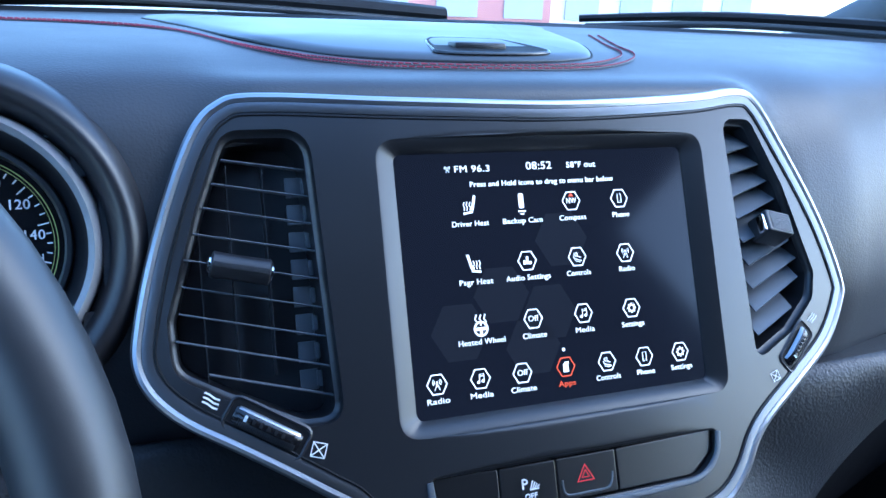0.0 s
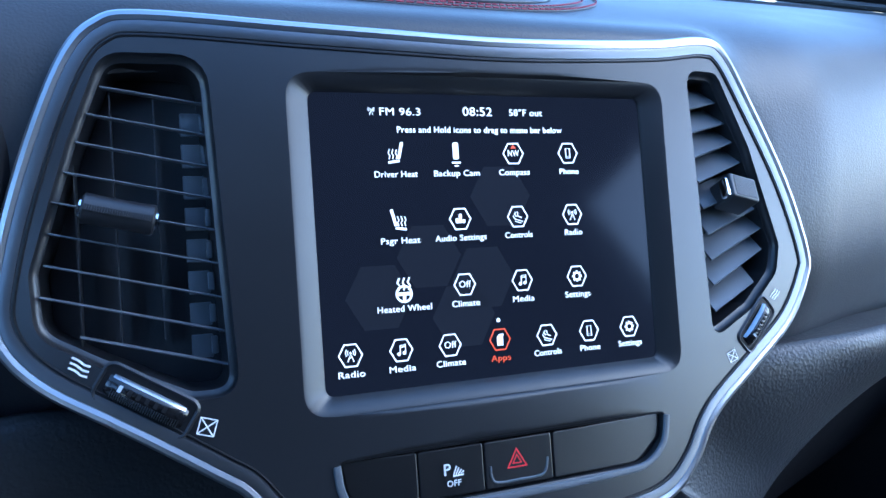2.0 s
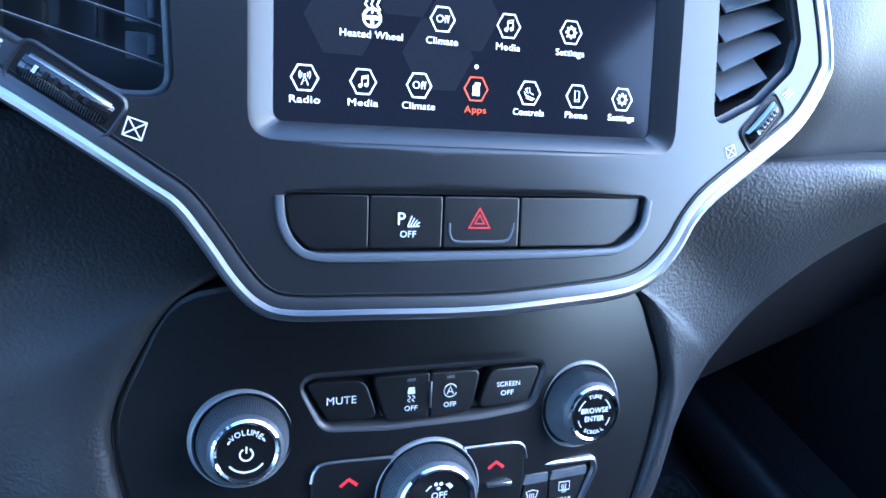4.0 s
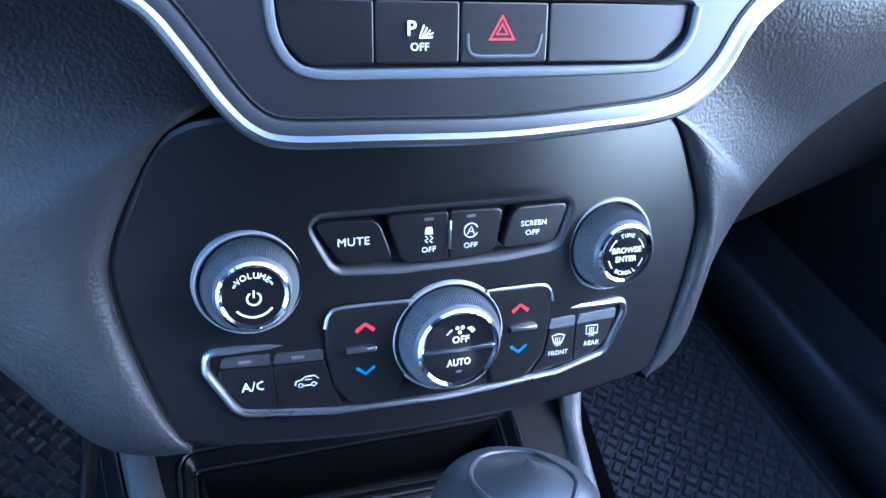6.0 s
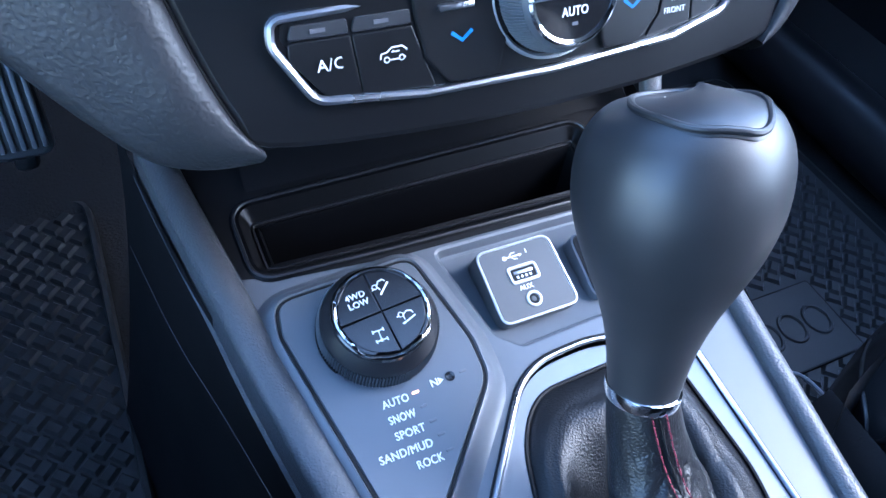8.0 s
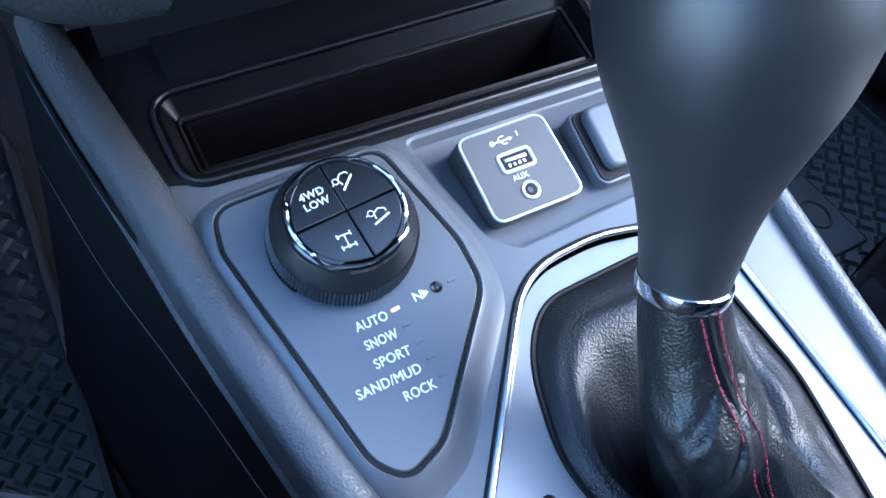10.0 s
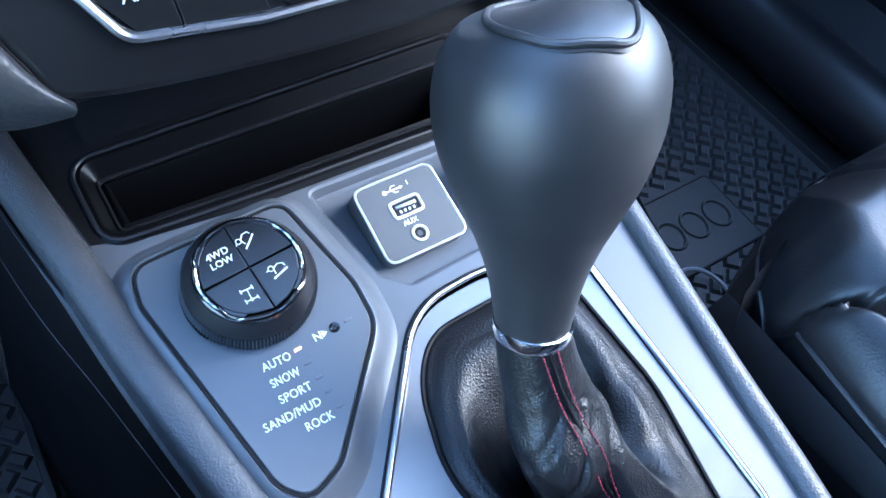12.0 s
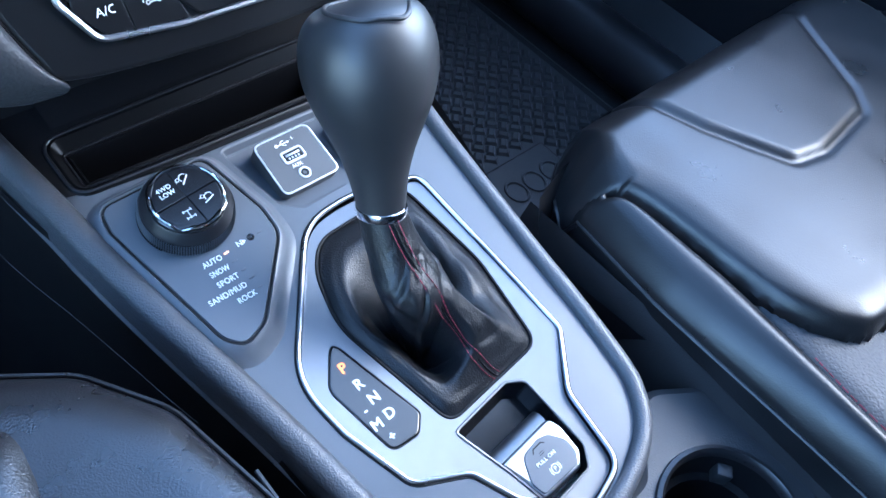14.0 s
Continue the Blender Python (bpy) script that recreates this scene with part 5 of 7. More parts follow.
rings(bm, [on(UM, offset(sq, d), w) for d, w in ((0.0002, -0.0008), (0.0004, 0.0002), (0.0012, 0.0004), (0.0018, -0.0006))])
part("border", bm, M_BORDER, usb, "pale border line")
part("face", plate(offset(sq, 0.0016), UM, -0.002, -0.0001, 0.0003), M_USBFACE, usb)
ps = fillet([(-0.0092, -0.0052), (0.0092, -0.0052), (0.0092, 0.0052), (-0.0092, 0.0052)], 0.003, 4)
pf = at(UM, -0.0004, 0.0035, 0)
bm = bmesh.new()
rings(bm, [on(pf, offset(ps, d), w) for d, w in ((0, -0.0002), (0.0003, 0.0007), (0.0014, 0.0008), (0.0020, 0.0001), (0.0022, -0.0008))])
part("port_rim", bm, M_BORDER, usb, "pale port rim")
part("port", plate(offset(ps, 0.0019), pf, -0.004, 0.0002, 0.0001), M_DARK, usb)
part("port_tongue", box(pf, -0.0058, 0.0058, 0.0002, 0.0020, 0.0, 0.0005, 0.0002), M_SATCHROME, usb)
for k in range(4):
    part("port_contact", box(pf, -0.0048 + 0.0026 * k, -0.0036 + 0.0026 * k, -0.0024, -0.0008, 0.0, 0.0004), M_SATCHROME, usb)
jf = at(UM, -0.0010, -0.0118, 0)
part("jack_rim", lathe([(0.0046, -0.0002), (0.0044, 0.0008), (0.0034, 0.0009), (0.0028, 0.0), (0.0027, -0.002)], jf, 28, cap=False), M_BORDER, usb, "pale jack rim")
part("jack_hole", lathe([(0.0030, -0.003), (0.0030, 0.0002), (0.0016, 0.0003), (0.0014, -0.002), (0.0001, -0.002)], jf, 20), M_DARK, usb)
lettering("AUX", 0.0038, at(UM, -0.0025, -0.0045, 0.0003), M_WHITE, usb, "caption", bold=0.0001)
sign("usb_mark", stroke([(-0.0060, 0), (0.0030, 0)], 0.0008) + disc(-0.0060, 0, 0.0013, 10) + [[(0.0028, -0.0010), (0.0048, 0), (0.0028, 0.0010)]] + stroke([(-0.0032, 0), (-0.0012, 0.0020), (0.0010, 0.0020)], 0.0006) + stroke([(-0.0022, 0), (-0.0004, -0.0018), (0.0014, -0.0018)], 0.0006), at(UM, -0.0015, 0.0140, 0.0003), M_WHITE, usb)
lettering("1", 0.0034, at(UM, 0.0062, 0.0150, 0.0003), M_WHITE, usb, "caption", bold=0.0001)

outlet = thing("power_outlet", "grey power outlet with a hinged flap cover", "power outlet")
OM = Matrix.Translation((0.0560, -0.064, zc(-0.064, 0.001))) @ Matrix.Rotation(math.atan(0.17) + radians(8), 4, "X")
sq = fillet([(-0.0225, -0.0200), (0.0225, -0.0200), (0.0215, 0.0200), (-0.0215, 0.0200)], 0.007, 6)
part("base", plate(sq, OM, -0.012, 0.0035, 0.0012), M_CONSOLE, outlet)
part("shadow_gap", plate(offset(sq, 0.0015), OM, 0.0, 0.0042, 0.0002), M_DARK, outlet)
part("flap", plate(fillet([(-0.0165, -0.0150), (0.0195, -0.0150), (0.0185, 0.0180), (-0.0155, 0.0180)], 0.006, 6), OM, 0.003, 0.0095, 0.0025, seg=4), M_CONSOLE, outlet)
sign("plug_mark", rect(-0.004, -0.0008, 0.004, 0.0008), at(OM, 0.004, 0.004, 0.0099), M_WHITE, outlet)
sign("plug_words", rect(-0.005, -0.0010, 0.005, 0.0010), at(OM, 0.005, -0.004, 0.0099), M_WHITE, outlet)

# ---- gear shifter ----
shifter = thing("gear_shifter", "satin black gear shifter knob over a stitched leather boot", "gear shifter")
AX = Vector((0.0105, 0.0355, 0.0850)).normalized()
COL = Vector((-0.0092, -0.1640, 0.4560))
kx = Vector((1, 0, 0))
kx = (kx - AX * kx.dot(AX)).normalized()
ky = AX.cross(kx)
KB = Matrix(((kx.x, ky.x, AX.x, COL.x), (kx.y, ky.y, AX.y, COL.y), (kx.z, ky.z, AX.z, COL.z), (0, 0, 0, 1)))
prof = [(0.0152, 0.003), (0.0160, 0.010), (0.0186, 0.026), (0.0232, 0.042), (0.0293, 0.057), (0.0345, 0.070), (0.0379, 0.083), (0.0389, 0.094), (0.0378, 0.105), (0.0340, 0.1150), (0.0270, 0.1225), (0.0150, 0.1262), (0.0010, 0.1270)]
P = [(float(a), float(b)) for a, b in spline(prof, 5, False)]
seg = 56
bm = bmesh.new()
loops = []
for r, h in P:
    q = []
    for k in range(seg):
        a = 2 * math.pi * k / seg
        deep = 1.0 + 0.05 * math.sin(a) * max(0, (h - 0.05) / 0.08)
        q.append(KB @ Vector((r * math.cos(a), r * deep * math.sin(a), h - 0.004 * math.sin(a) * (h / 0.127) ** 3)))
    loops.append(q)
rings(bm, loops, cap0=True, cap1=True)
part("knob", bm, M_KNOB, shifter)
# raised cap on top of the knob
def cap_at(x, y):
    r = math.hypot(x, y)
    h = float(np.interp(r, [p[0] for p in reversed(P) if p[1] > 0.094], [p[1] for p in reversed(P) if p[1] > 0.094])) if r > 0.001 else 0.127
    a = math.atan2(y, x)
    return KB @ Vector((x, y, h - 0.004 * math.sin(a) * (h / 0.127) ** 3)), h
def cap_point(x, y, up):
    p = cap_at(x, y)[0]
    return p + (p - KB @ Vector((0, 0, 0.080))).normalized() * up


cap_loop = fillet([(-0.028, -0.002, 0.03), (-0.012, 0.019, 0.02), (0.012, 0.018, 0.014), (0.017, -0.016, 0.012), (0.003, -0.0335, 0.012), (-0.021, -0.024, 0.02)], 0.01, 8)
bm = bmesh.new()
lps = []
for k, up in ((1.06, -0.0004), (1.00, 0.0003), (0.92, 0.0002), (0.85, 0.0001), (0.76, 0.0), (0.5, 0.0002), (0.2, 0.0002)):
    lps.append([cap_point(-0.002 + (p[0] + 0.002) * k, -0.008 + (p[1] + 0.008) * k, up) for p in cap_loop])
rings(bm, lps, cap1=True)
part("knob_cap", bm, M_KNOB, shifter, "slightly raised knob cap")
part("cap_ridge", tube([cap_point(p[0], p[1], 0.0002) for p in cap_loop], 0.0014, True, 10), M_KNOB, shifter, "rounded ridge round the cap")
part("collar", lathe([(0.0146, -0.0030), (0.0157, -0.0026), (0.0162, 0.0), (0.0160, 0.0028), (0.0150, 0.0034)], KB @ Matrix.Rotation(radians(5), 4, "Y"), 48, cap=False), M_CHROME, shifter, "bright chrome collar")

# leather boot: a slack skirt that dips, then a creased sleeve that climbs the lever
def resample(loop, n):
    P = [np.array(p[:2], float) for p in loop] + [np.array(loop[0][:2], float)]
    d = np.concatenate(([0], np.cumsum([np.linalg.norm(b - a) for a, b in zip(P, P[1:])])))
    q = np.linspace(0, d[-1], n, endpoint=False)
    return [(float(np.interp(v, d, [p[0] for p in P])), float(np.interp(v, d, [p[1] for p in P]))) for v in q]


bl = resample(offset(BOOT, 0.0010), 220)
nb = len(bl)
loops = []
STEPS = 90
# creases: height, angle, slant, width, reach, depth
CREASES = ((0.90, -115, 0.06, 0.014, 0.9, 0.0010), (0.83, -95, -0.08, 0.018, 0.7, 0.0016), (0.77, -135, 0.12, 0.022, 0.7, 0.0026), (0.70, -105, 0.14, 0.024, 0.6, 0.0034),
           (0.63, -140, -0.10, 0.026, 0.7, 0.0030), (0.57, -100, 0.12, 0.024, 0.55, 0.0034), (0.49, -120, 0.14, 0.028, 0.5, 0.0034), (0.41, -100, -0.10, 0.028, 0.45, 0.0026),
           (0.72, -30, 0.14, 0.024, 0.45, 0.0018), (0.34, -125, 0.16, 0.030, 0.5, 0.0024), (0.46, 175, 0.10, 0.034, 0.7, 0.0030))
# folds that run down the skirt: angle, width, depth
FOLDS = ((-24, 13, 0.0050), (-112, 11, 0.0034), (-148, 12, 0.0040), (20, 10, 0.0030), (170, 16, 0.0030), (-168, 9, 0.0030))
FOOT = Vector((0.006, -0.214, zc(-0.214, -0.004)))
bell = lambda a, mid, wide: math.exp(-(((a - radians(mid) + math.pi) % (2 * math.pi) - math.pi) / radians(wide)) ** 2)
for k in range(STEPS + 1):
    s = k / STEPS
    q = []
    for p in bl:
        base = CN @ Vector((p[0], p[1], silver_w(p[0]) - 0.0010))
        a = math.atan2(p[1] + 0.196, p[0] - 0.004)
        full = min(1.0, bell(a, -72, 38) + 0.62 * bell(a, -2, 46) + 0.35 * bell(a, 90, 50))
        round_a = Vector((math.cos(a), math.sin(a), 0))
        tube_at = lambda r, h: KB @ Vector((r * math.cos(a), r * math.sin(a), -h)) + Vector((0.013, -0.017, 0)) * (h / 0.055) ** 1.4
        mix = lambda lo, hi: lo + (hi - lo) * full
        skirt = [base.lerp(FOOT, mix(f0, f1)) + Vector((0, 0, mix(z0, z1))) for f0, f1, z0, z1 in ((0.0, 0.0, 0.0, 0.0), (0.14, 0.12, 0.0060, 0.0050), (0.30, 0.33, 0.0000, 0.0170), (0.78, 0.58, -0.0420, 0.0330))]
        ctrl = skirt + [tube_at(mix(0.0270, 0.0215), mix(0.056, 0.042)), tube_at(mix(0.0190, 0.0172), mix(0.028, 0.021)), tube_at(0.0152, 0.0012)]
        x = min(s * 6, 5.9999)
        n = int(x)
        f = x - n
        g0, g1, g2, g3 = ctrl[max(n - 1, 0)], ctrl[n], ctrl[n + 1], ctrl[min(n + 2, 6)]
        pt = 0.5 * (2 * g1 + (g2 - g0) * f + (2 * g0 - 5 * g1 + 4 * g2 - g3) * f * f + (3 * g1 - g0 - 3 * g2 + g3) * f ** 3)
        env = max(0.0, math.sin(math.pi * min(1, 0.02 + s * 0.99)))
        d = 0.0015 * noise.noise(Vector((2.0 * math.cos(a) + 5, 2.0 * math.sin(a), s * 10.0))) + 0.0003 * noise.noise(Vector((6.0 * math.cos(a), 6.0 * math.sin(a) + 3, s * 26.0)))
        calm = 1 - 0.85 * bell(a, -76 - 26 * s, 15)
        for s0, a0, tilt, ws, wa, deep in CREASES:
            da = (a - radians(a0) + math.pi) % (2 * math.pi) - math.pi
            c = (s - s0 - tilt * da) / (0.80 * ws)
            d += 1.15 * calm * deep * (math.exp(-((c + 1.3) ** 2)) * 0.8 - math.exp(-c * c)) * math.exp(-(da / wa) ** 2)
        for a0, wide, deep in FOLDS:
            d -= calm * deep * bell(a, a0, wide) * math.sin(math.pi * min(1, s * 1.25)) ** 1.5
        q.append(pt + (round_a + Vector((0, 0, 0.45))) * env * d)
    loops.append(q)
bm = bmesh.new()
rings(bm, loops)
boot = part("boot", bm, M_LEATHER, shifter, "creased black leather boot", sharp=80)
part("boot_edge", tube([CN @ Vector((p[0], p[1], silver_w(p[0]))) for p in offset(BOOT, 0.0004)], 0.0012, True, 6), M_DARK, shifter)
# seam with two rows of red stitches down the rear face
def boot_point(s, a_want):
    best = min(range(nb), key=lambda i: abs(((math.atan2(bl[i][1] + 0.196, bl[i][0] - 0.004) - a_want + math.pi) % (2 * math.pi)) - math.pi))
    x = s * STEPS
    k = min(int(x), STEPS - 1)
    return loops[k][best].lerp(loops[k + 1][best], x - k)


line = [boot_point(0.01 + 0.98 * k / 15, radians(-76 - 26 * k / 15)) for k in range(16)]
for _ in range(3):
    line = [line[0]] + [(a + 2 * b + c) / 4 for a, b, c in zip(line, line[1:], line[2:])] + [line[-1]]
line = [Vector(p) for p in spline([tuple(p) for p in line], 3, False)]
outw = [(Vector((p.x - COL.x, p.y - COL.y - 0.01, 0.03))).normalized() for p in line]
part("seam", tube([p + o * 0.0001 for p, o in zip(line, outw)], 0.0006, False, 6), M_DARK, boot)
bm = bmesh.new()


tree = BVHTree.FromPolygons([p for q in loops for p in q], [(k * nb + i, k * nb + (i + 1) % nb, (k + 1) * nb + (i + 1) % nb, (k + 1) * nb + i) for k in range(STEPS) for i in range(nb)])
for side in (-1, 1):
    row = []
    for k, p in enumerate(line):
        along = line[min(k + 3, len(line) - 1)] - line[max(k - 3, 0)]
        place, facing, _, _ = tree.find_nearest(p + along.cross(outw[k]).normalized() * 0.0031 * side)
        row.append(place + facing * (0.0008 if facing.dot(outw[k]) > 0 else -0.0008))
    for _ in range(4):
        row = [row[0]] + [(a + 2 * b + c) / 4 for a, b, c in zip(row, row[1:], row[2:])] + [row[-1]]
    row = [Vector(p) for p in spline([tuple(p) for p in row], 4, False)]
    gone = 0.0
    for a, b in zip(row, row[1:]):
        n = max(1, int((b - a).length / 0.0008 + 0.5))
        for m in range(n):
            gone += (b - a).length / n
            if gone > 0.0014:
                tube([a.lerp(b, m / n), a.lerp(b, (m + 1) / n)], 0.00038, False, 5, bm)
            if gone > 0.0042:
                gone = 0.0
tagged(part("stitching", bm, M_BOOTSTITCH, boot, "two rows of red stitches"), kind="stuff")

# ---- dashboard ----
dash = thing("dashboard", "black grained dashboard with red double stitching", "dashboard")


def zs(y):
    return float(np.interp(y, (0.05, 0.06, 0.09, 0.12, 0.2, 0.35, 0.72), (0.911, 0.914, 0.920, 0.9265, 0.9363, 0.942, 0.944)))


SIDE = ((0.052, 0.712), (0.044, 0.742), (0.041, 0.795), (0.058, 0.860), (0.083, 0.902), (0.120, 0.9255), (0.20, 0.936), (0.35, 0.942), (0.72, 0.944))
MID = ((0.080, 0.700), (0.080, 0.735), (0.080, 0.795), (0.080, 0.860), (0.074, 0.9165), (0.120, 0.9265), (0.20, 0.9363), (0.35, 0.942), (0.72, 0.944))
LEFTP = ((0.058, 0.708), (0.051, 0.738), (0.045, 0.795), (0.060, 0.860), (0.080, 0.912), (0.120, 0.930), (0.20, 0.938), (0.35, 0.943), (0.72, 0.944))


def dash_profile(x):
    a = min(1, max(0, (abs(x + 0.004) - 0.150) / 0.045))
    a = a * a * (3 - 2 * a)
    side = np.array(SIDE if x > 0 else LEFTP)
    prof = np.array(MID) * (1 - a) + side * a
    rec = max(0, x - 0.24) * 0.32 + max(0, -0.30 - x) * 0.1
    prof = prof + np.outer(np.linspace(1, 0.3, len(prof)), (rec, 0))
    end = 0.60 - 1.2 * max(0, abs(x) - 0.15) ** 2
    prof[-1, 0], prof[-2, 0] = end, 0.20 + (end - 0.20) * 0.45
    prof[:, 0] += [0.03 * max(0, abs(x) - 0.55) ** 2] * len(prof)
    return spline([tuple(p) for p in prof], 6, False)


def dash_at(s, t):
    x = -0.80 + 1.6 * s
    pts = dash_profile(x)
    k = min(int(t * (len(pts) - 1) + 0.5), len(pts) - 1)
    return Vector((x, pts[k][0], pts[k][1] - 0.10 * max(0, abs(x) - 0.45) ** 2))


def dash_z(x, y):
    """Height of the dashboard's top at a place."""
    pts = dash_profile(x)[24:]
    return float(np.interp(y, [p[0] for p in pts], [p[1] for p in pts])) - 0.10 * max(0, abs(x) - 0.45) ** 2


bm = grid(dash_at, 150, 48)
inside = [f for f in bm.faces if math.hypot(f.calc_center_median().x + 0.300, f.calc_center_median().z - 0.851) < 0.068 and f.calc_center_median().y < 0.15]
bezel_hole = [tuple(p) for p in offset(BEZEL_OUT, 0.006)]
to_bezel = BZ.inverted()


def within(px, py, loop):
    odd = False
    for (x0, y0), (x1, y1) in zip(loop, loop[1:] + loop[:1]):
        if (y0 > py) != (y1 > py) and px < x0 + (py - y0) / (y1 - y0) * (x1 - x0):
            odd = not odd
    return odd


for f in bm.faces:
    q = to_bezel @ f.calc_center_median()
    if -0.09 < q.z < 0.02 and q.y < 0.150 and within(q.x, q.y, bezel_hole) and f not in inside:
        inside.append(f)
bmesh.ops.delete(bm, geom=inside, context="FACES")
part("upper_pad", bm, M_PAD, dash)


def top_point(x, y, up=0.0):
    return Vector((x, y, zs(y) + up))


# storage lid, smooth, set inside the stitched border
lid_loop = [tuple(p) for p in spline([(-0.180, 0.300), (-0.148, 0.205), (-0.115, 0.163), (-0.080, 0.146), (-0.030, 0.140), (0.030, 0.141), (0.070, 0.150), (0.092, 0.172), (0.115, 0.240), (0.150, 0.360), (0.175, 0.45), (0.0, 0.47), (-0.20, 0.45), (-0.200, 0.36)], 5)]
bm = bmesh.new()
rings(bm, [[top_point(p[0], p[1], w) for p in offset(lid_loop, d)] for d, w in ((-0.0015, -0.002), (0.0, 0.0022), (0.003, 0.0040), (0.012, 0.0050), (0.030, 0.0060), (0.055, 0.0064))], cap1=True)
lid = part("storage_lid", bm, M_LID, dash, "smooth top storage lid")
part("lid_gap", tube([top_point(p[0], p[1], 0.0008) for p in offset(lid_loop, -0.0012)], 0.0012, True, 6), M_DARK, dash)
scoop = [tuple(p) for p in spline([(-0.0225, 0.197), (-0.034, 0.160), (-0.028, 0.146), (0.032, 0.147), (0.050, 0.158), (0.036, 0.188), (0.024, 0.198)], 4)]
part("lid_scoop", tube([top_point(p[0], p[1], 0.0052) for p in scoop], 0.0014, True, 8), M_GLOSS, lid)
bm = bmesh.new()
rings(bm, [[top_point(p[0], p[1], 0.0065) for p in offset(scoop, 0.0006)], [top_point(p[0], p[1], 0.0060) for p in offset(scoop, 0.004)]], cap1=True)
part("lid_latch_well", bm, M_DARK, lid)
part("lid_latch", box(Matrix.Translation((0.002, 0.168, zs(0.168) + 0.0062)), -0.020, 0.018, -0.008, 0.008, -0.004, 0.0028, 0.002), M_SATIN, lid)
for k in range(12):
    x = -0.182 + 0.005 * k
    part("defrost_slot", box(Matrix.Translation((x, 0.335, zs(0.33) + 0.0016)) @ Matrix.Rotation(radians(20), 4, "Z"), -0.0012, 0.0012, -0.022, 0.022, -0.001, 0.0012), M_DARK, dash)
# two stitched red seams round the lid
for path, nm in (([(-0.40, 0.335), (-0.308, 0.318), (-0.255, 0.306), (-0.198, 0.262), (-0.156, 0.179), (-0.127, 0.145), (-0.100, 0.131), (-0.070, 0.123), (0.004, 0.120), (0.070, 0.127), (0.109, 0.147), (0.131, 0.176), (0.146, 0.225), (0.200, 0.345)], 1),
                 ([(-0.40, 0.350), (-0.308, 0.333), (-0.258, 0.322), (-0.204, 0.278), (-0.160, 0.190), (-0.129, 0.154), (-0.100, 0.139), (-0.070, 0.131), (0.004, 0.128), (0.066, 0.135), (0.103, 0.154), (0.123, 0.181), (0.138, 0.228), (0.190, 0.345)], 2)):
    P = [Vector((p[0], p[1], dash_z(p[0], p[1]))) for p in spline(path, 14, False)]
    part("seam_fold", tube(P, 0.0009, False, 6), M_PAD, dash)
    bm = bmesh.new()
    for a, b in zip(P, P[1:]):
        n = max(1, int((b - a).length / 0.0045))
        for j in range(n):
            tube([a.lerp(b, (j + 0.12) / n) + Vector((0, 0, 0.0014)), a.lerp(b, (j + 0.88) / n) + Vector((0, 0, 0.0012))], 0.00055, False, 5, bm)
    tagged(part("stitching", bm, M_STITCH, dash, "row of red stitches"), kind="stuff")


# padded cheeks that wrap round the climate panel: inner edge, outer edge and their depth behind the panel's plane
LEFT_PAD = (((-0.1285, -0.1015), -0.009, (-0.131, -0.1075), -0.016), ((-0.1385, -0.086), -0.0105, (-0.150, -0.1065), -0.018), ((-0.1485, -0.056), -0.012, (-0.170, -0.099), -0.021), ((-0.155, -0.025), -0.013, (-0.188, -0.080), -0.024),
            ((-0.1555, -0.003), -0.013, (-0.204, -0.059), -0.026), ((-0.146, 0.022), -0.0115, (-0.2185, -0.040), -0.028), ((-0.1275, 0.052), -0.009, (-0.246, -0.012), -0.030), ((-0.096, 0.074), -0.014, (-0.300, 0.014), -0.034),
            ((-0.105, 0.112), -0.014, (-0.360, 0.020), -0.040), ((-0.175, 0.136), -0.006, (-0.440, 0.028), -0.050), ((-0.300, 0.138), -0.010, (-0.600, 0.030), -0.075), ((-0.600, 0.140), -0.050, (-0.82, 0.030), -0.110))
RIGHT_PAD = (((0.1285, -0.1015), -0.009, (0.131, -0.1075), -0.016), ((0.1385, -0.086), -0.0105, (0.148, -0.1035), -0.020), ((0.1485, -0.056), -0.012, (0.1624, -0.093), -0.024), ((0.155, -0.025), -0.013, (0.172, -0.070), -0.027),
             ((0.1555, -0.003), -0.013, (0.180, -0.050), -0.029), ((0.146, 0.022), -0.0115, (0.190, -0.028), -0.030), ((0.1300, 0.050), -0.010, (0.203, -0.006), -0.030), ((0.098, 0.074), -0.014, (0.2136, 0.0065), -0.030),
             ((0.110, 0.110), -0.014, (0.232, 0.025), -0.030), ((0.180, 0.126), 0.000, (0.255, 0.042), -0.030), ((0.230, 0.130), 0.005, (0.2966, 0.066), -0.030), ((0.285, 0.132), 0.005, (0.360, 0.090), -0.034),
             ((0.360, 0.136), -0.010, (0.47, 0.108), -0.055), ((0.560, 0.140), -0.075, (0.78, 0.120), -0.150))


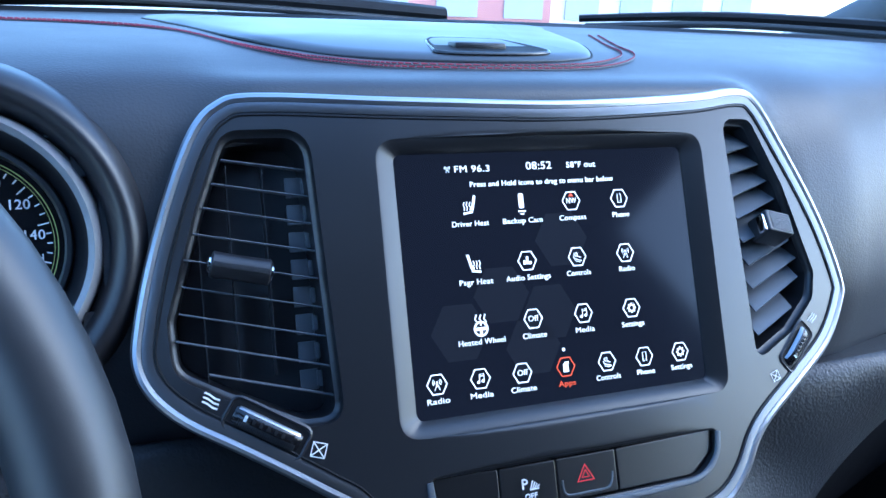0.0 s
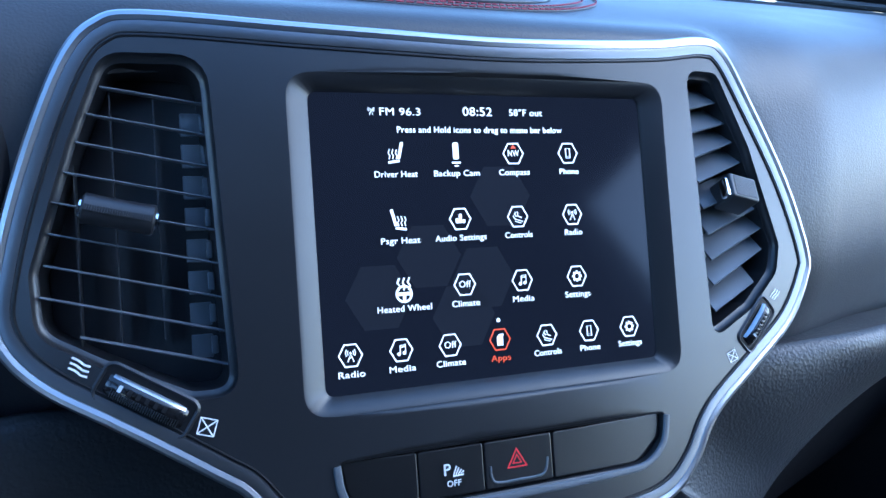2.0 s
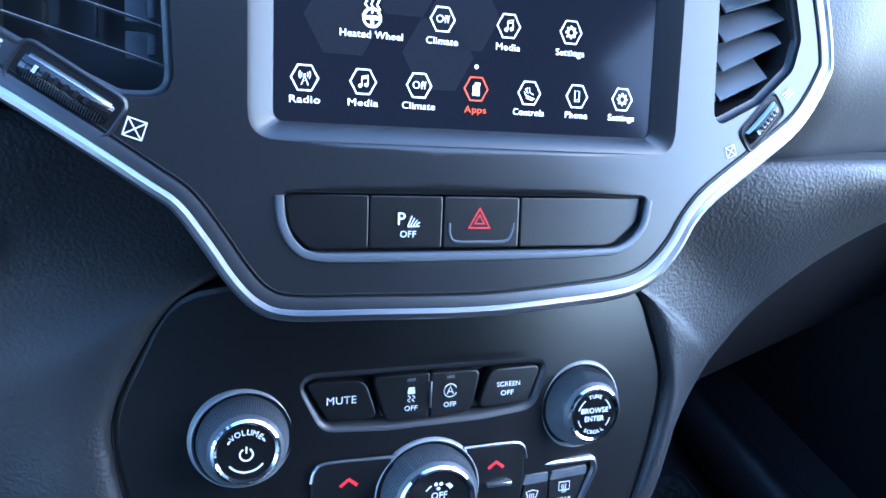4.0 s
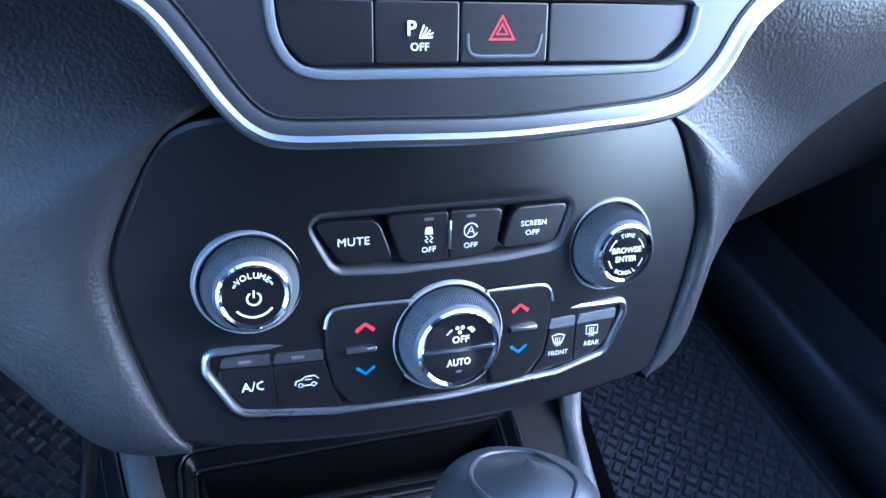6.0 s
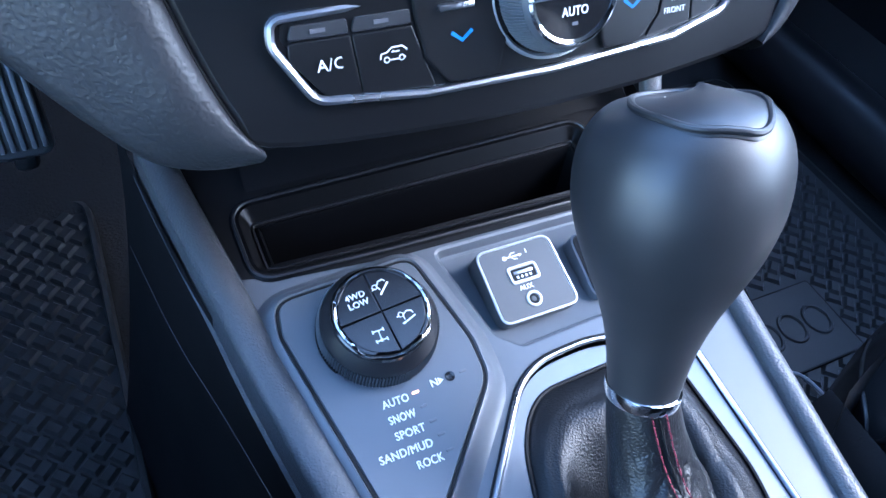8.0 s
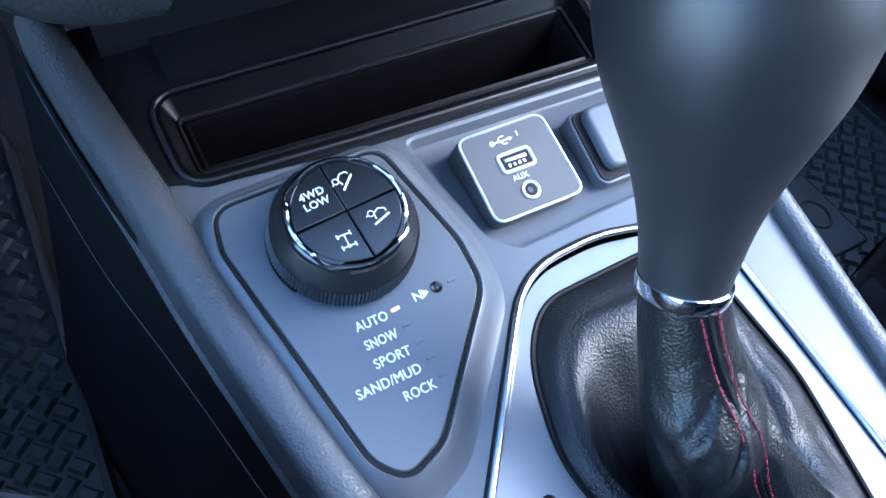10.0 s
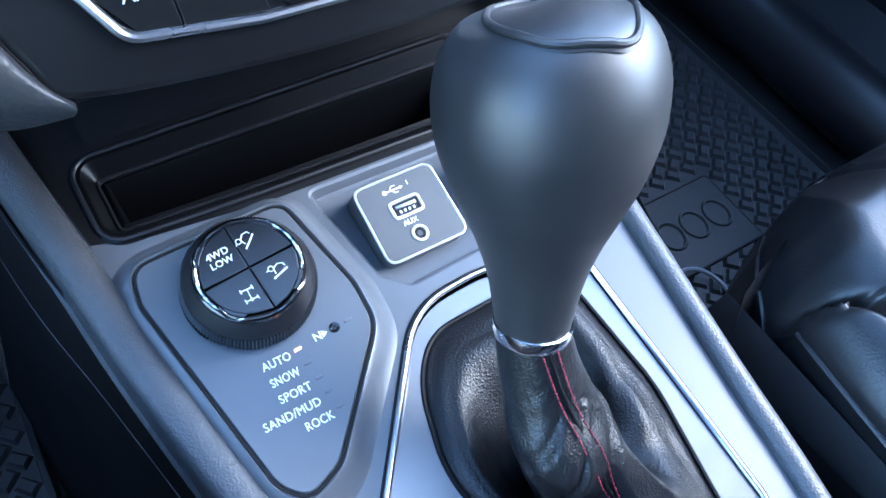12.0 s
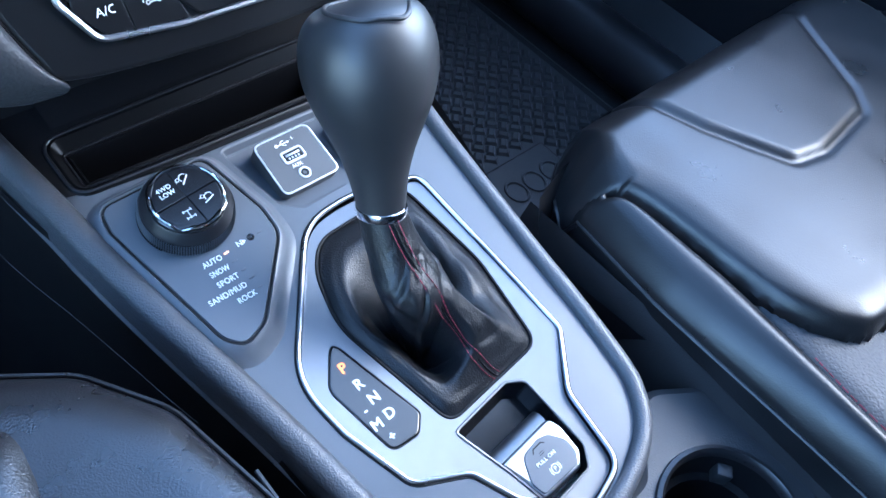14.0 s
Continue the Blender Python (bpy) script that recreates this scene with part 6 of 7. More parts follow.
def cheek_pad(rows, name):
    P = [np.array(p) for p in spline([(*i, wi, *o, wo) for i, wi, o, wo in rows], 8, False)]
    bm = bmesh.new()
    loops = []
    for r in P:
        i, wi, o, wo = r[:2], r[2], r[3:5], r[5]
        away = (o - i) / np.linalg.norm(o - i)
        span = np.linalg.norm(o - i)
        puff = min(0.008, 0.16 * span)
        q = [CL @ Vector((*(i - away * 0.006), wi - 0.032)), CL @ Vector((*i, wi - 0.010)), CL @ Vector((*(i + away * 0.0002), wi - 0.001)), CL @ Vector((*(i + away * 0.0009), wi + 0.0007))]
        for k in range(1, 15):
            t = k / 14
            q.append(CL @ Vector((*(i + (o - i) * t), wi + 0.0012 + (wo - wi) * t ** 1.7 + puff * math.sin(math.pi * t ** 0.8) * (1 - 0.3 * t))))
        for out, back in ((0.0030, 0.006), (0.0040, 0.014), (0.0010, 0.028), (-0.006, 0.050), (-0.010, 0.080)):
            q.append(CL @ Vector((*(o + away * out), wo - back)))
        loops.append(q)
    rings(bm, loops, closed=False)
    return part(name, bm, M_ROLL, dash, "grained padded cheek", sharp=80)


cheek_pad(LEFT_PAD, "padded_cheek")
cheek_pad(RIGHT_PAD, "padded_cheek")
# underside of the bezel and the body behind the panel, near black for the shade there
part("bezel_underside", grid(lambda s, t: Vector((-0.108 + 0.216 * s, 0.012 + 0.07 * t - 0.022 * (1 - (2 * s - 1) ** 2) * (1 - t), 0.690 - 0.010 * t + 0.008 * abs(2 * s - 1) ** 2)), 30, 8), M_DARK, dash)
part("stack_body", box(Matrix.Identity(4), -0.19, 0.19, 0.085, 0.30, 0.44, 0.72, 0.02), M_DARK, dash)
glove = thing("glove_box", "black glove box door under the passenger dash", "glove box")
# door colour near black, darker than the satin trim
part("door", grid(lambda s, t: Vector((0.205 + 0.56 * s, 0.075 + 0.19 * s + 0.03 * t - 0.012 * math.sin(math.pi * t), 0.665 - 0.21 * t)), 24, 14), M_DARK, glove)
part("door_gap", tube([Vector((0.21 + 0.55 * k / 12, 0.064 + 0.19 * k / 12, 0.634)) for k in range(13)], 0.0018, False, 6), M_DARK, glove)
part("handle", box(Matrix.Translation((0.45, 0.150, 0.630)) @ Matrix.Rotation(radians(19), 4, "Z"), -0.05, 0.05, -0.006, 0.006, -0.010, 0.010, 0.004), M_SATCHROME, glove)

# ---- start button ----
start = thing("start_button", "round black engine start button with lit orange run mark", "push button")
SB = frame_of((-0.2212, 0.0195, 0.6905), 18)
part("ring", lathe([(0.0185, -0.004), (0.0190, 0.002), (0.0175, 0.0032), (0.0160, 0.0020), (0.0158, -0.003)], SB, 40, cap=False), M_SATIN, start)
part("cap", lathe([(0.0156, -0.004), (0.0154, 0.0015), (0.0140, 0.0022), (0.0001, 0.0020)], SB, 36), M_GLOSS, start)
lettering("RUN", 0.0044, at(SB, 0.0128, 0.0086, 0.0026, -50), mat("lit_run", (0.9, 0.25, 0.05), 0.5, emit=(1.0, 0.16, 0.03), strength=0.12), start, "run_mark", bold=0.0001)
for k, w in enumerate(("ENGINE", "START", "STOP")):
    lettering(w, 0.0036, at(SB, -0.0008, 0.0048 - 0.0050 * k, 0.0026), M_WHITE, start, "caption", bold=0.00005)

# ---- instrument cluster ----
cluster = thing("instrument_cluster", "instrument cluster with a chrome-ringed speedometer", "instrument cluster")
IC = frame_of((-0.300, 0.052, 0.851), 14)
part("hood", lathe([(0.096, -0.060), (0.087, -0.006), (0.082, 0.004), (0.077, 0.006), (0.071, 0.000), (0.0665, -0.012)], IC, 64, cap=False), M_SATIN, cluster, sharp=80)
part("chrome_ring", lathe([(0.0665, -0.014), (0.0655, -0.002), (0.0630, 0.0012), (0.0600, -0.001), (0.0590, -0.010)], IC, 64, cap=False), M_RING, cluster, "satin chrome ring")
part("well", lathe([(0.0600, -0.004), (0.0560, -0.020), (0.0500, -0.026)], IC, 56, cap=False), M_SATIN, cluster)
part("inner_ring", lathe([(0.0515, -0.026), (0.0505, -0.021), (0.0485, -0.020), (0.0470, -0.024)], IC, 56, cap=False), M_SATCHROME, cluster)
part("dial_face", lathe([(0.0520, -0.030), (0.0515, -0.0255), (0.0001, -0.0255)], IC, 48), M_GLOSS, cluster)
FI = IC @ Matrix.Translation((0, 0, -0.0250)) @ Matrix.Scale(0.87, 4)
M_LIME = mat("lime_line", (0.35, 0.40, 0.12), 0.5, emit=(0.6, 0.65, 0.2), strength=0.008)
sign("edge_line", stroke(arc(0, 0, 0.0506, -40, 220, 60), 0.0006) + stroke(arc(0, 0, 0.0488, -40, 220, 60), 0.0004), FI, M_LIME, cluster)
sign("tick_marks", [q for k in range(33) for q in stroke([((0.0478 - (0.006 if k % 4 == 0 else 0.003)) * math.cos(radians(-15 + 7 * k)), (0.0478 - (0.006 if k % 4 == 0 else 0.003)) * math.sin(radians(-15 + 7 * k))), (0.0478 * math.cos(radians(-15 + 7 * k)), 0.0478 * math.sin(radians(-15 + 7 * k)))], 0.0008)], FI, M_WHITE, cluster)
for k, n in enumerate(("140", "120", "100", "80", "60", "40", "20", "0")):
    a = radians(6 + 28 * k)
    lettering(n, 0.0078, FI @ Matrix.Translation((0.0385 * math.cos(a), 0.0385 * math.sin(a), 0)), M_WHITE, cluster, "number", bold=0.0001)
lettering("MPH", 0.0056, FI @ Matrix.Translation((0.037, -0.0090, 0)), M_WHITE, cluster, "caption", bold=0.00005)

# ---- steering wheel ----
wheel = thing("steering_wheel", "black leather steering wheel", "steering wheel")
SW = frame_of((-0.4112, -0.1328, 0.8057), 25)
ringp = [SW @ Vector((0.182 * math.cos(2 * math.pi * k / 72), 0.182 * math.sin(2 * math.pi * k / 72), 0)) for k in range(72)]
part("rim", tube(ringp, 0.0160, True, 18, up=SW.col[2].xyz), M_KNOB, wheel)
part("hub", lathe([(0.060, -0.03), (0.070, -0.01), (0.066, 0.012), (0.04, 0.022), (0.0005, 0.024)], SW, 40), M_PAD, wheel)
for a in (0, 180, 270):
    part("spoke", box(SW @ Matrix.Rotation(radians(a), 4, "Z"), 0.055, 0.172, -0.018, 0.018, -0.010, 0.006, 0.006), M_SATIN, wheel)
part("column", lathe([(0.055, -0.16), (0.055, -0.03)], SW, 32), M_SATIN, wheel)

# ---- floor ----
I4 = Matrix.Identity(4)
fl = lambda s, t: Vector((-0.82 + 1.64 * s, -2.0 + 2.7 * t, 0.085 + 0.9 * max(0, (-2.0 + 2.7 * t) - 0.36) ** 1.2))
tagged(put("floor", grid(fl, 8, 40), M_CARPET), "black carpeted car floor", "floor", kind="structure")
tagged(put("wall_front", box(I4, -0.82, 0.82, 0.60, 0.66, 0.05, 0.93), M_CARPET), "dark carpeted bulkhead", "wall", kind="structure")


def floor_mat(x0, x1, y0, y1, badge, label):
    """Rubber mat with a raised rim and rows of slanted tread blocks."""
    fm = thing("floor_mat", label, "floor mat", "rubber floor mats")
    lp = fillet([(x0, y0), (x1, y0), (x1, y1), (x0, y1)], 0.03, 6)
    FZ = Matrix.Translation((0, 0, 0.092))
    part("sheet", plate(lp, FZ, -0.004, 0.004, 0.002), M_RUBBER, fm)
    bm = bmesh.new()
    rings(bm, [on(FZ, offset(lp, d), w) for d, w in ((0.0, 0.002), (0.0015, 0.010), (0.006, 0.011), (0.008, 0.004))])
    part("rim", bm, M_RUBBER, fm)
    bm = bmesh.new()
    rnd = random.Random(4)
    pitch = 0.0165
    for j in range(-60, 60):
        for i in range(-60, 60):
            x, y = (x0 + x1) / 2 + (i + j) * pitch * 0.72, (y0 + y1) / 2 + (j - i) * pitch * 0.72
            if not (x0 + 0.018 < x < x1 - 0.018 and y0 + 0.018 < y < y1 - 0.018):
                continue
            if badge and badge[0] - 0.008 < x < badge[2] + 0.008 and badge[1] - 0.008 < y < badge[3] + 0.008:
                continue
            R = Matrix.Translation((x, y, 0.096)) @ Matrix.Rotation(radians(45 if (i + j) % 2 else -45) + rnd.uniform(-0.04, 0.04), 4, "Z")
            w, l = 0.0060, 0.0090
            b0 = [bm.verts.new(R @ Vector(p)) for p in ((-l, -w, 0), (l, -w, 0), (l, w, 0), (-l, w, 0))]
            b1 = [bm.verts.new(R @ Vector((0.72 * p[0], 0.62 * p[1], 0.0042))) for p in ((-l, -w), (l, -w), (l, w), (-l, w))]
            bm.faces.new(b1)
            for k in range(4):
                bm.faces.new((b0[k], b0[(k + 1) % 4], b1[(k + 1) % 4], b1[k]))
    tagged(part("treads", bm, M_RUBBER, fm, "rows of raised tread blocks"), kind="stuff")
    if badge:
        bx0, by0, bx1, by1 = badge
        bp = part("badge_plate", plate(fillet([(bx0, by0), (bx1, by0), (bx1, by1), (bx0, by1)], 0.004, 4), FZ, 0.003, 0.0075, 0.0015), M_RUBBER, fm, "smooth raised badge plate")
        part("badge_edge", tube(on(FZ, fillet([(bx0, by0), (bx1, by0), (bx1, by1), (bx0, by1)], 0.004, 4), 0.006), 0.0016, True, 6), M_DARK, bp)
        cx, cy = (bx0 + bx1) / 2, (by0 + by1) / 2
        for k, dx in enumerate((-0.050, -0.017, 0.016, 0.050)):
            ringo = [(cx + dx + (0.008 if k == 0 else 0.014) * math.cos(q * math.pi / 10), cy + 0.017 * math.sin(q * math.pi / 10)) for q in range(20)]
            part("badge_shape", tube(on(FZ, ringo, 0.0080), 0.0022, True, 6), M_RUBBER, bp)
    return fm


floor_mat(0.200, 0.602, -0.24, 0.350, (0.305, -0.078, 0.458, 0.014), "black rubber floor mat with raised treads and a badge plate")
floor_mat(-0.66, -0.243, -0.24, 0.402, None, "black rubber floor mat with raised treads by the pedals")

pedal = thing("accelerator_pedal", "ribbed black accelerator pedal", "pedal")
PM = frame_of((-0.254, 0.222, 0.358), 32)
part("pad", plate(fillet([(-0.022, -0.030, 0.012), (0.024, -0.030, 0.012), (0.020, 0.065), (-0.018, 0.065)], 0.01, 5), PM, -0.008, 0.0, 0.003), M_SLAT, pedal)
for k in range(6):
    part("rib", box(PM, -0.0175 + 0.007 * k - 0.0018, -0.0175 + 0.007 * k + 0.0018, -0.024, 0.058, -0.002, 0.003, 0.001), M_CONSOLE, pedal)
part("arm", box(PM, -0.008, 0.008, -0.04, 0.30, -0.03, -0.008, 0.004), M_DARK, pedal)


# ---- seats ----
def pillow(loop, z, steps, name, material, parent, label=""):
    bm = bmesh.new()
    xs, ys = [p[0] for p in loop], [p[1] for p in loop]
    cx, cy, hx, hy = (min(xs) + max(xs)) / 2, (min(ys) + max(ys)) / 2, (max(xs) - min(xs)) / 2, (max(ys) - min(ys)) / 2
    last = steps[-1][1]
    steps = (*steps, *((min(hx, hy) * k, last + 0.001 * k) for k in (0.55, 0.75, 0.92)))
    rings(bm, [[Vector((cx + (p[0] - cx) * (1 - d / hx), cy + (p[1] - cy) * (1 - d / hy), z + w)) for p in loop] for d, w in steps], cap0=False, cap1=True)
    return part(name, bm, material, parent, label, sharp=70)


def seat_base(seat, x_in, x_out, y0, z, sgn):
    """Cushion body of a seat; x_in is the side next to the console."""
    def side(s, t):
        y = y0 - 0.012 - 0.66 * s
        return Vector((x_in + sgn * (0.004 - 0.012 * math.sin(t * math.pi)), y + 0.02 * t * (1 - s), z - 0.045 - (z - 0.20) * t))
    part("side_panel", grid(side, 24, 8), M_SEATSIDE, seat, "dark cloth side panel")
    part("front_panel", grid(lambda s, t: Vector((x_in + (x_out - x_in) * s, y0 + 0.004 - 0.05 * t - 0.025 * (2 * s - 1) ** 4, z - 0.03 - 0.17 * t)), 24, 8), M_SEAT, seat)
    part("seat_frame", box(I4, min(x_in, x_out) + 0.03, max(x_in, x_out) - 0.03, y0 - 0.62, y0 - 0.06, 0.088, z - 0.10, 0.02), M_DARK, seat)


strap = thing("seat_cable", "thin pale cable lying by the seat foot", "cable")
part("cable", tube(spline([(0.292, -0.082, 0.150), (0.312, -0.076, 0.104), (0.340, -0.074, 0.112), (0.362, -0.090, 0.108), (0.372, -0.130, 0.100)], 6, False), 0.0022, False, 8), M_RING, strap)
seat = thing("passenger_seat", "black leather front passenger seat with perforated centre and red stitching", "car seat", "front seats")
seat_base(seat, 0.150, 0.675, -0.158, 0.405, 1)
VALLEY = [(0.150, -0.196), (0.170, -0.206), (0.1915, -0.226), (0.199, -0.262), (0.2015, -0.323), (0.2074, -0.3695), (0.2261, -0.4064), (0.262, -0.4240), (0.4125, -0.432)]
WELT = [(0.2010, -0.320), (0.1920, -0.402), (0.1835, -0.467), (0.1800, -0.600), (0.1790, -0.82)]
PAD_EDGE = fillet([(0.262, -0.120), (0.298, -0.222, 0.03), (0.335, -0.291, 0.016), (0.372, -0.300, 0.02), (0.452, -0.294, 0.02), (0.474, -0.270, 0.02), (0.530, -0.165, 0.03), (0.548, -0.120)], 0.01, 6)
MID_X = 0.4125


def near(x, y, pts):
    """Distance from a point to a row of points joined by lines."""
    best = 9.0
    for (ax, ay), (bx, by) in zip(pts, pts[1:]):
        dx, dy = bx - ax, by - ay
        t = max(0.0, min(1.0, ((x - ax) * dx + (y - ay) * dy) / (dx * dx + dy * dy)))
        best = min(best, math.hypot(x - ax - t * dx, y - ay - t * dy))
    return best


VALLEY = [tuple(p) for p in spline(VALLEY, 4, False)]
PAD_EDGE = [(float(p[0]), float(p[1])) for p in PAD_EDGE]
seat_side = lambda y: float(np.interp(-y, (0.136, 0.140, 0.146, 0.156, 0.172, 0.192, 0.215, 0.30, 0.80), (0.275, 0.244, 0.222, 0.202, 0.184, 0.171, 0.163, 0.155, 0.150)))


def seat_region(x, y):
    """Which panel of the cushion a place belongs to."""
    m = MID_X - abs(x - MID_X)
    if y < -0.430 or m < float(np.interp(-y, [-p[1] for p in VALLEY], [p[0] for p in VALLEY])):
        return "side_bolster" if y < -0.20 and m < float(np.interp(-y, [-p[1] for p in WELT], [p[0] for p in WELT])) else ("insert_bed" if y < -0.32 else "front_cushion")
    return "front_cushion"


def seat_z(x, y):
    m = MID_X - abs(x - MID_X)
    edge = min(m - seat_side(y), -0.136 - y)
    region = seat_region(x, y)
    roll_in = 0.048 if y > -0.22 else 0.030
    z = 0.4085 - 0.052 * max(0.0, 1 - max(edge, 0) / roll_in) ** 2.1 - 0.02 * max(0.0, (m - 0.25) * 0.25)
    if region in ("side_bolster", "insert_bed"):
        inner = float(np.interp(-y, [-p[1] for p in WELT], [p[0] for p in WELT]))
        wide = max(inner - seat_side(y), 0.02)
        k = max(0.0, min(1.0, (m - seat_side(y)) / wide))
        z = 0.366 + 0.036 * math.sin(math.pi * (0.06 + 0.74 * k)) ** 0.8
        if region == "insert_bed":
            z = 0.384
    v = near(m, y, VALLEY)
    z -= 0.0105 * math.exp(-(v / 0.0050) ** 2) * (0.5 if y > -0.215 else 1.0)
    if region == "front_cushion" and v < 0.030:
        z -= 0.007 * (1 - v / 0.030) ** 2
    if region == "front_cushion":
        z += 0.004 * max(0.0, (-0.29 - y) / 0.14) ** 2
    if y > -0.31:
        q = near(x, y, PAD_EDGE + PAD_EDGE[:1])
        z += (0.0026 * min(1.0, q / 0.009) if within(x, y, PAD_EDGE) else 0.0) - 0.0026 * math.exp(-(q / 0.0042) ** 2)
    return z + 0.0010 * noise.noise(Vector((x * 9, y * 9, 2.0)))


NX, NY = 210, 220
ys = [-0.136 - 0.664 * (j / NY) ** 1.5 for j in range(NY + 1)]
xs_of = lambda y: [seat_side(y) + 2 * (MID_X - seat_side(y)) * (0.5 - 0.5 * math.cos(math.pi * (0.12 + 0.76 * i / NX)) - 0.0350) / 0.930 for i in range(NX + 1)]
panels = {}
gridp = []
for y in ys:
    row = [Vector((x, y, seat_z(x, y))) for x in xs_of(y)]
    a, b = row[0], row[-1]
    gridp.append([a + Vector((0.003, -0.002, -0.075)), a + Vector((-0.002, 0, -0.030)), a + Vector((-0.0015, 0, -0.008))] + row + [b + Vector((0.0015, 0, -0.008)), b + Vector((0.002, 0, -0.030)), b + Vector((-0.003, -0.002, -0.075))])
lead = [[p + Vector((0, 0.004, -0.016 - 0.014 * k)) if k else p + Vector((0, 0.003, -0.008)) for p in gridp[0]] for k in (4, 1, 0)]
gridp = lead + gridp
for j in range(len(gridp) - 1):
    for i in range(len(gridp[0]) - 1):
        quad = (gridp[j][i], gridp[j][i + 1], gridp[j + 1][i + 1], gridp[j + 1][i])
        c = (quad[0] + quad[2]) / 2
        r = seat_region(c.x, min(c.y, -0.137))
        key = r + ("_far" if r == "side_bolster" and c.x > MID_X else "")
        bmq, seen = panels.setdefault(key, (bmesh.new(), {}))
        vs = []
        for jj, ii in ((j, i), (j, i + 1), (j + 1, i + 1), (j + 1, i)):
            if (jj, ii) not in seen:
                seen[(jj, ii)] = bmq.verts.new(gridp[jj][ii])
            vs.append(seen[(jj, ii)])
        bmq.faces.new(vs)
WORDS = {"front_cushion": "worn leather front cushion with an embossed pad", "side_bolster": "rounded leather side bolster"}
for key, (bmq, seen) in panels.items():
    nm = key.replace("_far", "")
    part(nm, bmq, M_SCUFFED if nm == "front_cushion" else M_SEAT, seat, WORDS.get(nm, ""), sharp=80)
for m in (lambda x: x, lambda x: 2 * MID_X - x):
    bm = bmesh.new()
    P = spline([(m(x + 0.001), y, 0.3945) for x, y in WELT[1:]], 10, False)
    for k in range(len(P) - 1):
        a, b = Vector(P[k]), Vector(P[k + 1])
        n = max(1, int((b - a).length / 0.005))
        for j in range(n):
            tube([a.lerp(b, (j + 0.1) / n), a.lerp(b, (j + 0.85) / n)], 0.0006, False, 5, bm)
    tagged(part("stitching", bm, M_STITCH, seat, "row of red stitches"), kind="stuff")
insert = fillet([(0.2025, -0.345), (0.2105, -0.374, 0.02), (0.2350, -0.409, 0.02), (0.270, -0.4245, 0.02), (0.4125, -0.4375, 0.2), (0.555, -0.4245, 0.02), (0.590, -0.409, 0.02), (0.6145, -0.374, 0.02), (0.6225, -0.345), (0.6310, -0.402), (0.6400, -0.467), (0.6440, -0.80), (0.1815, -0.80), (0.1855, -0.467), (0.1945, -0.402)], 0.002, 4)
pillow(insert, 0.3875, ((-0.001, -0.010), (0.0005, -0.003), (0.004, 0.0), (0.02, 0.0015)), "perforated_insert", M_SEATCLOTH, seat, "perforated leather insert")
part("piping", tube([Vector((seat_side(y) - 0.0016, y, seat_z(seat_side(y), y) - 0.006)) for y in [-0.150 - 0.62 * (k / 60) for k in range(61)]], 0.0020, False, 8), M_SEAT, seat)
bm = box(I4, 0.16, 0.66, -0.98, -0.80, 0.36, 1.02, 0.06)
part("backrest", bm, M_SEAT, seat)

dseat = thing("driver_seat", "black leather driver seat with a worn side bolster", "car seat", "front seats")
seat_base(dseat, -0.166, -0.68, -0.175, 0.43, -1)
db = fillet([(-0.152, -0.80), (-0.153, -0.268, 0.06), (-0.168, -0.188, 0.05), (-0.197, -0.141, 0.04), (-0.250, -0.103, 0.05), (-0.42, -0.085, 0.2), (-0.60, -0.10, 0.05), (-0.67, -0.17, 0.05), (-0.68, -0.80)], 0.05, 8)
pillow(db, 0.425, ((-0.003, -0.060), (0.0, -0.020), (0.001, -0.004), (0.004, 0.002), (0.012, 0.006), (0.026, 0.007), (0.05, 0.002)), "cushion_base", M_WORN, dseat, "rounded worn leather bolster")
dc = fillet([(-0.232, -0.80), (-0.238, -0.205, 0.03), (-0.226, -0.146, 0.03), (-0.262, -0.116, 0.03), (-0.42, -0.100, 0.2), (-0.60, -0.12, 0.05), (-0.61, -0.80)], 0.04, 8)
pillow(dc, 0.428, ((-0.002, -0.016), (0.002, -0.004), (0.008, 0.003), (0.02, 0.008), (0.045, 0.011)), "centre_cushion", M_WORN, dseat)
part("piping", tube(spline([(p[0], p[1], 0.4215) for p in offset(db, -0.0006)[5:60]], 2, False), 0.0014, False, 6), M_SEAT, dseat)
part("backrest", box(I4, -0.66, -0.16, -1.02, -0.84, 0.38, 1.02, 0.06), M_SEAT, dseat)

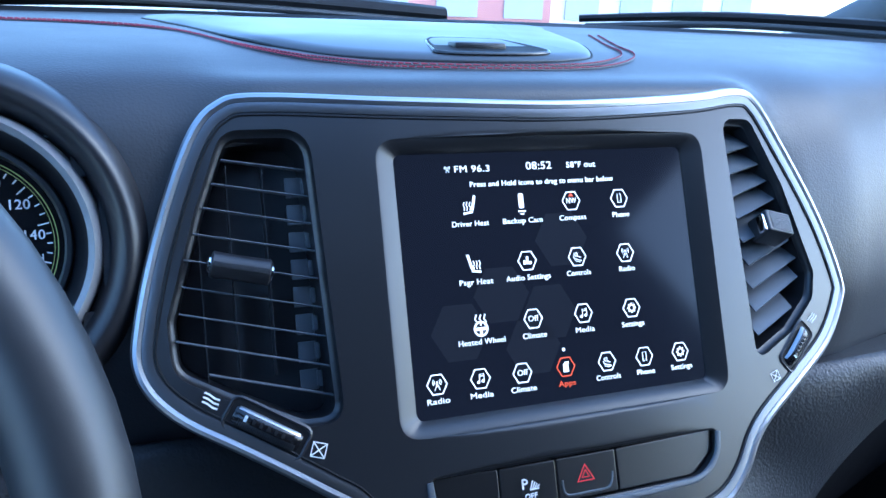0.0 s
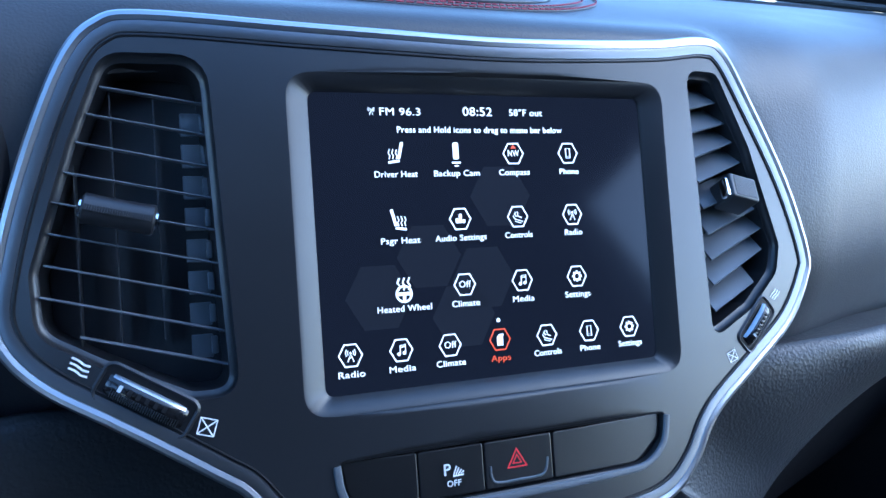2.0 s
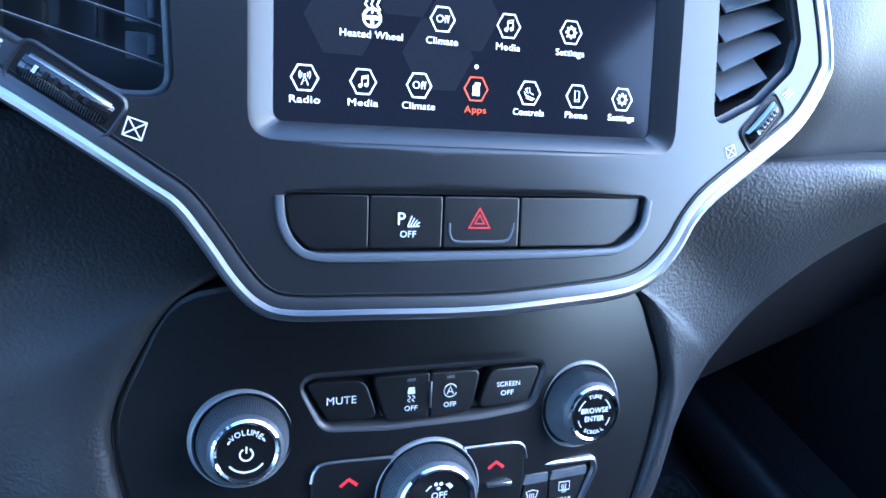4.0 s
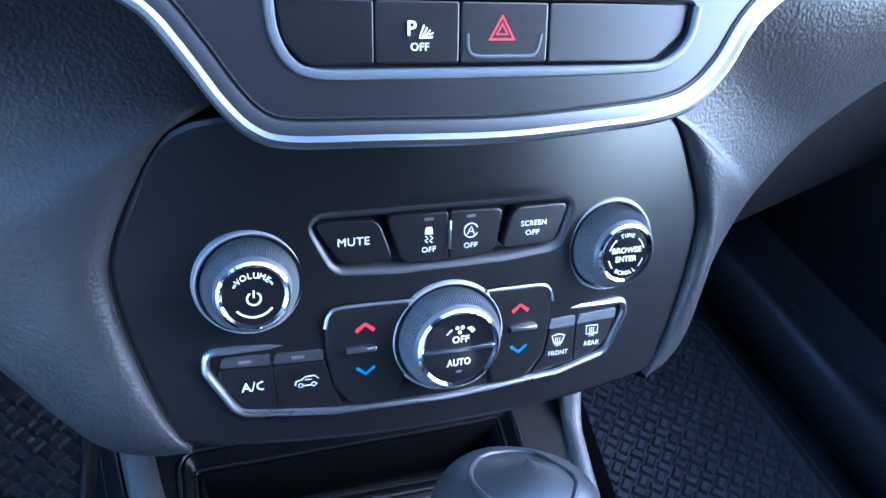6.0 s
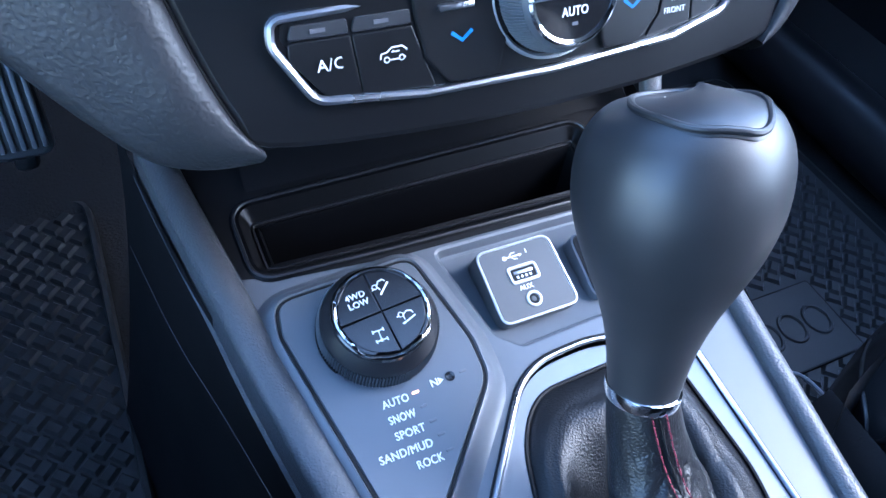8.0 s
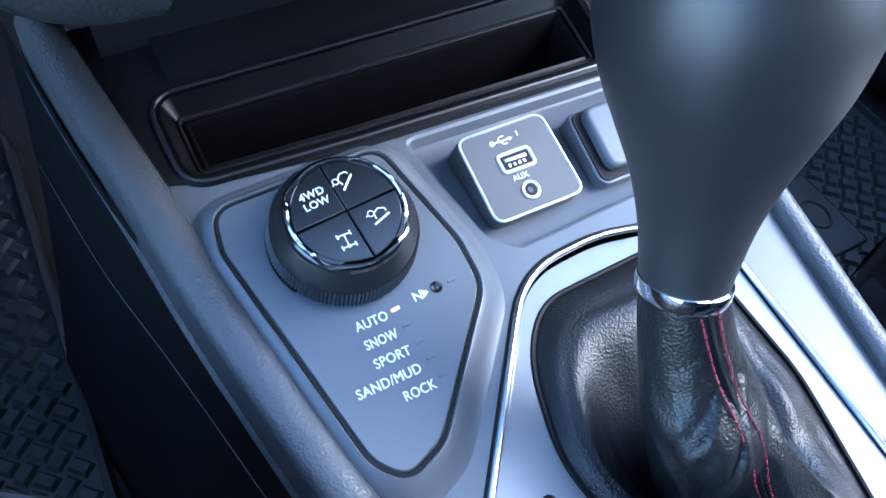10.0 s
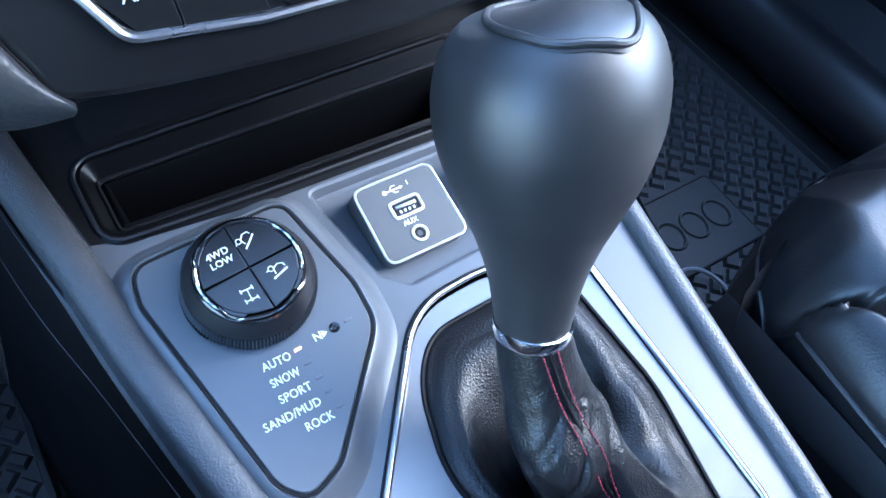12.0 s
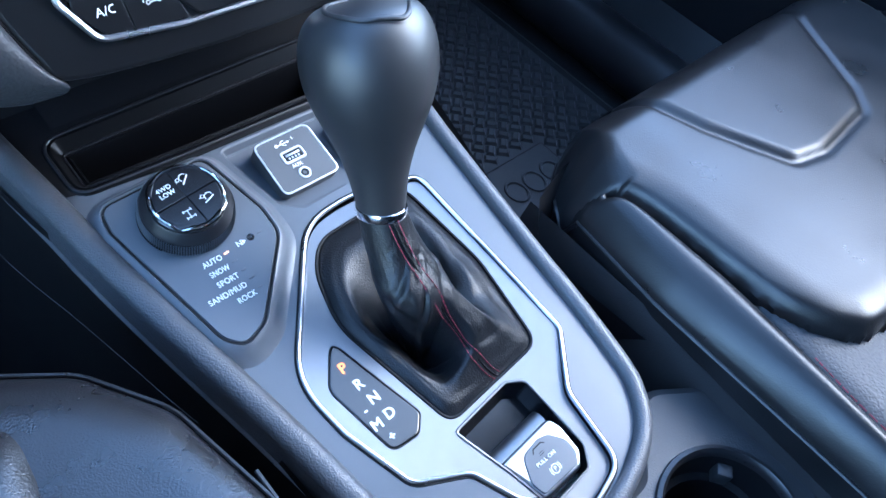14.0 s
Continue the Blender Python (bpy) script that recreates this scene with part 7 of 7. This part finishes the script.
# ---- shell of the cabin ----
for s, nm in ((1, "wall_right"), (-1, "wall_left")):
    bm = bmesh.new()

    def side_profile(y, s=s):
        # unseen tops set for light: low as with the driver's door open, high to shade the mat
        top = 0.685 if s > 0 else (0.90 if y > -0.06 else 0.36)
        return [Vector((s * x, y, z)) for x, z in ((0.70, 0.06), (0.70, 0.16), (0.735, 0.20), (0.715, 0.06 + 0.65 * (top - 0.06)), (0.725, top - 0.025), (0.75, top), (0.80, top))]
    rings(bm, [side_profile(y) for y in (0.62, 0.1, -0.05, -0.07, -0.5, -1.0, -1.6, -2.1)], closed=False)
    tagged(put(nm, bm, M_SATIN), "black inner panel of the car side", "door panel", kind="structure")
    sill = thing("door_sill", "black rounded door sill trim beside the mat", "door sill", "door sills")
    part("sill_body", tube([(s * 0.665, y, 0.135) for y in (0.55, 0.2, -0.2, -0.8, -1.6)], 0.045, False, 20, up=(0, 0, 1)), M_SATIN, sill)
    # pillars and roof rail
    pill = thing("pillar", "dark grey trimmed windscreen and door pillars", "pillar", "cabin pillars")
    part("front_pillar", tube([(s * 0.77, 0.70, 0.90), (s * 0.73, 0.18, 1.11), (s * 0.655, -0.42, 1.300)], 0.035, False, 12), M_HEAD, pill)
    part("centre_pillar", tube([(s * 0.76, -0.78, 0.88), (s * 0.62, -0.84, 1.30)], 0.045, False, 12), M_HEAD, pill)
    part("rear_pillar", tube([(s * 0.76, -1.75, 0.88), (s * 0.60, -1.65, 1.30)], 0.07, False, 12), M_HEAD, pill)
tagged(put("ceiling", face_with_holes(Matrix.Translation((0, 0, 1.31)), [(-0.66, -0.40), (0.66, -0.40), (0.66, -1.9), (-0.66, -1.9)], [], lambda u: -0.05 * u * u, 0.2), M_HEAD), "dark grey cloth roof lining", "ceiling", kind="structure")
tagged(put("wall_rear", box(I4, -0.78, 0.78, -2.15, -2.05, 0.05, 0.95), M_SATIN), "dark cargo area wall", "wall", kind="structure")
for s, nm in ((1, "window_2"), (-1, "window_3")):
    tagged(put(nm, grid(lambda a, b, s=s: Vector((s * (0.79 - 0.15 * b), -0.84 - 1.25 * a, 0.52 + 0.80 * b)), 6, 4), M_GLOSS), "dark tinted rear side window", "window", kind="structure")
tagged(put("window_4", grid(lambda a, b: Vector((-0.74 + 1.48 * a, -2.08 + 0.2 * b, 0.90 + 0.42 * b)), 6, 4), M_GLOSS), "dark tinted rear window", "window", kind="structure")
rear = thing("rear_seat", "black leather rear bench seat", "car seat")
part("bench", box(I4, -0.66, 0.66, -1.70, -1.15, 0.10, 0.42, 0.06), M_SEAT, rear)
part("backrest", box(I4, -0.66, 0.66, -1.86, -1.68, 0.40, 0.98, 0.06), M_SEAT, rear)

# ---- windscreen, wipers, bonnet ----
M_GLASS = bpy.data.materials.new("clear_glass")
M_GLASS.use_nodes = True
gt = M_GLASS.node_tree
gmix, gclear, ggloss = (gt.nodes.new("ShaderNode" + n) for n in ("MixShader", "BsdfTransparent", "BsdfGlossy"))
gmix.inputs["Fac"].default_value, ggloss.inputs["Roughness"].default_value = 0.06, 0.02
gclear.inputs["Color"].default_value = (0.92, 0.95, 0.94, 1)
gt.links.new(gclear.outputs["BSDF"], gmix.inputs[1])
gt.links.new(ggloss.outputs["BSDF"], gmix.inputs[2])
gt.links.new(gmix.outputs["Shader"], gt.nodes["Material Output"].inputs["Surface"])
ws = thing("window_1", "clear raked windscreen", "windscreen", kind="structure")
def base_y(x):
    return 0.605 - 1.2 * max(0, abs(x) - 0.15) ** 2 + 0.03 * max(0, abs(x) - 0.55) ** 2


bm = bmesh.new()
xs = [-0.76 + 1.52 * k / 24 for k in range(25)]
rings(bm, [[Vector((x, base_y(x) + 0.035, 0.940 - 0.10 * max(0, abs(x) - 0.45) ** 2)) for x in xs], [Vector((x * 0.84, -0.40 - 0.03 * (x / 0.76) ** 2, 1.315)) for x in xs]], closed=False)
bmesh.ops.solidify(bm, geom=bm.faces[:], thickness=0.004)
pane = part("pane", bm, M_GLASS, ws)
pane.visible_shadow = False
part("lower_band", grid(lambda s, t: Vector((-0.76 + 1.52 * s, base_y(-0.76 + 1.52 * s) + 0.030 - 0.03 * t, 0.948 - 0.006 * t - 0.10 * max(0, abs(-0.76 + 1.52 * s) - 0.45) ** 2)), 40, 2), M_DARK, ws, "black printed lower band")
hood = thing("bonnet", "white painted bonnet seen through the windscreen", "bonnet")
part("panel", grid(lambda s, t: Vector((-0.80 + 1.6 * s, 0.74 + 1.1 * t, 0.932 - 0.05 * t ** 2 - 0.08 * (2 * s - 1) ** 4)), 20, 12), mat("white_paint", (0.80, 0.80, 0.80), 0.25, coat=0.6, vary=0.02), hood)
part("cowl", grid(lambda s, t: Vector((-0.80 + 1.6 * s, base_y(-0.80 + 1.6 * s) + 0.04 + 0.10 * t, 0.930 - 0.10 * max(0, abs(-0.80 + 1.6 * s) - 0.45) ** 2)), 30, 3), M_DARK, hood, "black plastic cowl")
for pts, r in (([(-0.42, 0.58, 0.962), (-0.25, 0.64, 0.964), (-0.05, 0.665, 0.958), (0.16, 0.67, 0.948)], 0.030), ([(0.72, 0.33, 0.952), (0.60, 0.44, 0.958), (0.48, 0.53, 0.960), (0.34, 0.62, 0.951)], 0.013)):
    wp = thing("wiper", "black rubber windscreen wiper at rest", "wiper", "windscreen wipers")
    path = [Vector(p) for p in spline(pts, 6, False)]
    part("arm", tube([p + Vector((0, 0.012, 0.004)) for p in path], [r * (1 - 0.5 * k / len(path)) for k in range(len(path))], False, 8, squash=0.7, up=(0, 0, 1)), M_DARK, wp)
    part("blade", tube([p - Vector((0, 0.006, 0.006)) for p in path], 0.0045, False, 8), M_RUBBER, wp)

# ---- outside ----
bm = bmesh.new()
bmesh.ops.create_grid(bm, x_segments=2, y_segments=2, size=600)
for v in bm.verts:
    v.co.z = -0.38
tagged(put("ground", bm, mat("asphalt", (0.22, 0.22, 0.22), 0.9, vary=0.2, vary_size=2.0)), "pale dry car park asphalt", "ground", kind="structure")
M_BRICK = mat("red_wall", (0.55, 0.24, 0.21), 0.8, vary=0.2, vary_size=1.0)
M_PANE = mat("far_window_glass", (0.42, 0.44, 0.46), 0.25, vary=0.1, vary_size=1.0)
M_PALE = mat("pale_wall", (0.75, 0.74, 0.72), 0.8, vary=0.05, vary_size=1.0)
for k, (x, y, w, h, m) in enumerate(((-6, 34, 16, 5.5, M_PALE), (11, 30, 9, 3.2, M_BRICK), (24, 33, 14, 6, M_PALE), (-24, 36, 12, 4.5, M_PALE))):
    b = thing("building", "low pale commercial building across the car park" if m is M_PALE else "low red commercial building across the car park", "building", "far buildings")
    part("wall", box(I4, x - w / 2, x + w / 2, y, y + 8, -0.38, h), m, b)
    part("roof", box(I4, x - w / 2 - 0.3, x + w / 2 + 0.3, y - 0.3, y + 8.3, h, h + 0.4), M_CONSOLE, b)
    for j in range(int(w // 3)):
        part("window", box(I4, x - w / 2 + 0.8 + 3 * j, x - w / 2 + 2.6 + 3 * j, y - 0.06, y, 0.6, 2.2), M_PANE, b)
